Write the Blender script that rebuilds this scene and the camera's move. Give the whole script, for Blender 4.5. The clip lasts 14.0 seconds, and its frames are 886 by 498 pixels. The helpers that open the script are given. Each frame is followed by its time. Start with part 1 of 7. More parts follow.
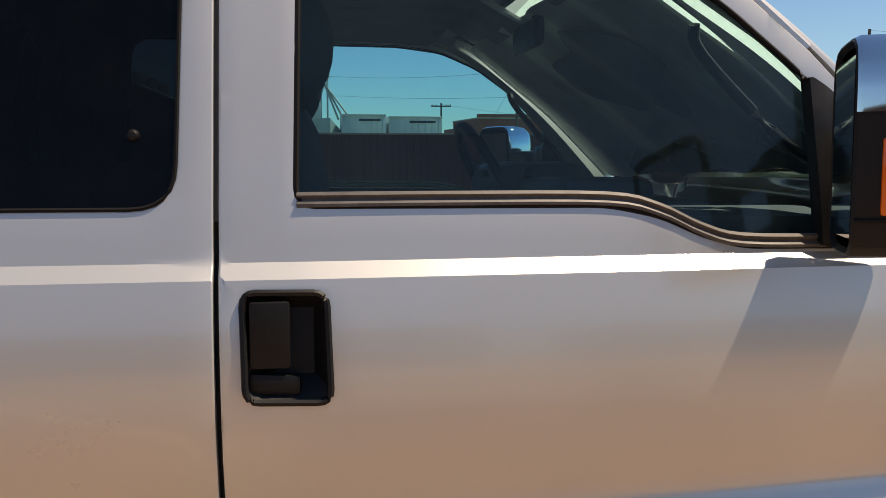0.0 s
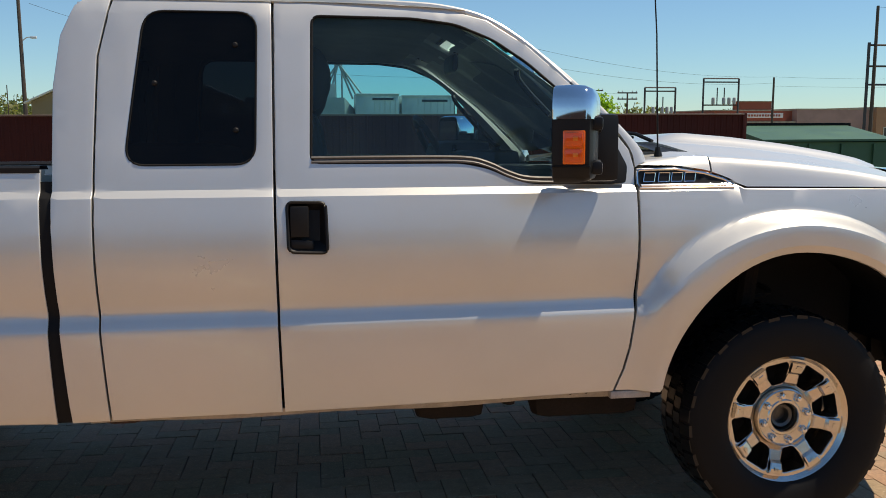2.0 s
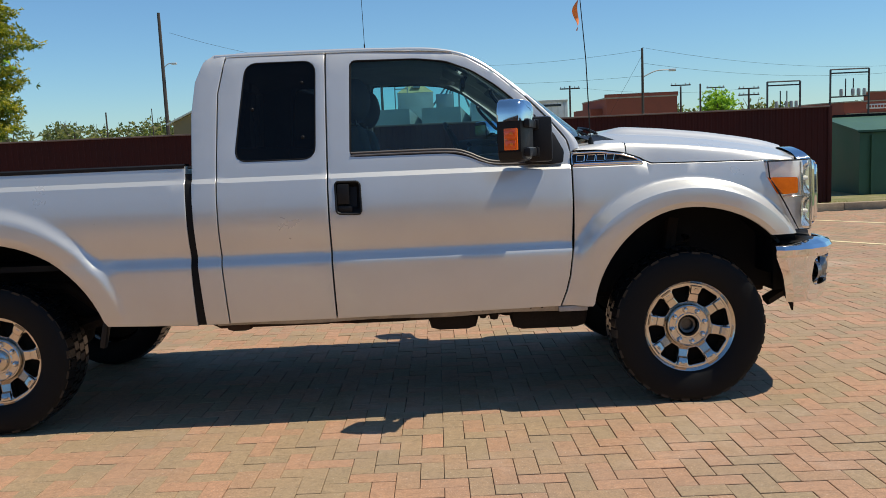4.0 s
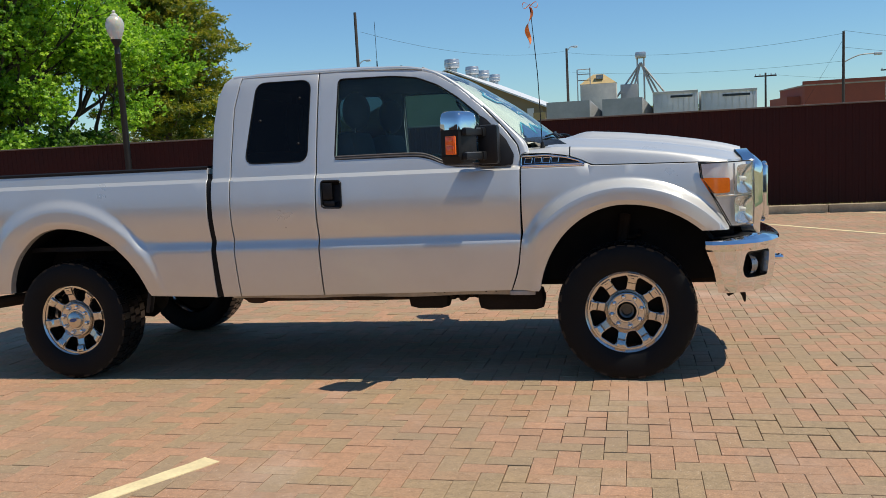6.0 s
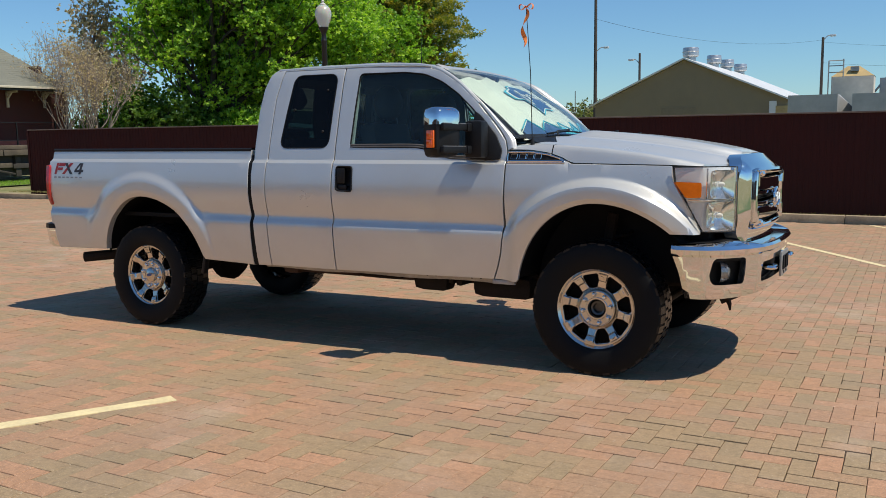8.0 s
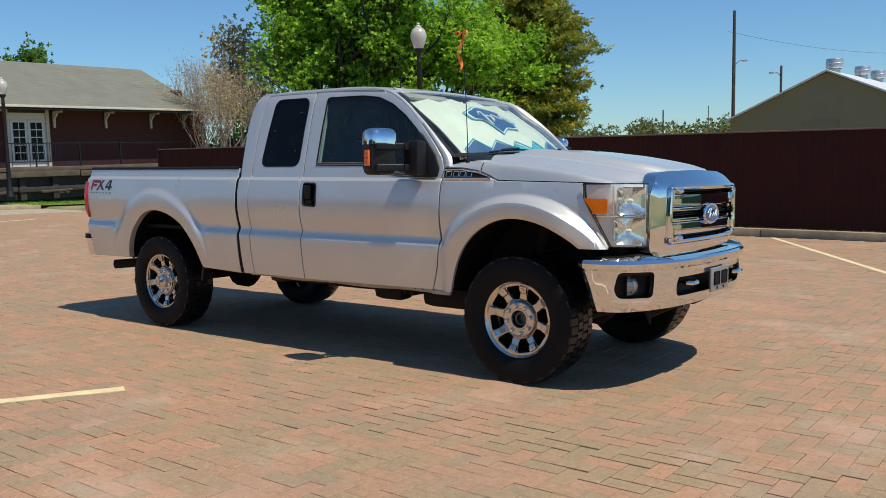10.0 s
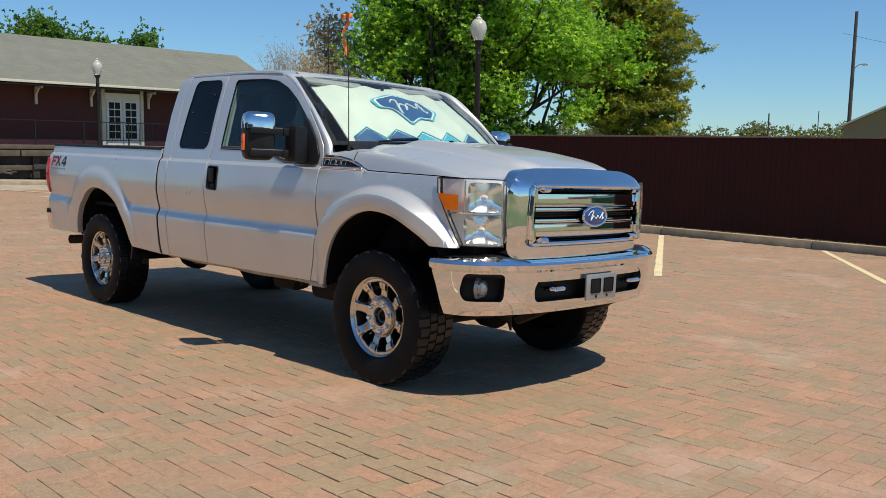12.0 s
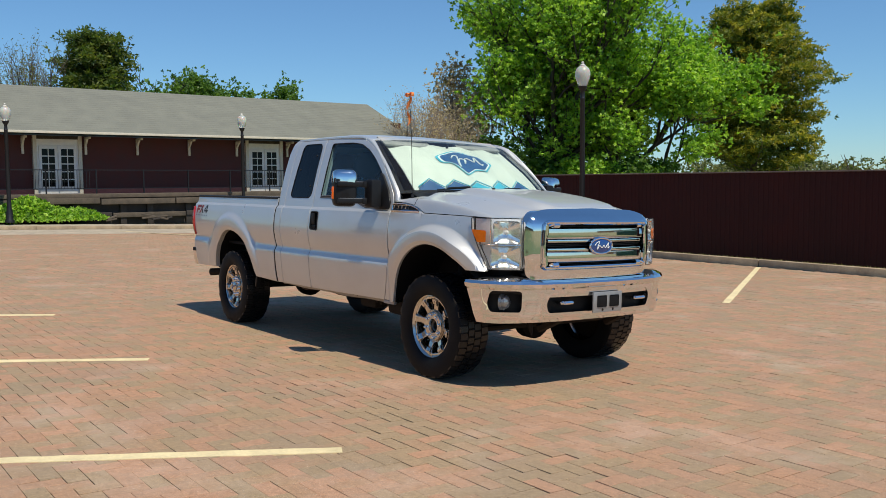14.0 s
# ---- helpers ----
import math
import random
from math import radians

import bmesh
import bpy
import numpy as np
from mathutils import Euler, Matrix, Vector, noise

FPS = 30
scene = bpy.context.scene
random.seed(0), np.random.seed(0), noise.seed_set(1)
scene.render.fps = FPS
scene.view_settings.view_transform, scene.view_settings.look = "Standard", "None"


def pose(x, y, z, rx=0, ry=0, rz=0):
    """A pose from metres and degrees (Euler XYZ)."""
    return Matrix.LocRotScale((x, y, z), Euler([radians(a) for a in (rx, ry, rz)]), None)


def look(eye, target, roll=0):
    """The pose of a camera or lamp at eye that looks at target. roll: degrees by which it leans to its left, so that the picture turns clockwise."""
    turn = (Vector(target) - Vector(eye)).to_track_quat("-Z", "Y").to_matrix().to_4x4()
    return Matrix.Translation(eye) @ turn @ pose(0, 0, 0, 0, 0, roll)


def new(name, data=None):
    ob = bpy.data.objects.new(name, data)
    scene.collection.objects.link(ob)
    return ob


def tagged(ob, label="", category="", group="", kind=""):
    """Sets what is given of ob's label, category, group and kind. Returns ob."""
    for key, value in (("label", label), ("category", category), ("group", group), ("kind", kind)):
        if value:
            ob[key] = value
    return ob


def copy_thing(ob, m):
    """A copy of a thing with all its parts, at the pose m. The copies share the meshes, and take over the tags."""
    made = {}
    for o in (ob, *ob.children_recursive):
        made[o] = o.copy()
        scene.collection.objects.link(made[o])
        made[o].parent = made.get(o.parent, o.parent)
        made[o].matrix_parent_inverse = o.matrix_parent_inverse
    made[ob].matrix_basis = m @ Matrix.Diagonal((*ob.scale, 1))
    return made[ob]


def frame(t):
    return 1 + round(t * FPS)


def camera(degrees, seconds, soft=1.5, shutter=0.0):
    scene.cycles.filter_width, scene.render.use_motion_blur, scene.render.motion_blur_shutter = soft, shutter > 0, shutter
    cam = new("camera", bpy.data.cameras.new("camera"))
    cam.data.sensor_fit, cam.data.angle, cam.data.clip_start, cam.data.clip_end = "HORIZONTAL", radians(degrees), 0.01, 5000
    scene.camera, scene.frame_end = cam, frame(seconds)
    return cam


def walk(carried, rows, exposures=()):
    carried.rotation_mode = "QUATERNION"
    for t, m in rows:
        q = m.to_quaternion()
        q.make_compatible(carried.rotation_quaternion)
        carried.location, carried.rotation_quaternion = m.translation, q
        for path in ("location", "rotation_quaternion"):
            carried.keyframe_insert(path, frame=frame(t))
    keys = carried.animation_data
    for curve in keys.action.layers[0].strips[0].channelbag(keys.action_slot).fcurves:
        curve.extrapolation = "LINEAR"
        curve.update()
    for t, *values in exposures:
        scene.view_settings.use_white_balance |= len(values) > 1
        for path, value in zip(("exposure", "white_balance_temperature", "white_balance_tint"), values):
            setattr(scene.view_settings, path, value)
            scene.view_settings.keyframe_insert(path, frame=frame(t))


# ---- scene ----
cam = camera(53.4, 14.0, 0.8)
PATH = [
    (0, (0.094, -2.265, 1.473), (0.419, -0.306, 1.242), 0.1),
    (0.5, (0.029, -2.655, 1.472), (0.366, -0.703, 1.195), -0.1),
    (1, (0.036, -3.037, 1.476), (0.356, -1.081, 1.207), -0.3),
    (1.5, (0.055, -3.41, 1.491), (0.368, -1.453, 1.223), -0.3),
    (2, (0.096, -3.826, 1.505), (0.385, -1.867, 1.225), -0.2),
    (2.5, (0.134, -4.259, 1.476), (0.369, -2.288, 1.225), -0.5),
    (3, (0.23, -4.698, 1.476), (0.377, -2.718, 1.236), -1.3),
    (3.2, (0.278, -4.86, 1.464), (0.385, -2.877, 1.225), -1.5),
    (5.3, (1.281, -5.969, 1.511), (1.072, -4.001, 1.22), -4.5),
    (5.5, (1.45, -6.015, 1.515), (1.173, -4.054, 1.234), -4.6),
    (6, (1.868, -6.004, 1.496), (1.437, -4.068, 1.239), -3.1),
    (6.5, (2.263, -5.978, 1.482), (1.776, -4.054, 1.235), -1.0),
    (7, (2.673, -5.962, 1.461), (2.019, -4.092, 1.188), -0.8),
    (7.5, (3.047, -5.895, 1.459), (2.186, -4.109, 1.193), -0.9),
    (7.7, (3.189, -5.865, 1.49), (2.297, -4.095, 1.222), -0.9),
    (9.8, (4.546, -5.484, 1.465), (3.359, -3.889, 1.241), -1.4),
    (10, (4.661, -5.427, 1.478), (3.458, -3.845, 1.253), -1.3),
    (10.5, (4.937, -5.174, 1.458), (3.686, -3.63, 1.235), -1.0),
    (11, (5.162, -4.915, 1.451), (3.874, -3.402, 1.224), -0.7),
    (11.5, (5.414, -4.633, 1.46), (4.117, -3.129, 1.223), 0.0),
    (12, (5.607, -4.304, 1.443), (4.223, -2.879, 1.206), 1.0),
    (12.5, (5.917, -4.153, 1.47), (4.463, -2.809, 1.191), 0.6),
    (13, (6.335, -4.278, 1.491), (4.828, -2.99, 1.228), -0.1),
    (13.5, (6.74, -4.558, 1.528), (5.186, -3.312, 1.344), -0.1),
    (14, (7.122, -4.825, 1.517), (5.53, -3.624, 1.365), -0.4),
]
EXPOSURES = [(0, 0.08, 8500, 18), (0.5, 0.08, 8500, 18), (1.5, 0.08, 8000, 14), (2.5, 0.06, 7400, 11), (3, 0.02, 7100, 10), (5.5, -0.04, 6800, 10), (7.5, -0.08, 6800, 10), (10, -0.08, 6700, 10), (14, -0.08, 6700, 10)]
walk(cam, [(t, look(eye, target, roll)) for t, eye, target, roll in PATH], EXPOSURES)

# ---------- the lot's slope: it falls towards the fence; truck, bricks, lines and fence stand on it ----------
SLOPE_X, SLOPE_Y = -0.0023, -0.0310
_n = Vector((-SLOPE_X, -SLOPE_Y, 1)).normalized()
_ex = Vector((1, 0, SLOPE_X)).normalized()
_ey = _n.cross(_ex)
LOT = Matrix(((_ex.x, _ey.x, _n.x, 0), (_ex.y, _ey.y, _n.y, 0), (_ex.z, _ey.z, _n.z, 0), (0, 0, 0, 1)))


def lot_z(x, y):
    """Height of the lot's surface in the world."""
    s = min(max((-12 - x) / 14, 0), 1)
    return SLOPE_X * x + SLOPE_Y * y - 0.12 * s * s * (3 - 2 * s) + swell(x, y)


def swell(x, y):
    """The paving is slightly uneven where the truck stands: up under its nose, down under its tail."""
    a, b, c = min(max((y + 2.5) / 1.0, 0), 1), min(max((5.0 - y) / 3.0, 0), 1), min(max((x + 2.2) / 4.2, 0), 1)
    edge = min(max((x + 8.0) / 3.0, 0), 1)
    return (0.024 * c * c * (3 - 2 * c) - 0.012) * a * a * (3 - 2 * a) * b * b * (3 - 2 * b) * edge


# ---------- light ----------
sun_way = (LOT.to_3x3() @ Vector((-0.53, 0.030, -1.0))).normalized()
world = bpy.data.worlds.new("sky")
scene.world = world
world.use_nodes = True
_nt = world.node_tree
_sky = _nt.nodes.new("ShaderNodeTexSky")
_sky.sky_type = "NISHITA"
_sky.sun_disc = False
_sky.sun_elevation = math.asin(-sun_way.z)
_sky.sun_rotation = math.atan2(-sun_way.x, -sun_way.y)
_sky.altitude = 200
_sky.air_density, _sky.dust_density, _sky.ozone_density = 1.0, 0.0, 2.0
_tint = _nt.nodes.new("ShaderNodeMix")
_tint.data_type, _tint.blend_type = "RGBA", "MULTIPLY"
_tint.inputs[0].default_value = 1.0
_tint.inputs[7].default_value = (0.66, 1.0, 1.30, 1)
_nt.links.new(_sky.outputs[0], _tint.inputs[6])
_haze = _nt.nodes.new("ShaderNodeMix")
_haze.data_type = "RGBA"
_haze.inputs[0].default_value = 0.12
_haze.inputs[7].default_value = (1.6, 3.3, 5.4, 1)
_nt.links.new(_tint.outputs[2], _haze.inputs[6])
_nt.links.new(_haze.outputs[2], _nt.nodes["Background"].inputs["Color"])
_nt.nodes["Background"].inputs["Strength"].default_value = 0.096
sun_data = bpy.data.lights.new("sun", "SUN")
sun_data.energy, sun_data.angle, sun_data.color = 4.6, radians(0.53), (1.0, 0.945, 0.845)
sun = new("sun", sun_data)
sun.rotation_euler = sun_way.to_track_quat("-Z", "Y").to_euler()


# ---------- materials ----------
def nodes_of(name):
    m = bpy.data.materials.new(name)
    m.use_nodes = True
    nt = m.node_tree
    return m, nt, nt.nodes["Principled BSDF"], nt.nodes["Material Output"]


def coords(nt, kind="Object"):
    return nt.nodes.new("ShaderNodeTexCoord").outputs[kind]


def noise_tex(nt, vec, scale, detail=4, rough=0.6):
    n = nt.nodes.new("ShaderNodeTexNoise")
    n.inputs["Scale"].default_value, n.inputs["Detail"].default_value, n.inputs["Roughness"].default_value = scale, detail, rough
    nt.links.new(vec, n.inputs["Vector"])
    return n.outputs["Fac"]


def ramp(nt, fac, stops):
    r = nt.nodes.new("ShaderNodeValToRGB")
    while len(r.color_ramp.elements) < len(stops):
        r.color_ramp.elements.new(0.5)
    for e, (p, c) in zip(r.color_ramp.elements, stops):
        e.position, e.color = p, (*c, 1) if len(c) == 3 else c
    nt.links.new(fac, r.inputs["Fac"])
    return r.outputs["Color"]


def mixed(nt, fac, a, b, mode="MIX"):
    m = nt.nodes.new("ShaderNodeMix")
    m.data_type, m.blend_type = "RGBA", mode
    for sock, v in ((m.inputs[0], fac), (m.inputs[6], a), (m.inputs[7], b)):
        if isinstance(v, bpy.types.NodeSocket):
            nt.links.new(v, sock)
        elif isinstance(v, (int, float)):
            sock.default_value = v
        else:
            sock.default_value = (*v, 1)
    return m.outputs[2]


def bumped(nt, bsdf, height, strength, dist):
    b = nt.nodes.new("ShaderNodeBump")
    b.inputs["Strength"].default_value, b.inputs["Distance"].default_value = strength, dist
    nt.links.new(height, b.inputs["Height"])
    nt.links.new(b.outputs[0], bsdf.inputs["Normal"])


def plain(name, color, rough=0.5, metal=0.0, vary=0.15, scale=6.0, fine=120.0, bump=0.0, coat=0.0, dist=0.002):
    """A surface with two scales of variation."""
    m, nt, b, _ = nodes_of(name)
    c = coords(nt)
    big, small = noise_tex(nt, c, scale, 5), noise_tex(nt, c, fine, 3)
    lo, hi = [max(v * (1 - vary), 0) for v in color], [min(v * (1 + vary), 1) for v in color]
    col = ramp(nt, big, [(0.3, lo), (0.7, hi)])
    col = mixed(nt, 0.35, col, ramp(nt, small, [(0.3, lo), (0.7, hi)]))
    nt.links.new(col, b.inputs["Base Color"])
    rr = ramp(nt, big, [(0.3, (rough * 0.85,) * 3), (0.7, (min(rough * 1.15, 1),) * 3)])
    nt.links.new(rr, b.inputs["Roughness"])
    b.inputs["Metallic"].default_value = metal
    b.inputs["Coat Weight"].default_value = coat
    if bump:
        bumped(nt, b, small, bump, dist)
    return m


def paint_material():
    """Silver metallic paint: a close flake lobe and a broad one under one clear coat, with a film of dust."""
    m, nt, b, out = nodes_of("silver_paint")
    c = coords(nt)
    dust, flake = noise_tex(nt, c, 2.2, 6), noise_tex(nt, c, 900, 1)
    col = ramp(nt, flake, [(0.25, (0.633, 0.632, 0.602)), (0.75, (0.650, 0.651, 0.620))])
    col = mixed(nt, ramp(nt, dust, [(0.45, (0, 0, 0)), (0.8, (0.22,) * 3)]), col, (0.52, 0.47, 0.40))
    wide, mx = nt.nodes.new("ShaderNodeBsdfPrincipled"), nt.nodes.new("ShaderNodeMixShader")
    for p, metal, lo, hi, coat, k in ((b, 0.88, 0.27, 0.34, 0.6, 0.92), (wide, 0.36, 0.58, 0.66, 0.6, 1.14)):
        nt.links.new(mixed(nt, 1.0, col, (k,) * 3, "MULTIPLY"), p.inputs["Base Color"])
        p.inputs["Metallic"].default_value = metal
        nt.links.new(ramp(nt, dust, [(0.3, (lo,) * 3), (0.75, (hi,) * 3)]), p.inputs["Roughness"])
        p.inputs["Coat Weight"].default_value = coat
        p.inputs["Coat Roughness"].default_value = 0.05
    mx.inputs[0].default_value = 0.50
    nt.links.new(b.outputs[0], mx.inputs[1])
    nt.links.new(wide.outputs[0], mx.inputs[2])
    nt.links.new(mx.outputs[0], out.inputs[0])
    return m


def glass_material(name, tint, gloss=1.45, dust=0.0, dust_haze_color=(0.5, 0.45, 0.4)):
    """A thin pane: what passes is tinted, what is thrown back follows Fresnel. dust: a matt veil, real dust or painted
    haze.
    """
    m, nt, b, out = nodes_of(name)
    nt.nodes.remove(b)
    tr, gl, fr, mx = (nt.nodes.new("ShaderNode" + k) for k in ("BsdfTransparent", "BsdfGlossy", "Fresnel", "MixShader"))
    tr.inputs[0].default_value = (*tint, 1)
    gl.inputs["Roughness"].default_value = 0.02
    fr.inputs["IOR"].default_value = gloss
    nt.links.new(fr.outputs[0], mx.inputs[0])
    nt.links.new(tr.outputs[0], mx.inputs[1])
    nt.links.new(gl.outputs[0], mx.inputs[2])
    last = mx
    if dust:
        df, m2 = nt.nodes.new("ShaderNodeBsdfDiffuse"), nt.nodes.new("ShaderNodeMixShader")
        df.inputs[0].default_value = (*dust_haze_color, 1)
        f = noise_tex(nt, coords(nt), 7, 8, 0.7)
        nt.links.new(ramp(nt, f, [(0.35, (dust * 0.3,) * 3), (0.75, (dust,) * 3)]), m2.inputs[0])
        nt.links.new(mx.outputs[0], m2.inputs[1])
        nt.links.new(df.outputs[0], m2.inputs[2])
        last = m2
    nt.links.new(last.outputs[0], out.inputs[0])
    return m


def brick_material(name, per_object):
    """Salmon and grey-green clay pavers, mixed at random and in loose drifts."""
    m, nt, b, _ = nodes_of(name)
    c = coords(nt)
    if per_object:
        rnd = nt.nodes.new("ShaderNodeObjectInfo").outputs["Random"]
        c = nt.nodes.new("ShaderNodeNewGeometry").outputs["Position"]
    else:
        rnd = nt.nodes.new("ShaderNodeNewGeometry").outputs["Random Per Island"]
        c = nt.nodes.new("ShaderNodeNewGeometry").outputs["Position"]
    drift = noise_tex(nt, c, 0.55, 3)
    add = nt.nodes.new("ShaderNodeMath")
    add.operation = "MULTIPLY_ADD"
    nt.links.new(drift, add.inputs[0])
    add.inputs[1].default_value = 0.75
    nt.links.new(rnd, add.inputs[2])
    sc = nt.nodes.new("ShaderNodeMath")
    sc.operation = "MULTIPLY"
    nt.links.new(add.outputs[0], sc.inputs[0])
    sc.inputs[1].default_value = 0.62
    col = ramp(nt, sc.outputs[0], [(0.22, (0.480, 0.263, 0.150)), (0.42, (0.428, 0.240, 0.136)), (0.54, (0.405, 0.245, 0.138)), (0.62, (0.376, 0.256, 0.142)), (0.9, (0.330, 0.237, 0.134))])
    speck = noise_tex(nt, c, 34, 5, 0.7)
    col = mixed(nt, 0.5, col, ramp(nt, speck, [(0.32, (0.62,) * 3), (0.5, (1.0,) * 3), (0.70, (1.32,) * 3)]), "MULTIPLY")
    fleck = noise_tex(nt, c, 190, 2, 0.5)
    grain, stain = noise_tex(nt, c, 160, 4, 0.7), noise_tex(nt, c, 1.3, 6, 0.65)
    col = mixed(nt, 0.7, col, ramp(nt, grain, [(0.3, (0.45,) * 3), (0.55, (1.0,) * 3), (0.72, (1.5,) * 3)]), "MULTIPLY")
    col = mixed(nt, ramp(nt, stain, [(0.42, (0.0,) * 3), (0.75, (0.5,) * 3)]), col, (0.27, 0.20, 0.145))
    pale = noise_tex(nt, c, 0.75, 7, 0.72)
    col = mixed(nt, ramp(nt, pale, [(0.53, (0.0,) * 3), (0.72, (0.42,) * 3)]), col, (0.56, 0.43, 0.33))
    col = mixed(nt, ramp(nt, fleck, [(0.68, (0.0,) * 3), (0.73, (0.85,) * 3)]), col, (0.74, 0.65, 0.54))
    nt.links.new(col, b.inputs["Base Color"])
    b.inputs["Roughness"].default_value = 0.82
    bumped(nt, b, grain, 0.35, 0.003)
    return m


def leaf_material(name, a, b_, c_):
    m, nt, b, out = nodes_of(name)
    rnd = nt.nodes.new("ShaderNodeNewGeometry").outputs["Random Per Island"]
    col = ramp(nt, rnd, [(0.0, a), (0.5, b_), (1.0, c_)])
    nt.links.new(col, b.inputs["Base Color"])
    b.inputs["Roughness"].default_value = 0.55
    tl, mx = nt.nodes.new("ShaderNodeBsdfTranslucent"), nt.nodes.new("ShaderNodeMixShader")
    nt.links.new(mixed(nt, 1.0, col, (1.5, 1.5, 0.7), "MULTIPLY"), tl.inputs[0])
    mx.inputs[0].default_value = 0.44
    nt.links.new(b.outputs[0], mx.inputs[1])
    nt.links.new(tl.outputs[0], mx.inputs[2])
    nt.links.new(mx.outputs[0], out.inputs[0])
    return m


def ground_material():
    m, nt, b, _ = nodes_of("dry_grass_ground")
    c = nt.nodes.new("ShaderNodeNewGeometry").outputs["Position"]
    col = ramp(nt, noise_tex(nt, c, 0.8, 6, 0.7), [(0.35, (0.16, 0.17, 0.055)), (0.5, (0.24, 0.22, 0.09)), (0.7, (0.36, 0.29, 0.19))])
    fine = noise_tex(nt, c, 40, 4, 0.7)
    col = mixed(nt, 0.6, col, ramp(nt, fine, [(0.3, (0.5,) * 3), (0.7, (1.4,) * 3)]), "MULTIPLY")
    nt.links.new(col, b.inputs["Base Color"])
    b.inputs["Roughness"].default_value = 0.95
    bumped(nt, b, fine, 0.6, 0.02)
    return m


PAINT = paint_material()
CHROME = plain("chrome", (0.78, 0.79, 0.80), 0.05, 1.0, 0.04)
WHEEL = plain("polished_alloy", (0.62, 0.585, 0.53), 0.21, 1.0, 0.16, 14)
BLACK = plain("black_plastic", (0.011, 0.011, 0.0115), 0.45, 0, 0.3, 8, 300, 0.15)
SEAM = plain("black_seal_and_gap", (0.008, 0.008, 0.008), 0.7)
RUBBER = plain("tyre_rubber", (0.0075, 0.0075, 0.0075), 0.6, 0, 0.3, 9, 200, 0.2)
TREAD = plain("tread_rubber", (0.0065, 0.0065, 0.007), 0.30, 0, 0.3, 9, 200, 0.2)
UNDER = plain("rusty_underbody", (0.022, 0.016, 0.012), 0.8, 0, 0.5, 9, 90, 0.3)
RUST_DARK = plain("rusted_pipe", (0.060, 0.030, 0.018), 0.85, 0, 0.4, 14, 90, 0.3)
SILL = plain("worn_pinch_weld", (0.42, 0.38, 0.33), 0.6, 0.2, 0.3, 14)
TRIM = plain("weathered_sill_trim", (0.10, 0.093, 0.086), 0.5, 0.1, 0.35, 18)
# The door glass's dust share is a teal veil: haze painted over the cabin.
GLASS = glass_material("door_glass", (0.52, 0.83, 0.88), 1.50, 0.038, (0.26, 0.44, 0.50))
TINT = glass_material("privacy_glass", (0.075, 0.098, 0.112), 1.32, 0.008)
SCREEN = glass_material("windscreen_glass", (0.74, 0.86, 0.84), 1.45, 0.03)
# The lens's white dust share is brightness painted into the headlamps.
LENS = glass_material("lamp_lens", (0.96, 0.97, 0.95), 1.45, 0.09, (0.85, 0.85, 0.82))
CORNER_AMBER = plain("corner_amber", (1.0, 0.19, 0.005), 0.18, 0, 0.2, 40, 200, 0, 0.6)
REFLECTOR = plain("bright_reflector", (0.90, 0.90, 0.89), 0.13, 0.95, 0.04)
AMBER = plain("amber_lens", (1.0, 0.15, 0.006), 0.18, 0, 0.2, 40, 200, 0, 0.6)
RED = plain("red_lens", (0.42, 0.012, 0.010), 0.16, 0, 0.2, 30, 200, 0, 0.6)
CABIN = plain("grey_cabin_cloth", (0.055, 0.055, 0.055), 0.85, 0, 0.25, 8, 250, 0.2)
PILLAR = plain("light_grey_trim", (0.46, 0.45, 0.42), 0.7, 0, 0.15, 8, 250, 0.1)
HEADLINER = plain("grey_headliner", (0.36, 0.355, 0.34), 0.9, 0, 0.2, 8, 250, 0.1)
DASH = plain("dark_dash", (0.10, 0.104, 0.11), 0.6, 0, 0.25, 10, 220, 0.2)
SHADE = plain("cream_sunshade_sheet", (0.70, 0.74, 0.66), 0.6, 0, 0.10, 5, 60, 0.4, 0, 0.006)
_tl, _ms = SHADE.node_tree.nodes.new("ShaderNodeBsdfTranslucent"), SHADE.node_tree.nodes.new("ShaderNodeMixShader")
_tl.inputs[0].default_value, _ms.inputs[0].default_value = (0.62, 0.64, 0.58, 1), 0.02
SHADE.node_tree.links.new(SHADE.node_tree.nodes["Principled BSDF"].outputs[0], _ms.inputs[1])
SHADE.node_tree.links.new(_tl.outputs[0], _ms.inputs[2])
SHADE.node_tree.links.new(_ms.outputs[0], SHADE.node_tree.nodes["Material Output"].inputs[0])
BLUE = plain("printed_navy", (0.02, 0.10, 0.26), 0.55, 0, 0.3, 15)
TEAL = plain("printed_teal", (0.05, 0.45, 0.60), 0.55, 0, 0.2, 15)
PALE = plain("printed_pale", (0.82, 0.86, 0.82), 0.5, 0, 0.05, 15)
EMBLEM = plain("blue_enamel", (0.015, 0.06, 0.22), 0.12, 0.1, 0.15, 30, 200, 0, 0.8)
DECAL_RED = plain("faded_red_vinyl", (0.30, 0.022, 0.025), 0.5, 0, 0.2, 40)
DECAL_DARK = plain("dark_vinyl", (0.03, 0.03, 0.035), 0.5, 0, 0.2, 40)
ORANGE = plain("orange_ribbon", (0.95, 0.25, 0.05), 0.6, 0, 0.15, 30)
BRICK_PART, BRICK_FIELD = brick_material("clay_paver", True), brick_material("clay_paver_field", False)
SAND = plain("joint_sand", (0.13, 0.097, 0.068), 0.95, 0, 0.4, 3, 150, 0.5)
YELLOW = plain("worn_yellow_paint", (0.74, 0.61, 0.34), 0.75, 0, 0.22, 5, 60, 0.3)
CONCRETE = plain("weathered_concrete", (0.40, 0.335, 0.245), 0.9, 0, 0.38, 2.6, 45, 0.4, 0, 0.004)
GROUND = ground_material()
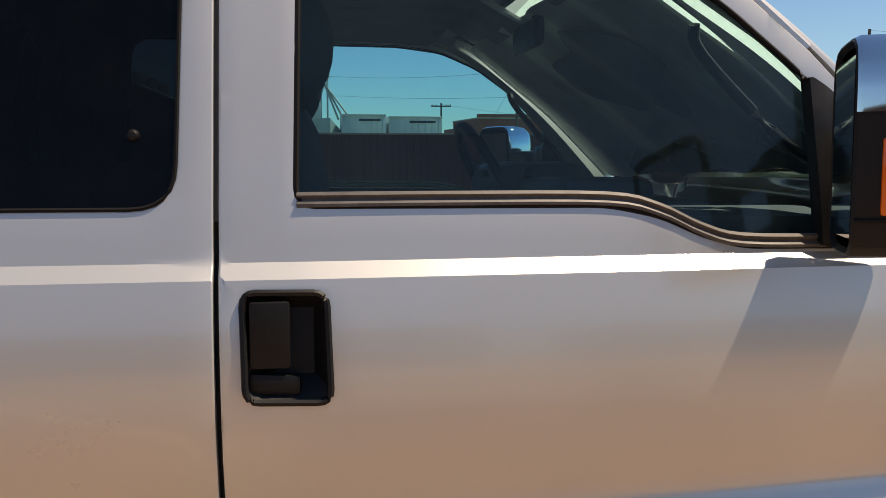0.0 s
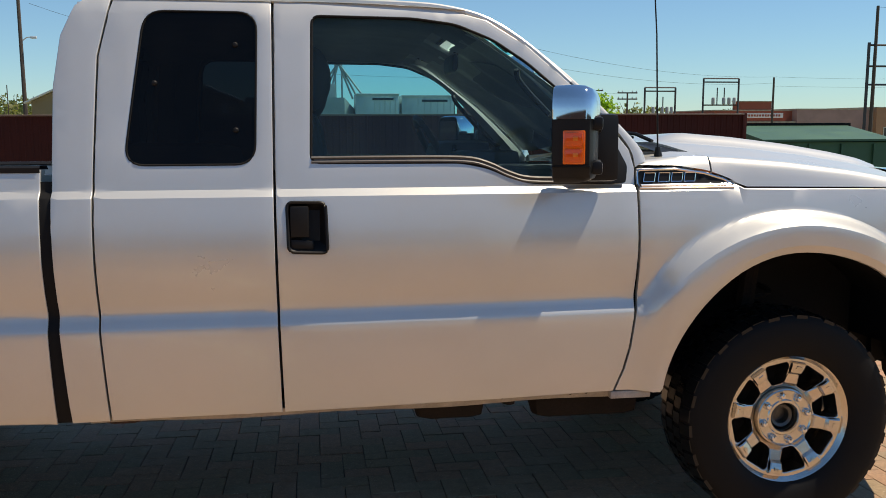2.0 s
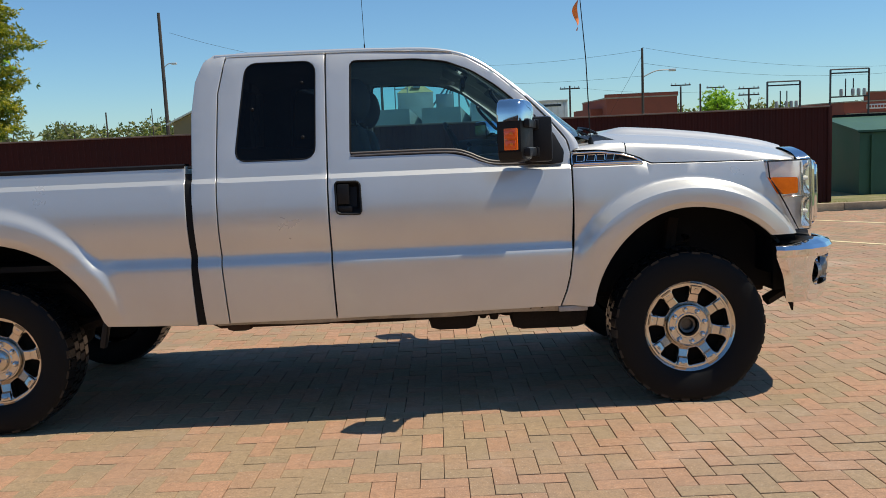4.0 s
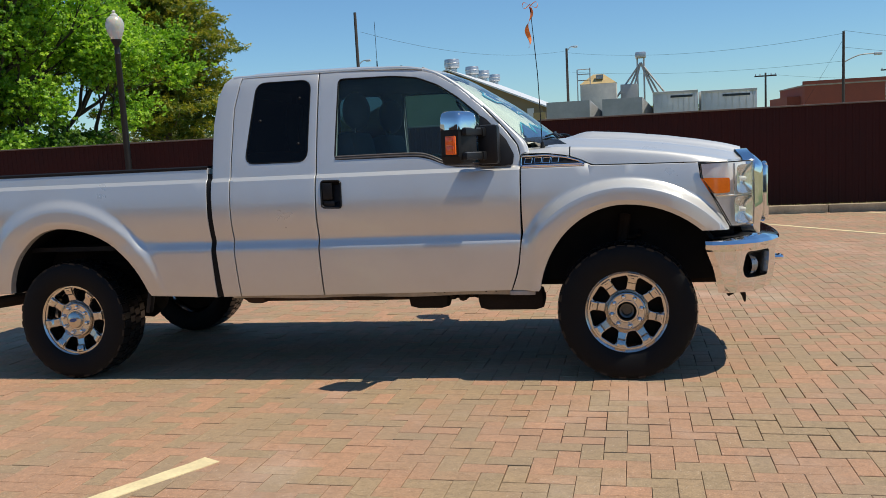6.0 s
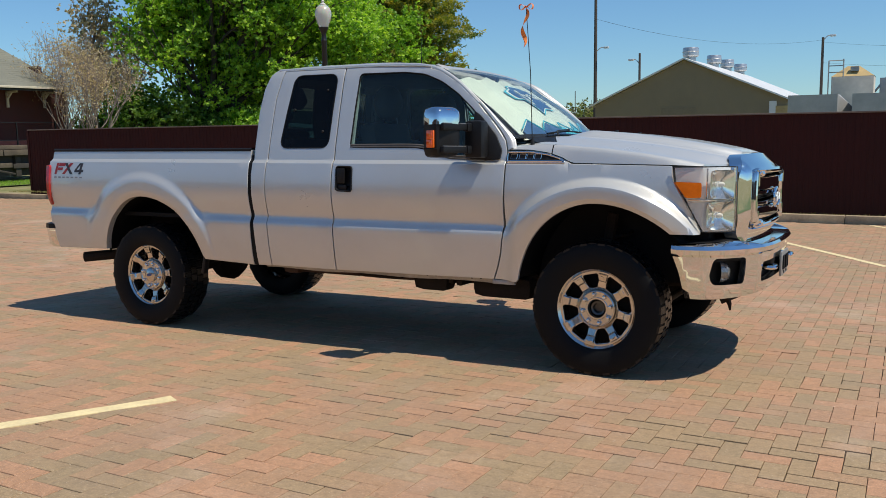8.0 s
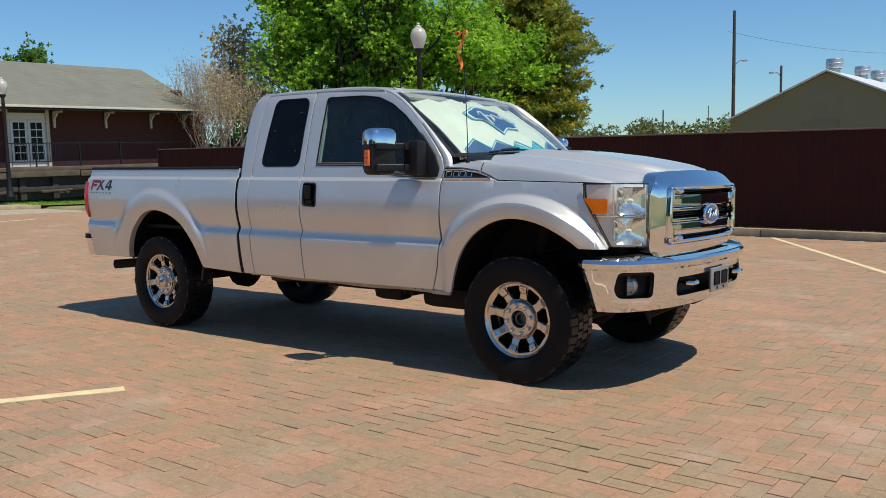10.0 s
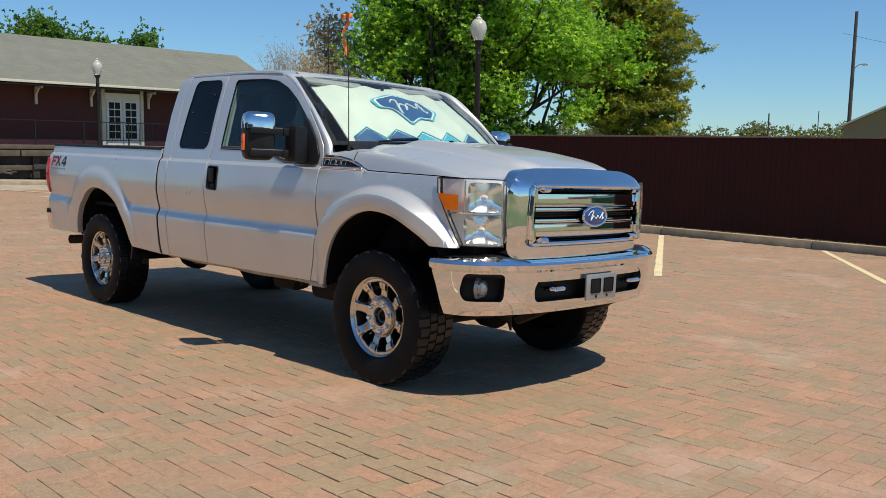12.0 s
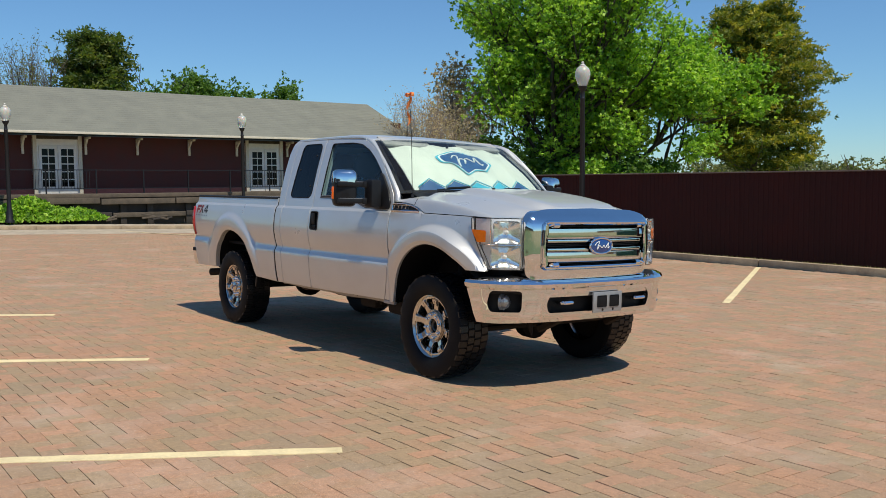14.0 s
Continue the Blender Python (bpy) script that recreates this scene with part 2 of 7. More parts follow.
FENCE = plain("maroon_metal_sheet", (0.046, 0.012, 0.010), 0.75, 0, 0.3, 1.2, 40, 0.1)
for _m, _v in ((RUBBER, 0.16), (TREAD, 0.40), (FENCE, 0.2), (SEAM, 0.2), (UNDER, 0.2), (BLACK, 0.25)):
    _m.node_tree.nodes["Principled BSDF"].inputs["Specular IOR Level"].default_value = _v
FENCE_CAP = plain("tan_cap_strip", (0.17, 0.125, 0.095), 0.6, 0, 0.25, 3)


# ---------- mesh helpers ----------
from mathutils.geometry import delaunay_2d_cdt


def link_mesh(name, verts, faces, material, parent=None, label="", sharp=35, flat=False):
    me = bpy.data.meshes.new(name)
    me.from_pydata([tuple(v) for v in verts], [], faces)
    me.validate()
    bm = bmesh.new()
    bm.from_mesh(me)
    bmesh.ops.recalc_face_normals(bm, faces=bm.faces)
    bm.to_mesh(me)
    bm.free()
    if not flat:
        me.shade_smooth()
        me.set_sharp_from_angle(angle=radians(sharp))
    me.materials.append(material)
    ob = new(name, me)
    ob.parent = parent
    if label:
        tagged(ob, label)
    return ob


def part(name, bm, material, parent, label="", sharp=35):
    bmesh.ops.recalc_face_normals(bm, faces=bm.faces)
    me = bpy.data.meshes.new(name)
    bm.to_mesh(me)
    bm.free()
    me.shade_smooth()
    me.set_sharp_from_angle(angle=radians(sharp))
    me.materials.append(material)
    ob = new(name, me)
    ob.parent = parent
    if label:
        tagged(ob, label)
    return ob


def box_bm(sx, sy, sz, at=(0, 0, 0), bevel=0.0, turn=None, bm=None):
    own = bmesh.new()
    bmesh.ops.create_cube(own, size=1)
    bmesh.ops.scale(own, vec=(sx, sy, sz), verts=own.verts)
    if bevel:
        bmesh.ops.bevel(own, geom=own.edges[:], offset=bevel, segments=2, affect="EDGES", profile=0.6)
    if turn is not None:
        bmesh.ops.transform(own, matrix=turn, verts=own.verts)
    bmesh.ops.translate(own, vec=at, verts=own.verts)
    if bm is None:
        return own
    me = bpy.data.meshes.new("join")
    own.to_mesh(me)
    own.free()
    bm.from_mesh(me)
    bpy.data.meshes.remove(me)
    return bm


def revolve(profile, axis="y", steps=48, closed=False):
    """A turned body from (radius, along) pairs about an axis."""
    verts, faces, n = [], [], len(profile)
    for k in range(steps):
        a = 2 * math.pi * k / steps
        for r, h in profile:
            u, v = r * math.cos(a), r * math.sin(a)
            verts.append((u, h, v) if axis == "y" else ((u, v, h) if axis == "z" else (h, u, v)))
    for k in range(steps):
        k2 = (k + 1) % steps
        for i in range(n if closed else n - 1):
            j = (i + 1) % n
            faces.append((k * n + i, k * n + j, k2 * n + j, k2 * n + i))
    return verts, faces


def tube(points, radius, sides=8, taper=None):
    """A round bar along a line of points."""
    pts = [Vector(p) for p in points]
    verts, faces = [], []
    for i, p in enumerate(pts):
        way = (pts[min(i + 1, len(pts) - 1)] - pts[max(i - 1, 0)]).normalized()
        u = way.orthogonal().normalized()
        w = way.cross(u)
        r = radius if taper is None else radius + (taper - radius) * i / (len(pts) - 1)
        for k in range(sides):
            a = 2 * math.pi * k / sides
            verts.append(p + r * (math.cos(a) * u + math.sin(a) * w))
    for i in range(len(pts) - 1):
        for k in range(sides):
            k2 = (k + 1) % sides
            faces.append((i * sides + k, i * sides + k2, (i + 1) * sides + k2, (i + 1) * sides + k))
    faces += [tuple(range(sides))[::-1], tuple(range((len(pts) - 1) * sides, len(pts) * sides))]
    return verts, faces


def merged(*pieces):
    verts, faces = [], []
    for v, f in pieces:
        o = len(verts)
        verts += list(v)
        faces += [tuple(i + o for i in q) for q in f]
    return verts, faces


def shifted(piece, dx=0, dy=0, dz=0, m=None):
    v, f = piece
    if m is not None:
        return [m @ Vector(p) for p in v], f
    return [(p[0] + dx, p[1] + dy, p[2] + dz) for p in v], f


def smoothstep(a, b, x):
    t = min(max((x - a) / (b - a), 0.0), 1.0)
    return t * t * (3 - 2 * t)


def lerp_table(table, x):
    if x <= table[0][0]:
        return table[0][1]
    for (x0, y0), (x1, y1) in zip(table, table[1:]):
        if x <= x1:
            return y0 + (y1 - y0) * (x - x0) / (x1 - x0)
    return table[-1][1]


def rounded(points, r, steps=5):
    """A closed outline with its corners rounded."""
    out, n = [], len(points)
    for i in range(n):
        p0, p, p1 = (Vector(points[(i + k) % n]) for k in (-1, 0, 1))
        a, b = p0 - p, p1 - p
        d = min(r, a.length * 0.45, b.length * 0.45)
        q0, q1 = p + a.normalized() * d, p + b.normalized() * d
        for s in range(steps + 1):
            t = s / steps
            out.append(tuple(q0 * (1 - t) ** 2 + p * 2 * t * (1 - t) + q1 * t * t))
    return out


def inside(poly, x, y):
    c, n = False, len(poly)
    for i in range(n):
        (x0, y0), (x1, y1) = poly[i], poly[(i + 1) % n]
        if (y0 > y) != (y1 > y) and x < (x1 - x0) * (y - y0) / (y1 - y0) + x0:
            c = not c
    return c


def edge_distance(poly, x, y):
    best = 9.0
    for i in range(len(poly)):
        (x0, y0), (x1, y1) = poly[i], poly[(i + 1) % len(poly)]
        dx, dy = x1 - x0, y1 - y0
        t = min(max(((x - x0) * dx + (y - y0) * dy) / (dx * dx + dy * dy + 1e-12), 0), 1)
        best = min(best, math.hypot(x - x0 - t * dx, y - y0 - t * dy))
    return best


def refine(poly, rows, longest):
    """The outline with points added where it crosses the rows, and on long edges."""
    out = []
    for i in range(len(poly)):
        (x0, y0), (x1, y1) = poly[i], poly[(i + 1) % len(poly)]
        ts = {0.0}
        for r in rows:
            if (y0 - r) * (y1 - r) < 0:
                ts.add((r - y0) / (y1 - y0))
        n = int(math.hypot(x1 - x0, y1 - y0) / longest)
        ts |= {k / (n + 1) for k in range(1, n + 1)}
        last = -1
        for t in sorted(ts):
            if t - last > 0.02:
                out.append((x0 + t * (x1 - x0), y0 + t * (y1 - y0)))
                last = t
    return out


def skin(outline, holes, rows, step, place, depth, longest=0.06, extra=(), keep_off=None, roll=()):
    """A curved panel: the outline with holes, meshed in the plane and laid out by place(u, v); its rims turn inwards by depth(u, v).
    roll: how far each loop's edge is rounded over, the outline's first, then the holes'."""
    loops = [refine(outline, rows, longest)] + [refine(h, rows, longest) for h in holes]
    pts, edges = [], []
    for lp in loops:
        o = len(pts)
        pts += lp
        edges += [(o + i, o + (i + 1) % len(lp)) for i in range(len(lp))]
    us = [p[0] for p in outline]
    u, hi = min(us), max(us)
    k = 0
    while u + k * step < hi:
        x = u + (k + 0.5) * step
        for r in rows:
            if keep_off and keep_off(x, r):
                continue
            if inside(loops[0], x, r) and not any(inside(h, x, r) for h in loops[1:]) and min(edge_distance(h, x, r) for h in loops) > min(step * 0.35, 0.012):
                pts.append((x, r))
        k += 1
    for x, r in extra:
        if inside(loops[0], x, r) and not any(inside(h, x, r) for h in loops[1:]) and min(edge_distance(h, x, r) for h in loops) > 0.006:
            pts.append((x, r))
    vs, _, fs, *_ = delaunay_2d_cdt([Vector(p) for p in pts], edges, [], 0, 1e-6)
    verts = [Vector(place(v[0], v[1])) for v in vs]
    faces = []
    for f in fs:
        mx, my = sum(vs[i][0] for i in f) / len(f), sum(vs[i][1] for i in f) / len(f)
        if inside(loops[0], mx, my) and not any(inside(h, mx, my) for h in loops[1:]):
            faces.append(tuple(f))
    count = {}
    for f in faces:
        for i in range(len(f)):
            e = (f[i], f[(i + 1) % len(f)])
            count[tuple(sorted(e))] = None if tuple(sorted(e)) in count else e
    rim, out_way, edge = {}, {}, [e for e in count.values() if e]
    for a, b in edge:
        n = Vector((vs[b][1] - vs[a][1], vs[a][0] - vs[b][0])).normalized()
        for i in (a, b):
            out_way[i] = out_way.get(i, Vector((0, 0))) + n
    for i, n in out_way.items():
        u, v = vs[i]
        n.normalize()
        d = Vector(depth(u, v))
        r = 0.0
        if roll:
            near_loop = min(range(len(loops)), key=lambda k: edge_distance(loops[k], u, v))
            r = roll[min(near_loop, len(roll) - 1)]
        rim[i] = []
        if r:
            verts[i] = Vector(place(u - n.x * r, v - n.y * r))
            u, v = u - n.x * r, v - n.y * r
        for out_r, in_r in (((0.40, 0.08), (0.75, 0.32), (0.95, 0.66), (1.0, 1.0)) if r else ()):
            rim[i].append(len(verts))
            verts.append(Vector(place(u + n.x * r * out_r, v + n.y * r * out_r)) + d.normalized() * r * in_r)
        rim[i].append(len(verts))
        verts.append(Vector(place(u + n.x * r, v + n.y * r)) + d)
    for a, b in edge:
        ra, rb_ = [a] + rim[a], [b] + rim[b]
        for k in range(min(len(ra), len(rb_)) - 1):
            faces.append((rb_[k], ra[k], ra[k + 1], rb_[k + 1]))
    return verts, faces


def fine_line(points, steps=5):
    out = []
    pts = [Vector(p) for p in points]
    for i in range(len(pts) - 1):
        a, b, c, d = pts[max(i - 1, 0)], pts[i], pts[i + 1], pts[min(i + 2, len(pts) - 1)]
        for s in range(steps):
            t = s / steps
            out.append(0.5 * (2 * b + (c - a) * t + (2 * a - 5 * b + 4 * c - d) * t * t + (3 * b - a - 3 * c + d) * t ** 3))
    return out + [pts[-1]]


def flipped(piece):
    v, f = piece
    return [(p[0], -p[1], p[2]) for p in v], [tuple(reversed(q)) for q in f]


def grid(rows_of_points):
    """A sheet from rows of points."""
    n = len(rows_of_points[0])
    verts = [p for r in rows_of_points for p in r]
    faces = [(i * n + j, i * n + j + 1, (i + 1) * n + j + 1, (i + 1) * n + j) for i in range(len(rows_of_points) - 1) for j in range(n - 1)]
    return verts, faces


def thing(name, label, category, m=None, group="", kind=""):
    ob = new(name)
    ob.empty_display_size = 0.1
    if m is not None:
        ob.matrix_world = m
    return tagged(ob, label, category, group, kind)


# ---------- the pickup truck: x ahead, right side at y < 0, wheels on z = 0 ----------
SIDE = [(0.48, 0.915), (0.53, 0.942), (0.62, 0.958), (0.72, 0.969), (0.80, 0.974), (0.824, 0.9735), (0.833, 0.9715), (0.838, 0.9690), (0.868, 0.953), (0.885, 0.952), (0.95, 0.969), (1.02, 0.980),
        (1.08, 0.981), (1.14, 0.976), (1.19, 0.969), (1.246, 0.957), (1.270, 0.932), (1.30, 0.927), (1.36, 0.917), (1.60, 0.862), (1.845, 0.797), (1.89, 0.772), (1.93, 0.73)]
ROWS = [0.56, 0.62, 0.70, 0.76, 0.80, 0.824, 0.831, 0.838, 0.853, 0.868, 0.885, 0.91, 0.95, 0.98, 1.02, 1.05, 1.08, 1.11, 1.14, 1.165, 1.19, 1.246, 1.252, 1.264, 1.270, 1.278, 1.30, 1.36, 1.44, 1.52, 1.60, 1.68, 1.76, 1.84]
WHEEL_Z, WHEEL_R, AXLE = 0.393, 0.3935, 1.798
FRONT_ARCH = (1.80, 0.44, 0.50, 0.61, 0.587, 0.76, 0.74, 0.738)
REAR_ARCH = (-1.80, 0.40, 0.45, 0.61, 0.587, 0.72, 0.745, 0.785)


def arch_rho(a, x, z):
    cx, cz, r0, r1, b, o0, o1, ob = a
    dx, dz = x - cx, max(z - cz, 0)
    back = dx < 0
    return math.hypot(dx / (r0 if back else r1), dz / b), math.hypot(dx / (o0 if back else o1), dz / ob)


def half_width(x, z):
    w = lerp_table(SIDE, z)
    w -= lerp_table([(-3.0, 0.045), (-2.6, 0.024), (-0.76, 0.007), (-0.70, 0.0), (0.1, 0.0), (0.7, 0.016), (1.2, 0.047), (1.7, 0.074), (2.2, 0.094), (2.45, 0.13)], x)
    for a in (FRONT_ARCH, REAR_ARCH):
        inn, out = arch_rho(a, x, z)
        if out < 1.0:
            s = min(max((inn - 1) / max((inn - 1) + (1 - out), 1e-4), 0), 1)
            lip = 0.996 - 0.018 * smoothstep(0.25, 0.0, s) - 0.085 * smoothstep(2.05, 2.37, x)
            k = 1 - smoothstep(0.66, 1.0, s)
            if 0 < x < a[0]:
                lip -= 0.045 * smoothstep(0.95, 0.55, z)
                k *= smoothstep(1.19, 1.32, x)
            if a[0] < 0:
                k *= min(max((z - 0.50) / 0.50, 0.05), 1.0)
            w += (lip - w) * k
    return w


def right(x, z):
    return (x, -half_width(x, z), z)


def arc(a, z0, z1, steps=26):
    """The wheel opening's edge, from its front end at height z0 over the top to its back end at z1."""
    cx, cz, r0, r1, b = a[:5]
    t0, t1 = math.asin(min((z0 - cz) / b, 1)), math.pi - math.asin(min((z1 - cz) / b, 1))
    out = []
    for k in range(steps + 1):
        t = t0 + (t1 - t0) * k / steps
        out.append((cx + (r1 if math.cos(t) > 0 else r0) * math.cos(t), cz + b * math.sin(t)))
    return out


def flare_points(a):
    """Points on arcs between the wheel opening and the flare's outer edge."""
    cx, cz, r0, r1, b, o0, o1, ob = a
    out = []
    for s in (0.08, 0.18, 0.28, 0.40, 0.54, 0.64, 0.70, 0.76, 0.82, 0.88, 0.94, 1.0, 1.06):
        for k in range(49):
            t = math.pi * (k / 48 * 1.16 - 0.08)
            c, d = math.cos(t), math.sin(t)
            ri, ro = (r1, o1) if c > 0 else (r0, o0)
            out.append((cx + c * (ri + (ro - ri) * s), cz + d * (b + (ob - b) * s)))
    return out


def off_flare(a):
    def f(x, z):
        inn, out = arch_rho(a, x, z)
        return out < 1.04
    return f


truck = thing("pickup_truck", "silver extended-cab pickup truck with chrome grille parked on brick paving", "truck", LOT @ pose(0, -0.03, 0))


def both(name, piece, material, label="", parent=truck, sharp=35):
    """A part of the right side and its mirror image on the left."""
    return [link_mesh(name, *p, material, parent, label, sharp) for p in (piece, flipped(piece))]


DEEP = lambda u, v: (0, 0.022, 0)
G = 0.0035
# front fender
fender = [(1.212 + G, 0.87), (1.212 + G, 1.10), (1.212 + G, 1.325), (1.36, 1.330), (1.48, 1.312), (1.56, 1.285), (1.62, 1.252), (1.80, 1.249), (2.208, 1.243), (2.218, 1.16), (2.285, 1.045), (2.372, 0.880), (2.372, 0.864)]
fender += arc(FRONT_ARCH, 0.864, 0.545) + [(1.298, 0.533), (1.142, 0.540), (1.172, 0.62), (1.192, 0.70), (1.204, 0.80)]
both("front_fender", skin(fender, [], ROWS, 0.055, right, DEEP, 0.03, flare_points(FRONT_ARCH), off_flare(FRONT_ARCH), (0.003,)), PAINT, sharp=30)
# front door
gap_front = [(1.134, 0.538), (1.164, 0.62), (1.184, 0.70), (1.197, 0.80), (1.203, 0.87), (1.207, 1.10), (1.207, 1.33)]
door_top = [(1.190, 1.392), (1.120, 1.482), (0.990, 1.620), (0.840, 1.752), (0.700, 1.838), (0.560, 1.876), (0.400, 1.888)]
front_door = [(-0.014, 0.530)] + gap_front + door_top + [(-0.024, 1.892), (-0.026, 1.3), (-0.022, 0.87)]
front_glass = rounded([(0.088, 1.352), (0.590, 1.350), (0.680, 1.332), (0.755, 1.299), (0.830, 1.279), (1.150, 1.275), (1.140, 1.370), (1.085, 1.452), (0.965, 1.582), (0.840, 1.690), (0.720, 1.770), (0.590, 1.822), (0.440, 1.840), (0.100, 1.842)], 0.03, 4)
handle_hole = rounded([(0.012, 1.068), (0.137, 1.063), (0.132, 1.226), (0.008, 1.228)], 0.02, 4)
by_handle = [(-0.016 + 0.012 * i, z) for i in range(16) for z in (1.237, 1.246, 1.252, 1.264, 1.270, 1.278)]
by_handle += [(0.58 + 0.010 * i, z) for i in range(62) for z in (1.237, 1.246, 1.252, 1.258, 1.264, 1.270, 1.278, 1.288, 1.30)]
front_doors = both("front_door", skin(front_door, [front_glass, handle_hole], ROWS, 0.06, right, DEEP, 0.06, by_handle, None, (0.003, 0.004, 0.003)), PAINT, sharp=30)
# rear half door
rear_door = [(-0.565, 0.528), (-0.022, 0.530), (-0.030, 0.87), (-0.034, 1.3), (-0.032, 1.892), (-0.538, 1.892), (-0.578, 1.70), (-0.588, 1.30), (-0.582, 0.87)]
rear_glass = rounded([(-0.498, 1.350), (-0.090, 1.350), (-0.080, 1.850), (-0.438, 1.850)], 0.065, 6)
rear_doors = both("rear_door", skin(rear_door, [rear_glass], ROWS, 0.06, right, DEEP, roll=(0.003, 0.006)), PAINT, sharp=30)
# cab corner behind it
corner = [(-0.688, 0.524), (-0.571, 0.526), (-0.588, 0.87), (-0.594, 1.30), (-0.584, 1.70), (-0.544, 1.892), (-0.606, 1.905), (-0.656, 1.865), (-0.697, 1.765), (-0.716, 1.60), (-0.716, 1.25), (-0.707, 0.87)]
both("cab_corner", skin(corner, [], ROWS, 0.04, right, lambda u, v: (0, 0.05, 0), roll=(0.003,)), PAINT, sharp=30)
# bed side
bed_side = [(-2.880, 0.90), (-2.842, 0.60), (-2.800, 0.545)] + list(reversed(arc(REAR_ARCH, 0.56, 0.56))) + [(-1.195, 0.535), (-0.735, 0.520), (-0.742, 0.87), (-0.752, 1.30), (-0.752, 1.338), (-2.850, 1.335), (-2.872, 1.22)]
both("bed_side", skin(bed_side, [], ROWS, 0.06, right, lambda u, v: (0, 0.05, 0), 0.03, flare_points(REAR_ARCH), off_flare(REAR_ARCH), (0.005,)), PAINT, sharp=30)
# glass
for side, ob in ((1, front_doors[0]), (-1, front_doors[1])):
    big = [(x, z) for x, z in front_glass]
    p = skin(big, [], [1.36, 1.44, 1.52, 1.6, 1.68, 1.76], 0.12, lambda x, z: (x, -(half_width(x, z) - 0.010), z), lambda u, v: (0, 0.004, 0))
    g = link_mesh("window_pane", *(p if side > 0 else flipped(p)), GLASS, ob, "greenish clear door glass")
    g.visible_shadow = False
    # rubber run and belt trim
    strip = [tuple(q) for q in fine_line([(0.090, 1.351), (0.330, 1.352), (0.590, 1.350), (0.680, 1.332), (0.755, 1.299), (0.830, 1.280), (1.000, 1.276), (1.146, 1.276)], 4)]
    band = [[(x, -(half_width(x, z) + dy), z + dz) for x, z in strip] for dy, dz in ((-0.012, 0.024), (-0.004, 0.024), (0.000, 0.019), (-0.004, 0.014), (-0.003, 0.012), (0.003, 0.006), (0.003, 0.002), (-0.003, -0.002), (-0.012, -0.003))]
    q = grid(band)
    link_mesh("belt_trim", *(q if side > 0 else flipped(q)), TRIM, ob, "weathered metal and rubber sill trim")
    ring = refine(front_glass, [], 0.03)
    frame_pts = [(x, -(half_width(x, z) - 0.004), z) for x, z in ring]
    q = tube(frame_pts + frame_pts[:1], 0.0055, 6)
    link_mesh("window_seal", *(q if side > 0 else flipped(q)), SEAM, ob)
    # handle: recessed cup, grip and thumb ledge
    cup = skin(handle_hole, [], [1.10, 1.15, 1.2], 0.03, lambda x, z: (x, -(half_width(x, z) - 0.038 * smoothstep(0, 0.022, edge_distance(handle_hole, x, z)) - 0.002), z), lambda u, v: (0, 0.004, 0))
    h = link_mesh("door_handle", *(cup if side > 0 else flipped(cup)), BLACK, ob, "black recessed pull handle")
    rimp = [(x, -(half_width(x, z) + 0.002), z) for x, z in handle_hole]
    q = tube(rimp + rimp[:1], 0.0055, 6)
    link_mesh("bezel", *(q if side > 0 else flipped(q)), BLACK, h)
    bm = box_bm(0.060, 0.016, 0.100, (0.048, -0.967 * side, 1.165), 0.006)
    part("grip", bm, BLACK, h)
    bm = box_bm(0.078, 0.020, 0.034, (0.054, -0.963 * side, 1.090), 0.0095, pose(0, 0, 0, 0, 4, 0))
    part("thumb_ledge", bm, BLACK, h)
for side, ob in ((1, rear_doors[0]), (-1, rear_doors[1])):
    p = skin(rear_glass, [], [1.44, 1.52, 1.6, 1.68, 1.76], 0.12, lambda x, z: (x, -(half_width(x, z) - 0.003), z), lambda u, v: (0, 0.004, 0))
    link_mesh("window_pane", *(p if side > 0 else flipped(p)), TINT, ob, "dark tinted privacy glass")
    fp = [(x, -(half_width(x, z) - 0.001), z) for x, z in refine(rear_glass, [], 0.03)]
    q = tube(fp + fp[:1], 0.0035, 6)
    link_mesh("window_seal", *(q if side > 0 else flipped(q)), SEAM, ob)
    for x, z in ((-0.405, 1.612), (-0.150, 1.740), (-0.150, 1.460)):
        v, f = revolve([(0.0, -0.010), (0.006, -0.009), (0.009, -0.005), (0.010, 0.0)], "y", 14)
        q = shifted((v, f), x, -(half_width(x, z) - 0.004), z)
        link_mesh("window_bolt", *(q if side > 0 else flipped(q)), BLACK, ob)

# A-pillars between door frame and windscreen
D_LINE = [(1.212, 1.330), (1.196, 1.396), (1.126, 1.487), (0.996, 1.625), (0.846, 1.757), (0.704, 1.844), (0.620, 1.868)]
E_LINE = [(1.262, 0.850, 1.345), (1.235, 0.830, 1.410), (1.130, 0.812, 1.515), (0.990, 0.786, 1.640), (0.845, 0.758, 1.745), (0.720, 0.732, 1.835), (0.640, 0.712, 1.868)]


dl = [Vector((x, -half_width(x, z) + 0.002, z)) for x, z in [tuple(p) for p in fine_line(D_LINE)]]
el = [Vector((p.x, -p.y, p.z)) for p in fine_line(E_LINE)]
rows = []
for k in range(9):
    t = k / 8
    bow = 0.012 * math.sin(math.pi * min(t * 1.1, 1))
    rows.append([a.lerp(b, t) + Vector((0.5, -0.5, 0.75)) * bow for a, b in zip(dl, el)])
rows = [[p + Vector((0, 0.03, -0.01)) for p in dl]] + rows + [[p + Vector((-0.02, 0.02, -0.03)) for p in el]]
both("windscreen_pillar", grid(rows), PAINT)
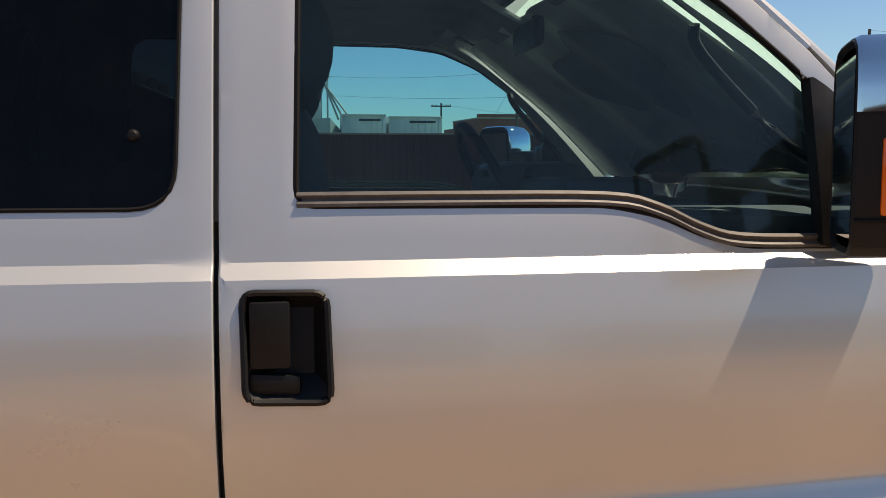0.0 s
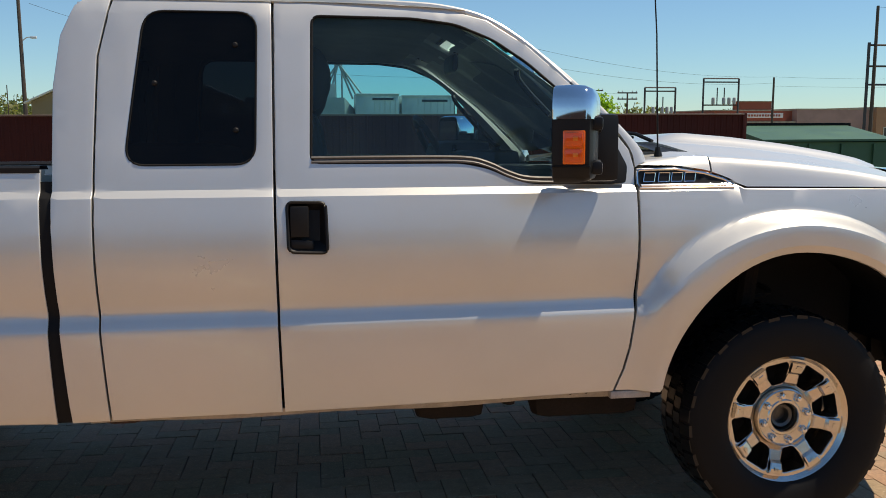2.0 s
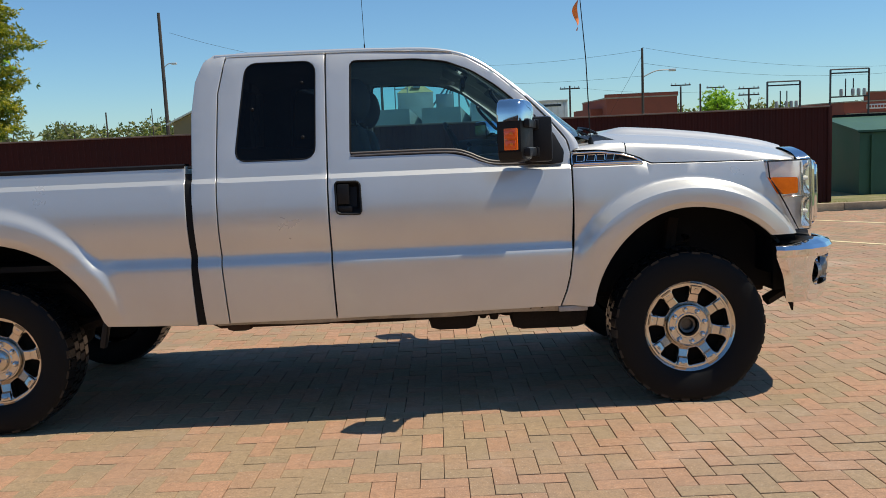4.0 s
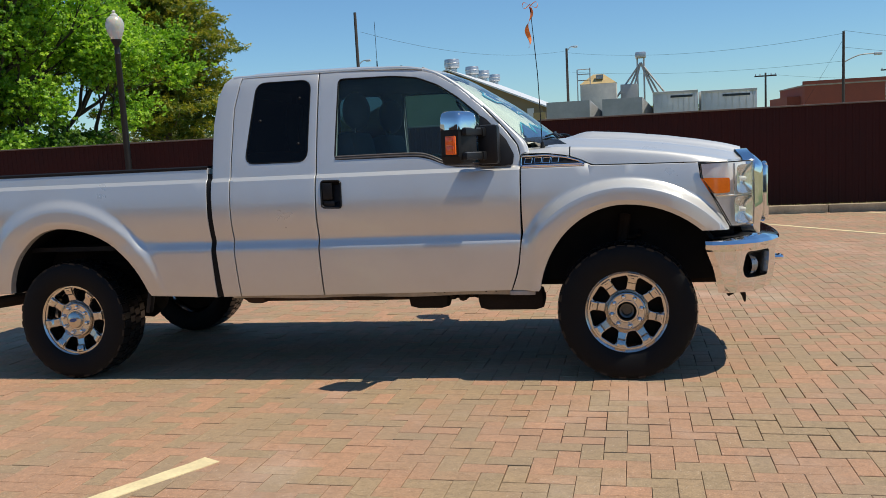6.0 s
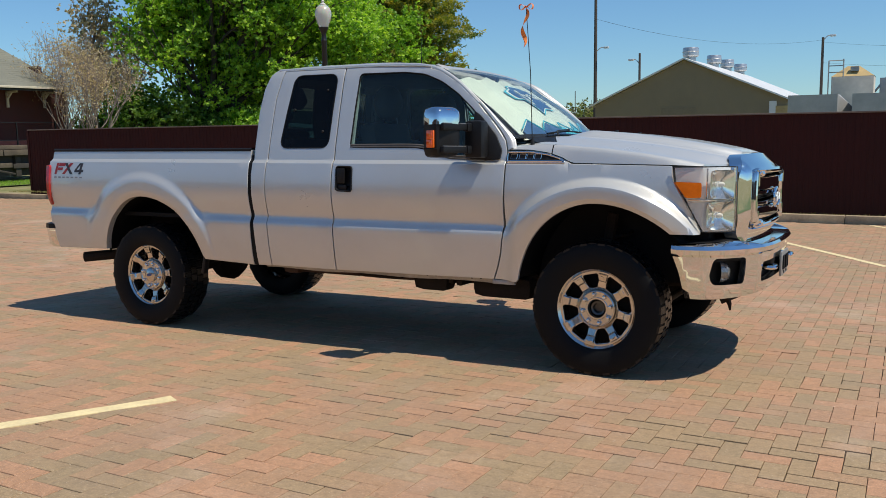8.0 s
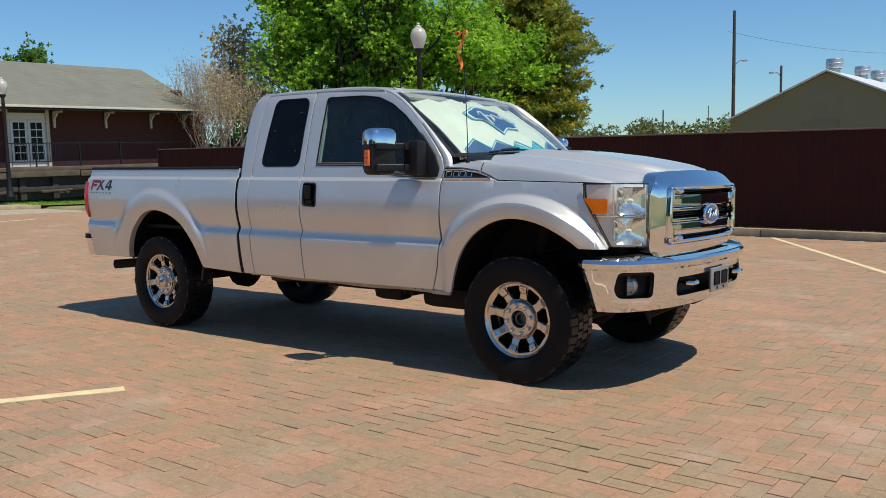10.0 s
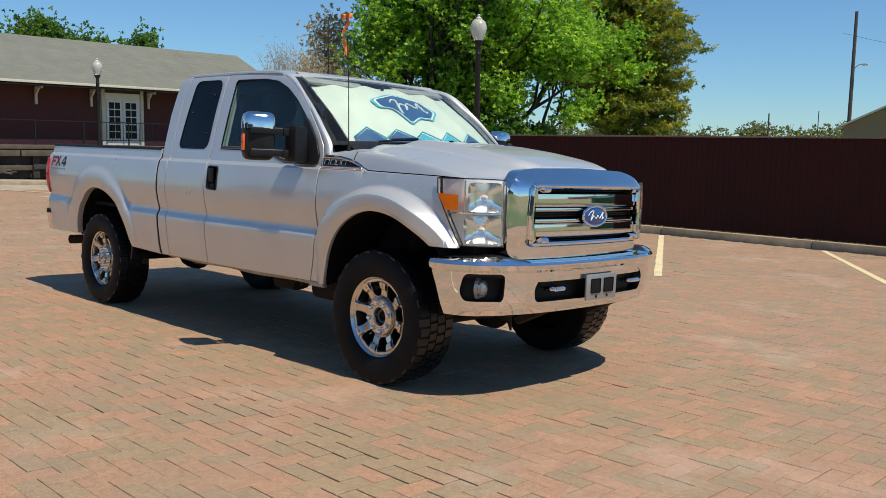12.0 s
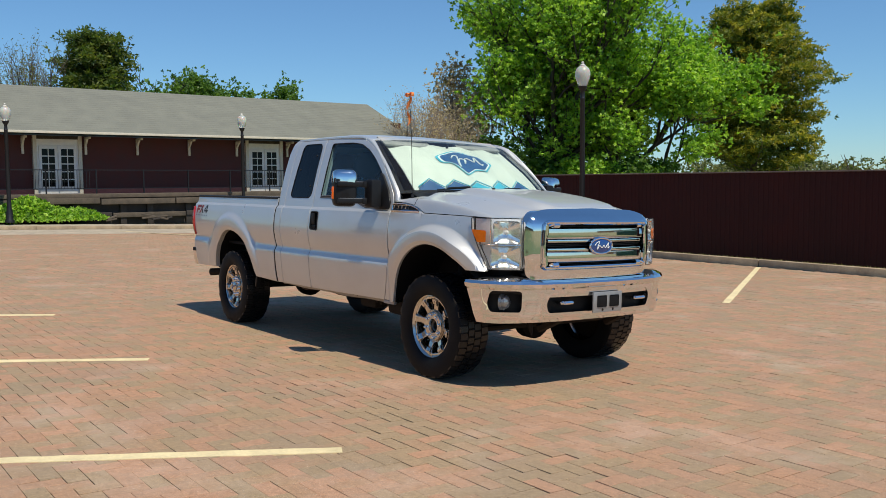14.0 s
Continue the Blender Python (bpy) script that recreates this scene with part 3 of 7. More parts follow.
# windscreen, black border, cowl
def screen_point(u, v, inset=0.0):
    """u from -1 (right) to 1, v from 0 (foot) to 1 (top)."""
    k = v * (len(el) - 6) + 5
    i = min(int(k), len(el) - 2)
    e = el[i].lerp(el[i + 1], k - i)
    fwd = (0.150 * (1 - v) + 0.035 * v) * (1 - abs(u) ** 2.2)
    rise = (0.020 * (1 - v) + 0.022 * v) * (1 - abs(u) ** 2.2)
    return Vector((e.x + fwd - inset * 0.64, e.y * -u, e.z + rise - inset * 0.77))


def screen_sheet(u0, u1, v0, v1, nu, nv, inset):
    return grid([[screen_point(u0 + (u1 - u0) * i / nu, v0 + (v1 - v0) * j / nv, inset) for i in range(nu + 1)] for j in range(nv + 1)])


ws = link_mesh("windscreen", *screen_sheet(-1, 1, 0, 1, 28, 16, 0.006), SCREEN, truck, "curved clear windscreen")
ws.visible_shadow = False
border = merged(screen_sheet(-1, 1, 0.945, 1.0, 28, 2, 0.010), screen_sheet(-1, -0.95, 0, 0.945, 2, 14, 0.010), screen_sheet(0.95, 1, 0, 0.945, 2, 14, 0.010), screen_sheet(-0.95, 0.95, 0, 0.05, 28, 2, 0.010))
link_mesh("screen_border", *border, SEAM, ws)
for side, y0, y1 in ((1, -0.52, 0.10), (-1, 0.06, 0.66)):
    pts = []
    for k in range(9):
        y = y0 + (y1 - y0) * k / 8
        p = screen_point(y / 0.82, 0.015 + 0.03 * math.sin(math.pi * k / 8), -0.012)
        pts.append(p)
    link_mesh("wiper", *merged(tube(pts, 0.006, 6), tube([pts[4] + Vector((0.0, 0, 0.010)), pts[1] + Vector((0.03, 0, 0.008)), pts[0] + Vector((0.08, 0, -0.015))], 0.008, 6)), BLACK, ws, "black wiper arm and blade")


# roof with rolled edges; its front meets the windscreen's top
def roof_z(x, y):
    u = abs(y) / 0.772
    return 1.946 - 0.020 * u ** 2 - 0.036 * smoothstep(0.72, 1.0, u) ** 1.5 - 0.05 * smoothstep(-0.50, -0.70, x)


roof_rows = []
for i in range(35):
    t = i / 32
    row = []
    for j in range(33):
        u = -1 + 2 * j / 32
        y = 0.776 * math.copysign(abs(u) ** 0.85, u)
        tip = screen_point(min(max(y / 0.712, -1), 1), 1.0, 0.0)
        xf = tip.x - 0.25 * max(abs(y) - 0.712, 0)
        drop = tip.z + 0.004 - roof_z(xf, y)
        xb = -0.690 + 0.050 * abs(u) ** 4
        x = xb + (xf - xb) * min(t, 1)
        q = min(max((x - 0.02) / (xf - 0.02), 0), 1)
        row.append((x + (0.004 if t > 1 else 0), y, roof_z(x, y) + drop * q ** 2.4 - (0.012 * (i - 32) if i > 32 else 0)))
    roof_rows.append(row)
roof_piece = grid(roof_rows)
gutter = [(-0.600, 1.893), (-0.30, 1.897), (0.10, 1.897)] + [(x, z + 0.004) for x, z in reversed(door_top[2:])]
both("roof_rail", tube([(x, -half_width(x, z) + 0.012, z) for x, z in [tuple(p) for p in fine_line(gutter, 5)]], 0.013, 10), PAINT)
link_mesh("roof", *roof_piece, PAINT, truck)
link_mesh("headliner", *shifted(grid(roof_rows[:31]), 0, 0, -0.035), HEADLINER, truck, "grey cloth headliner")


# hood and the cowl before the screen
def hood_edge(x):
    return lerp_table([(1.20, 1.338), (1.36, 1.336), (1.48, 1.318), (1.56, 1.291), (1.62, 1.258), (2.2, 1.249), (2.5, 1.238)], x)


def hood_mid(x):
    return lerp_table([(1.20, 1.445), (1.40, 1.462), (1.55, 1.458), (1.80, 1.438), (2.05, 1.408), (2.25, 1.375), (2.40, 1.345), (2.52, 1.312)], x)


def hood_side(x):
    return lerp_table([(1.20, 0.872), (1.62, 0.868), (2.2, 0.858), (2.36, 0.83), (2.5, 0.70)], x)


def hood_z(x, y):
    s = abs(y) / hood_side(x)
    e, m = hood_edge(x), hood_mid(x)
    shoulder = m - 0.040
    if s > 0.965:
        return e + (shoulder - 0.055 - e) * max(1 - (s - 0.965) / 0.035, 0) ** 0.7 if e < shoulder - 0.055 else e
    base = max(shoulder - 0.055, e)
    z = base + (shoulder - base) * smoothstep(0.965, 0.60, s)
    return z + 0.045 * smoothstep(0.56, 0.44, s) * smoothstep(1.40, 1.6, x)


US = [-1, -0.99, -0.98, -0.97, -0.955, -0.93, -0.90, -0.85, -0.8, -0.72, -0.65, -0.58, -0.54, -0.5, -0.46, -0.42, -0.3, -0.15]
US = US + [0] + [-u for u in reversed(US)]
hood_rows = []
for i in range(27):
    t = i / 26
    row = []
    for u in US:
        x1 = 2.500 - 0.030 * u * u - 0.10 * smoothstep(0.78, 1.0, abs(u))
        x0 = 1.50 - 0.10 * smoothstep(0.95, 0.6, abs(u))
        x = x0 + (x1 - x0) * t
        row.append((x, u * hood_side(x), hood_z(x, u * hood_side(x))))
    hood_rows.append(row)
hood_rows.append([(x + 0.004, y, z - 0.03) for x, y, z in hood_rows[-1]])
hood_rows.insert(0, [(x - 0.002, y, z - 0.03) for x, y, z in hood_rows[0]])
link_mesh("hood", *grid(hood_rows), PAINT, truck, "silver hood with a raised centre", 50)
for s in (1, -1):
    rr = []
    for i in range(10):
        x = 1.219 + (1.493 - 1.219) * i / 9
        rr.append([(x, -s * hood_side(x) * u, hood_z(x, hood_side(x) * u) - (0.0 if u < 1 else 0.0)) for u in (1.0, 0.99, 0.98, 0.965, 0.95, 0.92, 0.88, 0.83)])
    link_mesh("cowl_side", *grid(rr), PAINT, truck)
cr = []
for j in range(25):
    y = -0.74 + 1.48 * j / 24
    p = screen_point(y / 0.80, 0.0, 0.0)
    xh = 1.50 - 0.10 * smoothstep(0.95, 0.6, abs(y) / 0.87) - 0.004
    cr.append([(p.x - 0.03, y, p.z - 0.012), (p.x + 0.01, y, p.z - 0.004), ((p.x + xh) / 2 + 0.02, y, hood_z(1.42, y) - 0.012), (xh, y, hood_z(xh, y) - 0.006), (xh + 0.01, y, hood_z(xh, y) - 0.03)])
link_mesh("cowl_panel", *grid(cr), BLACK, truck, "black plastic cowl panel")

for y in (-0.24, 0.30):
    part("washer_nozzle", box_bm(0.018, 0.026, 0.012, (1.70, y, hood_z(1.70, y) + 0.004), 0.004), BLACK, truck)

# fender vent badge
for s in (1, -1):
    vent = rounded([(1.216, 1.258), (1.585, 1.258), (1.545, 1.284), (1.47, 1.306), (1.36, 1.322), (1.216, 1.320)], 0.012, 3)
    at = lambda x, z: (x, -(half_width(x, z) + 0.004), z)
    base = skin(vent, [], [1.27, 1.285, 1.30, 1.315], 0.05, at, lambda u, v: (0, 0.012, 0))
    b = link_mesh("fender_badge", *(base if s > 0 else flipped(base)), BLACK, truck, "black vent badge with chrome lettering bars")
    loop = [(x, -(half_width(x, z) + 0.005), z) for x, z in vent]
    q = tube(loop + loop[:1], 0.0045, 6)
    link_mesh("chrome_rim", *(q if s > 0 else flipped(q)), CHROME, b)
    q = tube([(x, -(half_width(x, 1.263) + 0.007), 1.265) for x in (1.225, 1.3, 1.4, 1.5, 1.565)], 0.0065, 6)
    link_mesh("chrome_blade", *(q if s > 0 else flipped(q)), CHROME, b)
    for k in range(4):
        x0 = 1.236 + k * 0.049 + (0.006 if k else 0)
        o = [(x0, 1.279), (x0 + 0.040, 1.279), (x0 + 0.046, 1.310), (x0 + 0.006, 1.310)]
        q = skin(o, [], [], 1.0, lambda x, z: (x, -(half_width(x, z) + 0.008), z), lambda u, v: (0, 0.006, 0))
        bar = link_mesh("letter_bar", *(q if s > 0 else flipped(q)), BLACK, b)
        edge = [(x, -(half_width(x, z) + 0.009), z) for x, z in o]
        for a_, b_ in zip(edge, edge[1:] + edge[:1]):
            q = tube([a_, b_], 0.0022, 5)
            link_mesh("letter_edge", *(q if s > 0 else flipped(q)), CHROME, bar)
    for k in range(3):
        q = tube([(1.45, -(half_width(1.45, 1.29) + 0.006), 1.276 + 0.010 * k), (1.57 - 0.04 * k, -(half_width(1.5, 1.29) + 0.004), 1.272 + 0.008 * k)], 0.002, 4)
        link_mesh("vent_slat", *(q if s > 0 else flipped(q)), SEAM, b)


# grille surround: chrome frame that bows forward and rolls back over the hood's lip
def nose_x(y, z):
    return 2.640 - 0.060 * (abs(y) / 0.65) ** 2 - 0.10 * smoothstep(1.19, 1.33, z) ** 1.3 - 0.02 * smoothstep(0.95, 0.86, z) - 0.050 * smoothstep(0.565, 0.665, abs(y)) ** 1.5


def nose(y, z):
    return (nose_x(y, z), y, z)


ring = rounded([(-0.628, 0.808), (0.628, 0.808), (0.655, 1.00), (0.652, 1.20), (0.585, 1.281), (0.46, 1.308), (0.0, 1.319), (-0.46, 1.308), (-0.585, 1.281), (-0.652, 1.20), (-0.655, 1.00)], 0.05, 4)
opening = rounded([(-0.530, 0.892), (0.530, 0.892), (0.535, 1.05), (0.525, 1.215), (-0.525, 1.215), (-0.535, 1.05)], 0.03, 4)
RZ = [0.82, 0.84, 0.86, 0.88, 0.90, 0.95, 1.0, 1.05, 1.1, 1.15, 1.2, 1.225, 1.25, 1.27, 1.29, 1.31]
grille = link_mesh("grille", *skin(ring, [opening], RZ, 0.03, nose, lambda u, v: (-0.07, 0, 0), 0.04), CHROME, truck, "polished chrome grille surround", 40)
link_mesh("grille_backing", *skin(opening, [], [1.0, 1.1], 0.2, lambda y, z: (nose_x(y, 1.05) - 0.085, y, z), lambda u, v: (-0.01, 0, 0)), SEAM, grille)
lip = [Vector(nose(y, z)) + Vector((0.008, 0, 0)) for y, z in refine(opening, RZ, 0.05)]
link_mesh("inner_rim", *tube(lip + lip[:1], 0.017, 10), CHROME, grille)


def nose_bar(z, h, d, half, name, mt, back=0.0):
    prof = [(-0.05, -h), (-0.006, -h), (d * 0.7, -h * 0.95), (d, -h * 0.84), (d * 1.06, -h * 0.3), (d * 1.02, h * 0.3), (d * 0.9, h * 0.80), (d * 0.4, h * 0.95), (-0.008, h), (-0.05, h)]
    rows_ = []
    for k in range(25):
        y = -half + 2 * half * k / 24
        rows_.append([(nose_x(y, 1.05) - back + a, y, z + b) for a, b in prof])
    v, f = grid(rows_)
    n = len(prof)
    f += [tuple(range(n)), tuple(range(24 * n, 25 * n))]
    return link_mesh(name, v, f, mt, grille, "", 30)


nose_bar(1.137, 0.041, 0.014, 0.500, "grille_bar", CHROME, 0.012)
nose_bar(1.083, 0.011, 0.006, 0.490, "grille_lip", CHROME, 0.010)
nose_bar(0.968, 0.039, 0.014, 0.500, "grille_bar", CHROME, 0.012)
nose_bar(1.020, 0.011, 0.006, 0.490, "grille_lip", CHROME, 0.010)
for z in (1.188, 1.200, 1.045, 1.057, 1.069, 0.906, 0.920):
    nose_bar(z, 0.0032, 0.002, 0.52, "grille_slat", BLACK, 0.04)
for sy in (1, -1):
    for z, dz in ((1.196, -1), (0.912, 1)):
        yy = [0.515, 0.515, 0.46, 0.41]
        zz = [z + dz * 0.07, z, z, z]
        link_mesh("corner_bracket", *tube([(nose_x(a, 1.05) + 0.010, sy * a, b) for a, b in zip(yy, zz)], 0.018, 8), CHROME, grille)
# oval emblem
def oval(a, b, x, steps=40):
    return [(x, a * math.cos(2 * math.pi * k / steps), 1.045 + b * math.sin(2 * math.pi * k / steps)) for k in range(steps)]


def dome(a, b, x, bulge):
    rows_ = [[(x + bulge * (1 - r * r), a * r * math.cos(2 * math.pi * k / 40), 1.045 + b * r * math.sin(2 * math.pi * k / 40)) for k in range(41)] for r in (0.001, 0.35, 0.6, 0.8, 0.92, 1.0)]
    return grid(rows_)


emb = link_mesh("emblem", *dome(0.112, 0.053, 2.656, 0.012), EMBLEM, grille, "blue oval emblem with chrome rim")
o = oval(0.116, 0.057, 2.656)
link_mesh("emblem_rim", *tube(o + o[:2], 0.0085, 8), CHROME, emb)
script = [(2.669 - 0.008 * (y / 0.1) ** 2, y, 1.045 + 1.15 * dz) for y, dz in ((-0.075, 0.004), (-0.055, 0.022), (-0.03, 0.026), (-0.045, 0.0), (-0.052, -0.022), (-0.03, 0.002), (-0.005, -0.012), (0.015, 0.004), (0.03, -0.012), (0.05, 0.004), (0.07, 0.020), (0.06, -0.014), (0.078, -0.006))]
link_mesh("emblem_script", *tube(fine_line(script, 4), 0.0028, 5), PALE, emb)

# headlamps wrap from the fender round to the grille
H_PLAN = [(2.205, 0.884), (2.300, 0.880), (2.390, 0.868), (2.455, 0.828), (2.495, 0.765), (2.518, 0.700), (2.530, 0.662)]


def along(plan, s):
    """The point at length s on a plan line, and the way outwards there."""
    for (x0, y0), (x1, y1) in zip(plan, plan[1:]):
        d = math.hypot(x1 - x0, y1 - y0)
        if s <= d or (x1, y1) == plan[-1]:
            t = s / d
            return x0 + (x1 - x0) * t, y0 + (y1 - y0) * t, (-(y1 - y0) / d, (x1 - x0) / d)
        s -= d


HL = sum(math.hypot(b[0] - a[0], b[1] - a[1]) for a, b in zip(H_PLAN, H_PLAN[1:]))


def lamp_at(inset, bulge=0.006):
    def f(s, z):
        x, y, (nx, ny) = along(H_PLAN, s)
        k = bulge * math.sin(math.pi * min(max((z - 0.88) / 0.36, 0), 1)) - inset
        return (x + nx * k, -(y + ny * k), z)
    return f


lamp_out = [(0.016, 1.237), (0.024, 1.158), (0.090, 1.045), (0.182, 0.880), (HL, 0.876), (HL, 1.238), (0.30, 1.241)]
LZ = [0.92, 0.97, 1.02, 1.07, 1.12, 1.17, 1.21]
for s in (1, -1):
    do = (lambda p: p) if s > 0 else flipped
    back = link_mesh("headlamp", *do(skin(lamp_out, [], LZ, 0.03, lamp_at(0.045), lambda u, v: (0, 0, 0))), plain("lamp_housing", (0.84, 0.84, 0.83), 0.22, 0.12, 0.08), truck, "clear headlamp with amber corner and silver reflectors")
    lens = link_mesh("lens", *do(skin(lamp_out, [], LZ, 0.03, lamp_at(0.0), lambda u, v: (0, 0, 0))), LENS, back)
    lens.visible_shadow = False
    rim_line = [Vector(lamp_at(0.004)(u, z)) for u, z in refine(lamp_out, LZ, 0.05)]
    link_mesh("lamp_rim", *do(tube(rim_line + rim_line[:1], 0.0035, 6)), SEAM, back)
    amber = rounded([(0.032, 1.146), (0.092, 1.066), (0.172, 1.070), (0.172, 1.152), (0.032, 1.156)], 0.012, 3)
    link_mesh("amber_marker", *do(skin(amber, [], [1.09, 1.11, 1.13, 1.15], 0.02, lamp_at(-0.002, 0.006), lambda u, v: (-0.02, 0.02, 0))), CORNER_AMBER, back)
    for line in ([(0.100, 1.053), (HL - 0.012, 1.053)], [(0.205, 1.06), (0.205, 1.23)], [(HL - 0.014, 0.884), (HL - 0.014, 1.232)]):
        (u0, w0), (u1, w1) = line
        pts_ = [Vector(lamp_at(0.010, 0.0)(u0 + (u1 - u0) * k / 12, w0 + (w1 - w0) * k / 12)) for k in range(13)]
        link_mesh("lamp_divider", *do(tube(pts_, 0.0055, 6)), REFLECTOR, back)
    for z0, z1 in ((1.062, 1.222), (0.892, 1.045)):
        for u0, u1 in (((0.222, HL - 0.020),) if z0 > 1 else ((0.205, HL - 0.020),)):
            cup_rows = []
            uc, zc, ru, rz = (u0 + u1) / 2, (z0 + z1) / 2, (u1 - u0) / 2, (z1 - z0) / 2
            for r in (1.0, 0.97, 0.92, 0.86, 0.78, 0.68, 0.57, 0.45, 0.32, 0.20, 0.10):
                row = []
                for k in range(49):
                    a = 2 * math.pi * k / 48
                    c_, s_ = math.cos(a), math.sin(a)
                    q = (abs(c_) ** (2 + 6 * r) + abs(s_) ** (2 + 6 * r)) ** (-1 / (2 + 6 * r))
                    rib = 0.0016 * math.sin(26 * r * c_ * q) * (1 - r)
                    row.append(Vector(lamp_at(0.006 + 0.036 * (1 - r ** 2) + rib, 0.0)(uc + ru * r * c_ * q, zc + rz * r * s_ * q)))
                cup_rows.append(row)
            link_mesh("reflector", *do(grid(cup_rows)), REFLECTOR, back, "", 40)
            bx = Vector(lamp_at(0.035, 0.0)(uc, zc))
            v, f = revolve([(0.0, 0.022), (0.009, 0.018), (0.013, 0.006), (0.013, -0.02)], "x", 12)
            link_mesh("bulb", *do(shifted((v, f), *bx)), plain("bulb_glass", (0.75, 0.74, 0.7), 0.1), back)

# front bumper, with fog lamp recesses and a centre opening
B_HALF = [(2.700, 0.0), (2.697, 0.20), (2.684, 0.40), (2.655, 0.58), (2.594, 0.735), (2.515, 0.850), (2.415, 0.922), (2.320, 0.950), (2.220, 0.957)]
B_PLAN = [(x, y) for x, y in reversed(B_HALF)] + [(x, -y) for x, y in B_HALF[1:]]
BL = sum(math.hypot(b[0] - a[0], b[1] - a[1]) for a, b in zip(B_HALF, B_HALF[1:]))


def bumper_at(extra=0.0):
    def f(s, z):
        x, y, (nx, ny) = along(B_PLAN, BL + s)
        nx, ny = -nx, -ny
        if nx < -0.2:
            nx, ny = -nx, -ny
        k = lerp_table([(0.44, -0.055), (0.50, -0.03), (0.56, -0.012), (0.66, 0.0), (0.745, 0.004), (0.758, 0.016), (0.785, 0.022), (0.805, 0.010), (0.835, -0.05)], z) + extra
        return (x + abs(nx) * k, y + math.copysign(abs(ny), y if abs(y) > 0.01 else 1) * k, z)
    return f


def mirror_loop(h):
    return [(-a, b) for a, b in reversed(h)]


fog_hole = rounded([(0.735, 0.588), (0.960, 0.588), (0.985, 0.640), (0.960, 0.738), (0.735, 0.738)], 0.03, 4)
mid_hole = rounded([(-0.525, 0.578), (0.525, 0.578), (0.545, 0.655), (0.500, 0.722), (-0.500, 0.722), (-0.545, 0.655)], 0.03, 4)
bump = [(-BL + 0.13, 0.508), (-0.95, 0.506), (-0.60, 0.514), (0.60, 0.514), (0.95, 0.506), (BL - 0.13, 0.508), (BL - 0.09, 0.66), (BL - 0.05, 0.765), (BL - 0.05, 0.812), (0.80, 0.828), (0.68, 0.815), (0.60, 0.800), (-0.60, 0.800), (-0.68, 0.815), (-0.80, 0.828), (-BL + 0.05, 0.812), (-BL + 0.05, 0.765), (-BL + 0.09, 0.66)]
BZ = [0.50, 0.53, 0.56, 0.60, 0.66, 0.70, 0.745, 0.752, 0.758, 0.770, 0.785, 0.795, 0.805, 0.815]
front_bumper = link_mesh("front_bumper", *skin(bump, [fog_hole, mirror_loop(fog_hole), mid_hole], BZ, 0.020, bumper_at(), lambda u, v: (-0.035, 0.0 if abs(u) < 0.7 else -0.02 * math.copysign(1, -u), 0), 0.020), CHROME, truck, "polished chrome front bumper with scuffs", 28)
link_mesh("bumper_backing", *skin([(-BL + 0.17, 0.53), (BL - 0.17, 0.53), (BL - 0.10, 0.79), (-BL + 0.10, 0.79)], [], [0.6, 0.7], 0.1, bumper_at(-0.065), lambda u, v: (-0.05, 0, 0)), SEAM, front_bumper)
# Unseen sheet, added to block sun that falls through the bumper openings.
tray = [-BL + 0.17 + (2 * BL - 0.34) * k / 60 for k in range(61)]
link_mesh("recess_floor", *grid([[bumper_at(d_)(u, 0.566) for u in tray] for d_ in (-0.008, -0.045, -0.090)]), SEAM, front_bumper)
top_line = [(-BL + 0.06, 0.812), (-0.80, 0.828), (-0.68, 0.815), (-0.60, 0.80), (0.60, 0.80), (0.68, 0.815), (0.80, 0.828), (BL - 0.06, 0.812)]
shelf = []
for k in range(41):
    s = -BL + 0.06 + (2 * BL - 0.12) * k / 40
    z = lerp_table(top_line, s)
    p = Vector(bumper_at()(s, z))
    way = (Vector((2.25, p.y * 0.70, z)) - p).normalized()
    # The first two points hang an added curtain that blocks sun through slits.
    shelf.append([p + way * 0.020 - Vector((0, 0, 0.11)), p + way * 0.012 - Vector((0, 0, 0.03)), p + way * 0.004 - Vector((0, 0, 0.002)), p + way * 0.05 + Vector((0, 0, 0.004)), p + way * 0.15 + Vector((0, 0, 0.006))])
for a, b in ((0, 10), (30, 41)):
    link_mesh("bumper_pad", *grid(shelf[a:b]), BLACK, front_bumper, "black step pad on top of the bumper")
link_mesh("bumper_top", *grid(shelf[9:31]), CHROME, front_bumper)
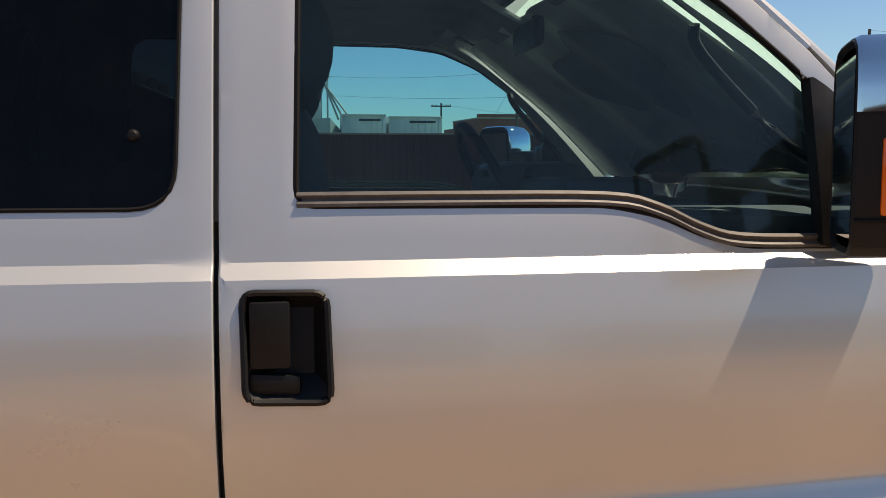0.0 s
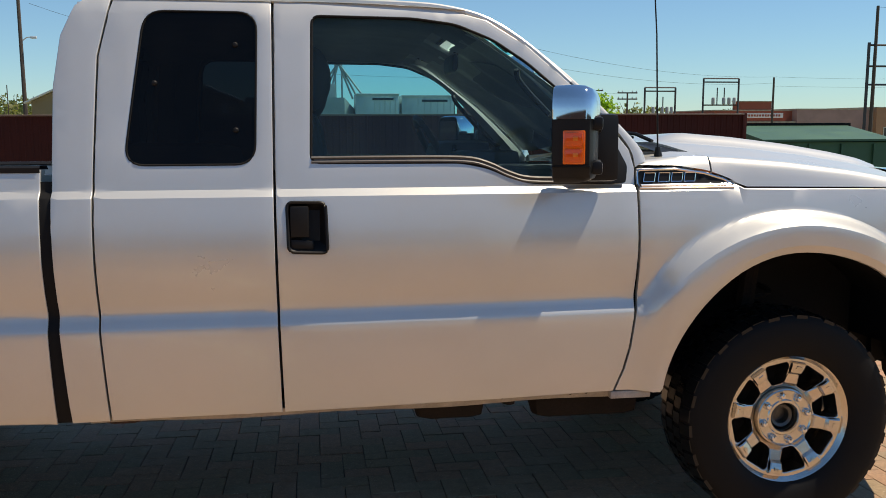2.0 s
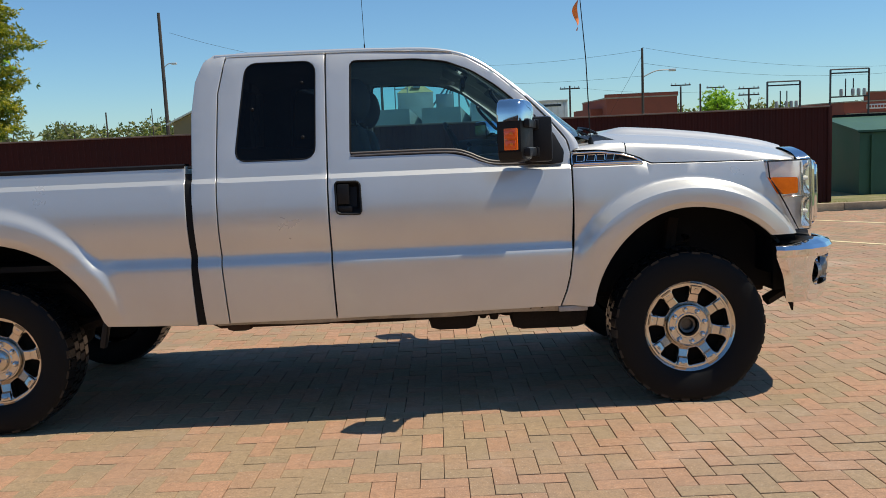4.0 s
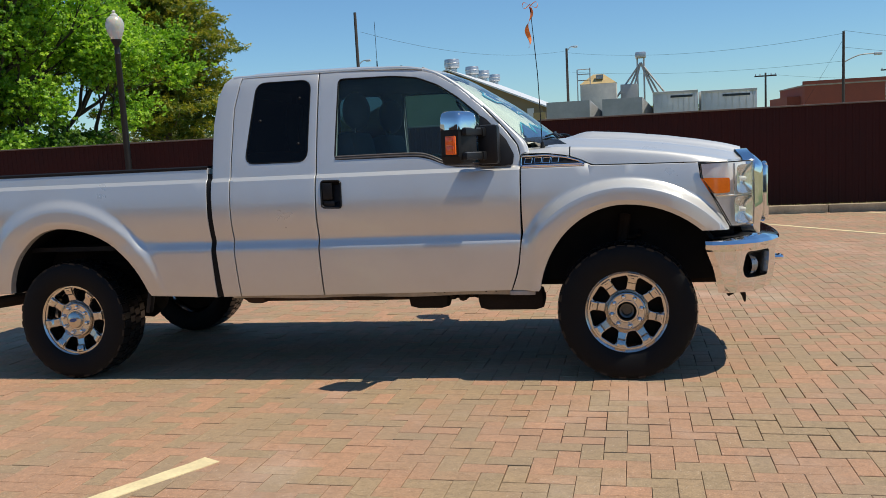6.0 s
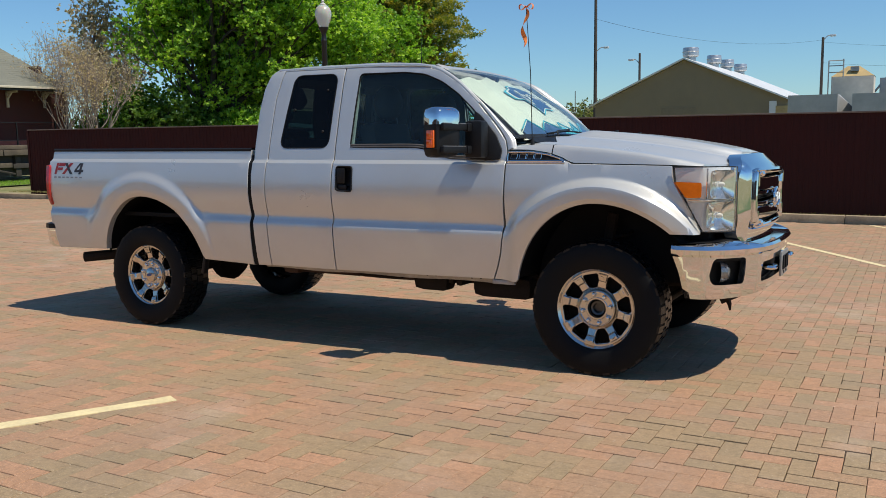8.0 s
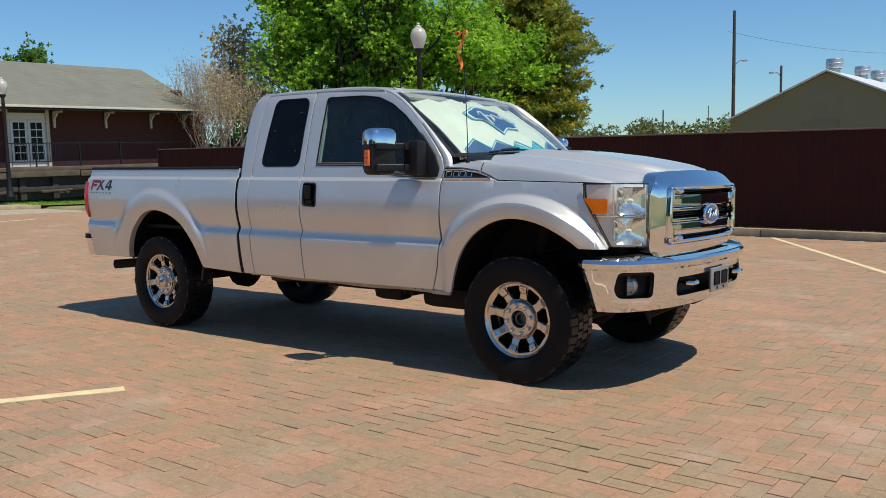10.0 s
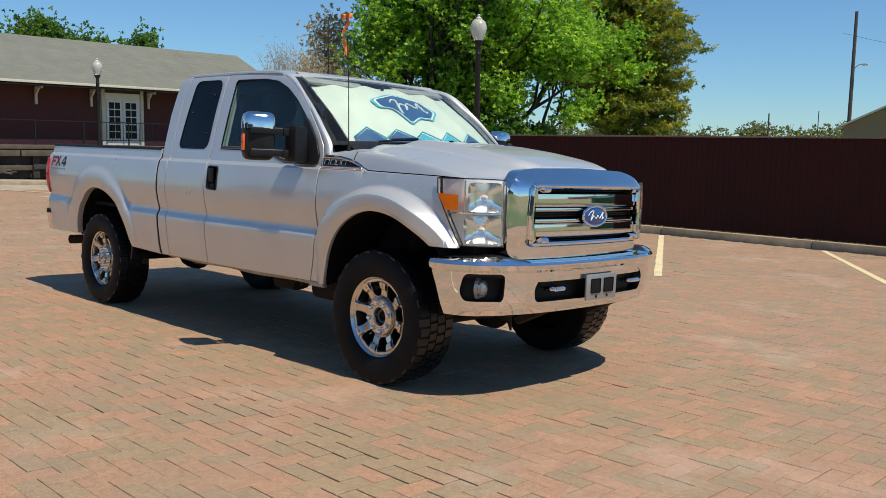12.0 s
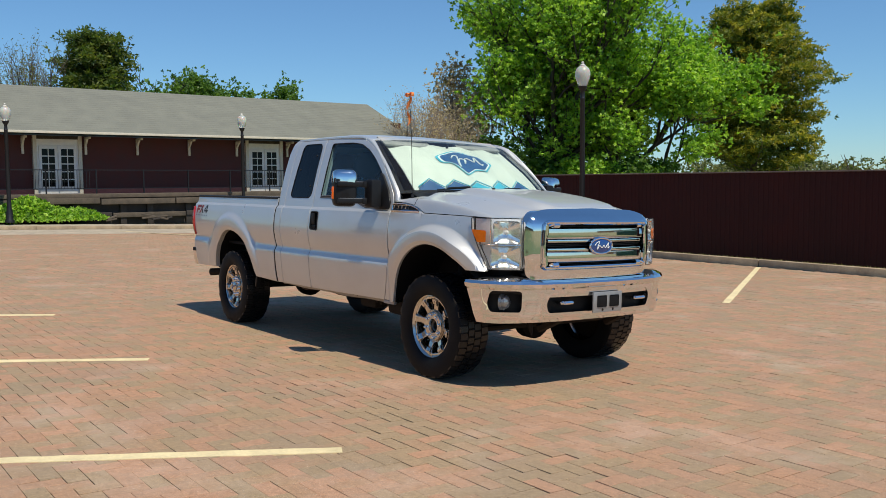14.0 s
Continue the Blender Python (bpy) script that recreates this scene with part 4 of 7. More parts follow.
for s in (1, -1):
    c = Vector(bumper_at(-0.052)(s * 0.845, 0.655))
    v, f = revolve([(0.0, 0.030), (0.030, 0.026), (0.048, 0.010), (0.050, -0.01), (0.058, -0.01), (0.060, -0.03)], "x", 28)
    q = [Matrix.Rotation(radians(-s * 24 * -1), 4, "Z") @ Vector(p) + c for p in v]
    fog = link_mesh("fog_lamp", q, f, plain("fog_glass", (0.26, 0.27, 0.27), 0.10, 0.6, 0.3, 60), front_bumper, "round fog lamp in a black recess")
    for k in range(4):
        zz = c.z - 0.03 + 0.02 * k
        link_mesh("fog_louvre", *tube([c + Vector((0.012 - s * 0.0, s * -0.045, zz - c.z)), c + Vector((-0.02, s * 0.085, zz - c.z))], 0.004, 5), BLACK, fog)
    hook = [Vector((2.60, s * 0.33, 0.645)), Vector((2.685, s * 0.33, 0.648)), Vector((2.712, s * 0.345, 0.65)), Vector((2.715, s * 0.40, 0.65)), Vector((2.70, s * 0.43, 0.65)), Vector((2.60, s * 0.43, 0.648))]
    link_mesh("tow_hook", *tube(fine_line(hook, 4), 0.013, 8), CHROME, front_bumper, "bright steel tow hook")
    link_mesh("bumper_bracket", *tube([(2.60, s * 0.34, 0.53), (2.50, s * 0.34, 0.48), (2.40, s * 0.36, 0.43)], 0.035, 6), UNDER, front_bumper)
bm = box_bm(0.014, 0.305, 0.150, (2.712, 0.02, 0.637), 0.006)
holder = part("plate_holder", bm, plain("grey_holder", (0.34, 0.34, 0.33), 0.45, 0.5, 0.15, 20), front_bumper, "empty grey plate holder with two windows")
for y in (-0.045, 0.085):
    part("holder_window", box_bm(0.004, 0.095, 0.085, (2.720, y, 0.644), 0.008), SEAM, holder)
for y in (-0.035, 0.075):
    v, f = revolve([(0.0, 0.006), (0.008, 0.004), (0.010, 0.0)], "x", 10)
    link_mesh("screw", *shifted((v, f), 2.719, y, 0.582), UNDER, holder)
link_mesh("air_dam", *grid([[(2.60 - 0.12 * (y / 0.7) ** 2 - 0.02 * k, y, 0.528 - 0.015 * k - 0.003 * math.sin(14 * y) * k) for y in [(-0.66 + 0.066 * j) for j in range(21)]] for k in range(4)]), UNDER, truck, "torn black air dam")
link_mesh("hanging_bracket", *shifted(tube([(0, 0, 0.08), (0, 0, 0.02), (0.015, 0, -0.02), (0.02, 0, -0.055)], 0.028, 5, 0.006), 2.47, -0.52, 0.45), UNDER, truck)


# wheels: lugged tyre, eight-spoke polished rim; the outer face looks to y < 0
def tyre_piece():
    R = WHEEL_R
    prof = [(0.232, -0.118), (0.244, -0.128), (0.275, -0.137), (0.315, -0.140), (0.352, -0.136), (0.378, -0.128), (R - 0.010, -0.116), (R - 0.006, -0.06), (R - 0.006, 0.06), (R - 0.010, 0.116), (0.378, 0.128), (0.352, 0.136), (0.30, 0.140), (0.244, 0.128), (0.232, 0.118)]
    return revolve(prof, "y", 72)


def lug_piece():
    R, pieces = WHEEL_R, []
    r = random.Random(4)
    for k in range(44):
        a0 = 2 * math.pi * k / 44
        for row, (y0, y1, da, wa) in enumerate(((-0.130, -0.070, 0.0, 0.85), (-0.064, -0.012, 0.5, 0.80), (-0.006, 0.050, 0.2, 0.80), (0.056, 0.128, 0.6, 0.85))):
            if row in (0, 3):
                wa = 0.88 if k % 2 else 0.82
                y0_, y1_ = (y0 + (0.006 if k % 2 else 0), y1) if row == 0 else (y0, y1 - (0.006 if k % 2 else 0))
            else:
                y0_, y1_ = y0, y1
            a = a0 + da * 2 * math.pi / 44
            w = wa * 2 * math.pi / 44
            vs = []
            for rr, sh in ((R - 0.013, 1.0), (R, 0.90)):
                for aa, yy in ((a, y0_), (a + w, y0_), (a + w * 1.05, y1_), (a + w * 0.05, y1_)):
                    m = a + w / 2
                    q = m + (aa - m) * sh
                    drop = 0.010 if abs(yy) > 0.12 else 0
                    vs.append(((rr - drop) * math.cos(q), yy, (rr - drop) * math.sin(q)))
            fs = [(4, 5, 6, 7), (0, 1, 5, 4), (1, 2, 6, 5), (2, 3, 7, 6), (3, 0, 4, 7)]
            pieces.append((vs, fs))
    return merged(*pieces)


def rim_face():
    circ = [(0.2145 * math.cos(2 * math.pi * k / 64), 0.2145 * math.sin(2 * math.pi * k / 64)) for k in range(64)]
    holes = [[(0.106 * math.cos(2 * math.pi * k / 40), 0.106 * math.sin(2 * math.pi * k / 40)) for k in range(40)]]
    for k in range(8):
        m = 2 * math.pi * (k + 0.5) / 8
        pts = [(r, m - half) for r, half in ((0.120, 0.165), (0.136, 0.225), (0.188, 0.250), (0.203, 0.205))]
        pts += [(r, m + half) for r, half in ((0.203, 0.205), (0.188, 0.250), (0.136, 0.225), (0.120, 0.165))]
        holes.append(rounded([(r * math.cos(a), r * math.sin(a)) for r, a in pts], 0.010, 3))

    def place(u, v):
        r = math.hypot(u, v)
        d = lerp_table([(0.0, -0.070), (0.108, -0.070), (0.122, -0.078), (0.150, -0.084), (0.190, -0.098), (0.2145, -0.099)], r)
        return (u, d, v)
    rows_ = [-0.2 + 0.025 * k for k in range(17)]
    return skin(circ, holes, rows_, 0.028, place, lambda u, v: (-u * 0.04, 0.075, -v * 0.04), 0.04, roll=(0.0, 0.003, 0.004))


def spoke_cap():
    """The raised bridge of one spoke, stepped up to a block with a notch near the rim."""
    prof = [(0.112, -0.074, 0.026, 0.004), (0.124, -0.084, 0.025, 0.004), (0.158, -0.092, 0.021, 0.004), (0.166, -0.104, 0.021, 0.004), (0.186, -0.113, 0.024, 0.004), (0.200, -0.114, 0.026, 0.004), (0.206, -0.100, 0.028, 0.003)]
    rows_ = [[(x, y + 0.030, -w - 0.004), (x, y + 0.002, -w), (x, y, -w + e), (x, y, w - e), (x, y + 0.002, w), (x, y + 0.030, w + 0.004)] for x, y, w, e in prof]
    notch = [[(x, y, -0.008), (x, y, 0.008)] for x, y in ((0.178, -0.1125), (0.184, -0.1145), (0.190, -0.1155), (0.192, -0.1135))]
    return merged(grid(rows_), grid(notch))


def make_wheel(name, label, capped, flat, turn, wide):
    w = new(name)
    w.parent = truck
    tagged(w, label)
    def loaded(piece):
        """The tyre's foot, pressed flat where it stands and bulging a little beside it."""
        v, f = piece
        return [(x * (1 + 0.03 * smoothstep(0.30, 0.40, -z)), y * (1 + 0.05 * smoothstep(0.22, 0.38, -z)), max(z, -flat)) for x, y, z in v], f
    t = link_mesh("tyre", *loaded(tyre_piece()), RUBBER, w, "worn black all-terrain tyre", 50)
    tagged(link_mesh("tread", *loaded(lug_piece()), TREAD, t, "", 20), kind="stuff")
    rim = link_mesh("rim", *rim_face(), WHEEL, w, "polished eight-spoke alloy rim", 25)
    rim.matrix_local = pose(0, 0, 0, 0, turn, 0) @ Matrix.Diagonal((wide, 1, wide, 1))
    link_mesh("rim_lip", *revolve([(0.205, -0.080), (0.2145, -0.099), (0.226, -0.108), (0.236, -0.121), (0.2425, -0.125), (0.245, -0.118), (0.240, -0.100), (0.226, -0.09), (0.222, 0.10)], "y", 72), WHEEL, rim)
    for k in range(8):
        link_mesh("spoke_cap", *shifted(spoke_cap(), m=Matrix.Rotation(-2 * math.pi * k / 8, 4, "Y")), WHEEL, rim, "", 20)
    link_mesh("hub", *revolve([(0.047, -0.030), (0.050, -0.088), (0.054, -0.094), (0.062, -0.094), (0.066, -0.090), (0.096, -0.092), (0.100, -0.097), (0.104, -0.094), (0.105, -0.05)], "y", 48), WHEEL, rim)
    link_mesh("hub_groove", *revolve([(0.103, -0.052), (0.112, -0.055), (0.112, -0.02)], "y", 40), UNDER, rim)
    v, f = revolve([(0.0, 0.01), (0.20, 0.01), (0.215, 0.02)], "y", 40)
    link_mesh("brake_disc", v, f, UNDER, w)
    for k in range(8):
        a = 2 * math.pi * (k + 0.5) / 8
        v, f = revolve([(0.0, -0.113), (0.0085, -0.111), (0.0125, -0.105), (0.0135, -0.094), (0.0160, -0.090)], "y", 10)
        link_mesh("lug_nut", *shifted((v, f), 0.083 * math.cos(a), 0, 0.083 * math.sin(a)), CHROME, rim)
    if capped:
        v, f = revolve([(0.0, -0.122), (0.036, -0.120), (0.048, -0.112), (0.053, -0.09)], "y", 32)
        c = link_mesh("hub_cap", v, f, WHEEL, rim)
        v, f = revolve([(0.0, -0.002), (0.016, -0.001), (0.018, 0.002)], "y", 24)
        link_mesh("cap_oval", [(x * 1.5, y - 0.122, z * 0.65) for x, y, z in v], f, EMBLEM, c)
    else:
        v, f = revolve([(0.0, -0.040), (0.026, -0.040), (0.030, -0.066), (0.040, -0.070), (0.045, -0.062), (0.047, -0.03)], "y", 32)
        link_mesh("hub_centre", v, f, plain("dark_hub_steel", (0.10, 0.10, 0.095), 0.35, 0.8, 0.3, 40), rim)
    return w


fw = make_wheel("front_wheel", "polished rim with open hub on a black all-terrain tyre", False, 0.3875, 11, 1.02)
rw = make_wheel("rear_wheel", "polished rim with small oval cap on a black all-terrain tyre", True, 0.3895, -8, 1.06)
for w, x, k, z in ((fw, AXLE, 1.016, 0.4055), (rw, -AXLE + 0.006, 0.996, 0.3765)):
    size = Matrix.Scale(k, 4)
    w.matrix_local = pose(x, -0.800, z) @ size
    c = copy_thing(w, pose(x, 0.800, z, 0, 0, 180))
    c.parent = truck
    c.matrix_local = pose(x, 0.800, z, 0, 0, 180) @ size

# wheel housings
for a, x0 in ((FRONT_ARCH, 1.80), (REAR_ARCH, -1.80)):
    for s in (1, -1):
        line = arc(a, 0.545, 0.545, 24)
        outer = [(x, -s * (half_width(x, z) - 0.03), z) for x, z in line]
        q = grid([[(x, y, z) for x, y, z in outer], [(x0 + (x - x0) * 1.03, -s * 0.86, 0.44 + (z - 0.44) * 1.04) for x, y, z in outer], [(x0 + (x - x0) * 1.04, -s * 0.52, 0.44 + (z - 0.44) * 1.05) for x, y, z in outer], [(x0 + (x - x0) * 0.2, -s * 0.50, 0.50 + (z - 0.44) * 0.2) for x, y, z in outer]])
        link_mesh("wheel_housing", *q, SEAM, truck)

# bed: floor, walls, rails, tailgate, tail lamps, rear bumper
part("bed_floor", box_bm(2.06, 1.66, 0.03, (-1.80, 0, 0.84)), SEAM, truck)
for s in (1, -1):
    part("bed_wall", box_bm(2.06, 0.02, 0.27, (-1.80, s * 0.82, 1.195)), PAINT, truck)
    rail = [[(x, -s * (half_width(x, 1.338) + dy), 1.338 + dz) for x in [(-2.852 + 0.14 * k) for k in range(16)]] for dy, dz in ((0.004, -0.010), (0.005, 0.006), (-0.004, 0.013), (-0.075, 0.013), (-0.09, 0.0))]
    link_mesh("bed_rail_cap", *grid(rail), BLACK, truck, "black plastic bed rail cap")
    lamp = rounded([(0.0, 0.885), (0.075, 0.895), (0.075, 1.215), (0.045, 1.222), (0.0, 1.20)], 0.015, 3)
    q = skin(lamp, [], [0.95, 1.0, 1.05, 1.1, 1.15], 0.03, lambda u, z: (-2.925 + u, -(half_width(-2.87, z) - 0.030 + 0.045 * smoothstep(0.0, 0.04, u)), z), lambda u, v: (0.03, 0.05, 0))
    link_mesh("tail_lamp", *(q if s > 0 else flipped(q)), RED, truck, "tall red tail lamp")
# Black strip painted in for the shade of the gap between cab and bed.
for s in (1, -1):
    q = skin([(-0.739, 0.525), (-0.684, 0.525), (-0.704, 0.87), (-0.713, 1.30), (-0.756, 1.30), (-0.746, 0.87)], [], ROWS, 0.02, lambda x, z: (x, -(half_width(-0.735, z) - 0.007), z), lambda u, v: (0, 0.05, 0))
    link_mesh("bed_gap_seal", *(q if s > 0 else flipped(q)), SEAM, truck)
part("bed_front_wall", box_bm(0.03, 1.72, 0.52, (-0.772, 0, 1.06)), PAINT, truck)
part("tailgate", box_bm(0.05, 1.62, 0.54, (-2.895, 0, 1.075), 0.015), PAINT, truck)
rb = []
for x, y in ((-2.815, 0.925), (-2.880, 0.945), (-2.950, 0.915), (-2.990, 0.84), (-3.005, 0.60), (-3.005, 0.0)):
    rb.append((x, y))
rb = [(x, -y) for x, y in rb] + [(x, y) for x, y in reversed(rb[:-1])]
rows = [[(x + dx * (1 if abs(y) < 0.89 else 0.4), y * sc, z) for x, y in rb] for dx, sc, z in ((0.12, 0.93, 0.735), (0.0, 1.0, 0.730), (-0.004, 1.0, 0.690), (0.03, 0.985, 0.56), (0.06, 0.97, 0.545))]
bmp = link_mesh("rear_bumper", *grid(rows), CHROME, truck, "chrome rear step bumper with black pad")
rows = [[(x + dx * (1 if abs(y) < 0.89 else 0.4), y * sc, z) for x, y in rb] for dx, sc, z in ((0.12, 0.93, 0.742), (-0.004, 1.004, 0.738), (-0.008, 1.006, 0.70))]
link_mesh("step_pad", *grid(rows), BLACK, bmp)
for s in (1, -1):
    def decal(o, mt, nm):
        o = [(-2.625 + (x + 2.625) * 1.12, 1.192 + (z - 1.222) * 1.22) for x, z in o]
        q = skin(o, [], [], 1.0, lambda x, z: (x, -(half_width(x, z) + 0.002), z), lambda u, v: (0, 0.001, 0))
        link_mesh(nm, *(q if s > 0 else flipped(q)), mt, badge)
    badge = new("bed_decal")
    badge.parent = truck
    tagged(badge, "faded red and dark slanted decal")
    z0, z1 = 1.185, 1.258
    k = lambda x, z: (x + 0.28 * (z - z0), z)
    decal([k(-2.775, z0), k(-2.752, z0), k(-2.752, z1), k(-2.775, z1)], DECAL_RED, "decal_bar")
    decal([k(-2.748, z1 - 0.020), k(-2.675, z1 - 0.020), k(-2.672, z1), k(-2.748, z1)], DECAL_RED, "decal_bar")
    decal([k(-2.748, z0 + 0.026), k(-2.695, z0 + 0.026), k(-2.693, z0 + 0.044), k(-2.748, z0 + 0.044)], DECAL_RED, "decal_bar")
    decal([(-2.690, z0), (-2.660, z0), (-2.575, z1), (-2.605, z1)], DECAL_RED, "decal_bar")
    decal([(-2.600, z0), (-2.572, z0), (-2.636, z1), (-2.664, z1)], DECAL_DARK, "decal_bar")
    decal([k(-2.560, z0 + 0.014), k(-2.470, z0 + 0.014), k(-2.470, z0 + 0.030), k(-2.560, z0 + 0.030)], DECAL_DARK, "decal_bar")
    decal([k(-2.512, z0), k(-2.490, z0), k(-2.490, z1), k(-2.512, z1)], DECAL_DARK, "decal_bar")
    decal([k(-2.560, z0 + 0.030), k(-2.540, z0 + 0.030), k(-2.505, z1), k(-2.525, z1)], DECAL_DARK, "decal_bar")
    for j in range(7):
        x = -2.775 + 0.046 * j
        decal([(x, 1.160), (x + 0.026, 1.160), (x + 0.026, 1.169), (x, 1.169)], plain("grey_vinyl", (0.25, 0.25, 0.26), 0.5), "small_letter_bar")

# sills, frame, axles, exhaust, tank
for s in (1, -1):
    rows = [[(x, -s * (y - lerp_table([(0.1, 0.0), (0.7, 0.018), (1.2, 0.050)], x)), z + 0.004 * math.sin(9 * x)) for x in [(-0.64 + 0.0978 * k) for k in range(20)]] for y, z in ((0.925, 0.540), (0.912, 0.516), (0.900, 0.508), (0.880, 0.512), (0.80, 0.53))]
    link_mesh("rocker_sill", *grid(rows), SILL, truck, "scraped sill flange")
    part("frame_rail", box_bm(5.2, 0.08, 0.15, (-0.25, s * 0.42, 0.58), 0.012), UNDER, truck)
    part("running_bracket", box_bm(0.15, 0.03, 0.028, (1.20, -s * 0.885, 0.522), 0.006), SILL, truck)
    link_mesh("leaf_spring", *tube(fine_line([(-2.5, s * 0.55, 0.60), (-1.8, s * 0.55, 0.43), (-1.15, s * 0.55, 0.58)], 6), 0.035, 6), UNDER, truck)
    link_mesh("shock_absorber", *tube([(1.72, s * 0.62, 0.42), (1.80, s * 0.60, 0.95)], 0.035, 8), UNDER, truck)
    link_mesh("coil_spring", *tube([(1.84 + 0.06 * math.cos(k * 0.7), s * 0.55 + 0.06 * math.sin(k * 0.7), 0.45 + 0.0085 * k) for k in range(50)], 0.011, 5), UNDER, truck)
    part("mud_tab", box_bm(0.03, 0.05, 0.20, (-1.22, -s * 0.90, 0.52), 0.01, pose(0, 0, 0, 0, 12, 0)), BLACK, truck)
for x in (AXLE, -AXLE):
    link_mesh("axle_tube", *tube([(x, -0.8, WHEEL_Z), (x, 0.8, WHEEL_Z)], 0.05, 10), UNDER, truck)
    v, f = revolve([(0.0, -0.16), (0.10, -0.13), (0.155, -0.05), (0.16, 0.05), (0.10, 0.13), (0.0, 0.16)], "x", 16)
    link_mesh("differential", *shifted((v, f), x, 0.12 if x > 0 else 0, WHEEL_Z), UNDER, truck)
link_mesh("tie_rod", *tube([(2.08, -0.72, 0.40), (2.08, 0.72, 0.40)], 0.022, 8), UNDER, truck)
link_mesh("drive_shaft", *tube([(-1.7, 0, 0.45), (0.4, 0.05, 0.55)], 0.05, 10), UNDER, truck)
part("fuel_tank", box_bm(1.1, 0.40, 0.24, (-0.75, 0.60, 0.53), 0.05), UNDER, truck)
part("transmission", box_bm(0.9, 0.4, 0.22, (0.75, 0.0, 0.50), 0.07), UNDER, truck)
part("skid_block", box_bm(0.30, 0.16, 0.10, (0.98, -0.52, 0.49), 0.04), UNDER, truck)
part("skid_block", box_bm(0.26, 0.18, 0.09, (0.52, -0.55, 0.49), 0.04), UNDER, truck)
part("cab_floor", box_bm(2.0, 1.72, 0.06, (0.25, 0, 0.58)), UNDER, truck)
part("engine_block", box_bm(1.0, 0.75, 0.45, (1.75, 0, 0.80), 0.05), SEAM, truck)
part("firewall", box_bm(0.04, 1.60, 0.72, (1.18, 0, 0.93)), SEAM, truck)
# Two unseen boxes, added to keep sun from leaking through the nose.
part("bay_light_block", box_bm(0.98, 1.64, 0.16, (1.80, 0, 1.135)), SEAM, truck)
part("nose_light_block", box_bm(0.12, 1.54, 0.56, (2.345, 0, 0.92)), SEAM, truck)
part("radiator", box_bm(0.06, 1.1, 0.60, (2.40, 0, 0.82)), SEAM, truck)
v, f = tube([(-0.9, -0.50, 0.53), (-1.3, -0.52, 0.52), (-1.55, -0.50, 0.70), (-2.0, -0.50, 0.70), (-2.25, -0.62, 0.50), (-2.60, -0.84, 0.465)], 0.042, 10)
ex = link_mesh("exhaust_pipe", v, f, UNDER, truck)
v, f = revolve([(0.040, 0.0), (0.062, -0.01), (0.062, -0.20), (0.055, -0.20), (0.050, 0.0)], "x", 20)
link_mesh("down_pipe", *tube(fine_line([(1.25, -0.46, 0.55), (0.95, -0.50, 0.485), (0.35, -0.53, 0.470), (-0.15, -0.53, 0.475), (-0.9, -0.50, 0.53)], 5), 0.040, 10), RUST_DARK, ex)
link_mesh("muffler", *shifted(revolve([(0.0, -0.36), (0.07, -0.35), (0.095, -0.30), (0.095, 0.30), (0.07, 0.35), (0.0, 0.36)], "x", 20), -0.42, -0.50, 0.52), RUST_DARK, ex)
for x, w, h, z in ((1.10, 0.42, 0.15, 0.455), (0.58, 0.27, 0.14, 0.465), (0.80, 0.05, 0.07, 0.480), (0.74, 0.04, 0.06, 0.485), (0.18, 0.34, 0.08, 0.495), (-0.25, 0.40, 0.07, 0.50), (-0.58, 0.14, 0.09, 0.485)):
    part("body_mount", box_bm(w, 0.16, h, (x, -0.64, z), min(h, w) * 0.42), UNDER if x > 0.1 else RUST_DARK, truck)
for x in (0.13, 0.19, 0.67, 0.73, 0.98, 1.04):
    v, f = revolve([(0.0, -0.004), (0.005, -0.003), (0.006, 0.0)], "y", 10)
    link_mesh("sill_plug", *shifted((v, f), x, -0.926 + lerp_table([(0.1, 0.0), (0.7, 0.018), (1.2, 0.050)], x), 0.534), UNDER, truck)
link_mesh("tail_pipe_tip", *shifted((v, f), -2.56, -0.845, 0.462), plain("dull_pipe_steel", (0.20, 0.19, 0.18), 0.4, 0.8, 0.3, 20), ex)

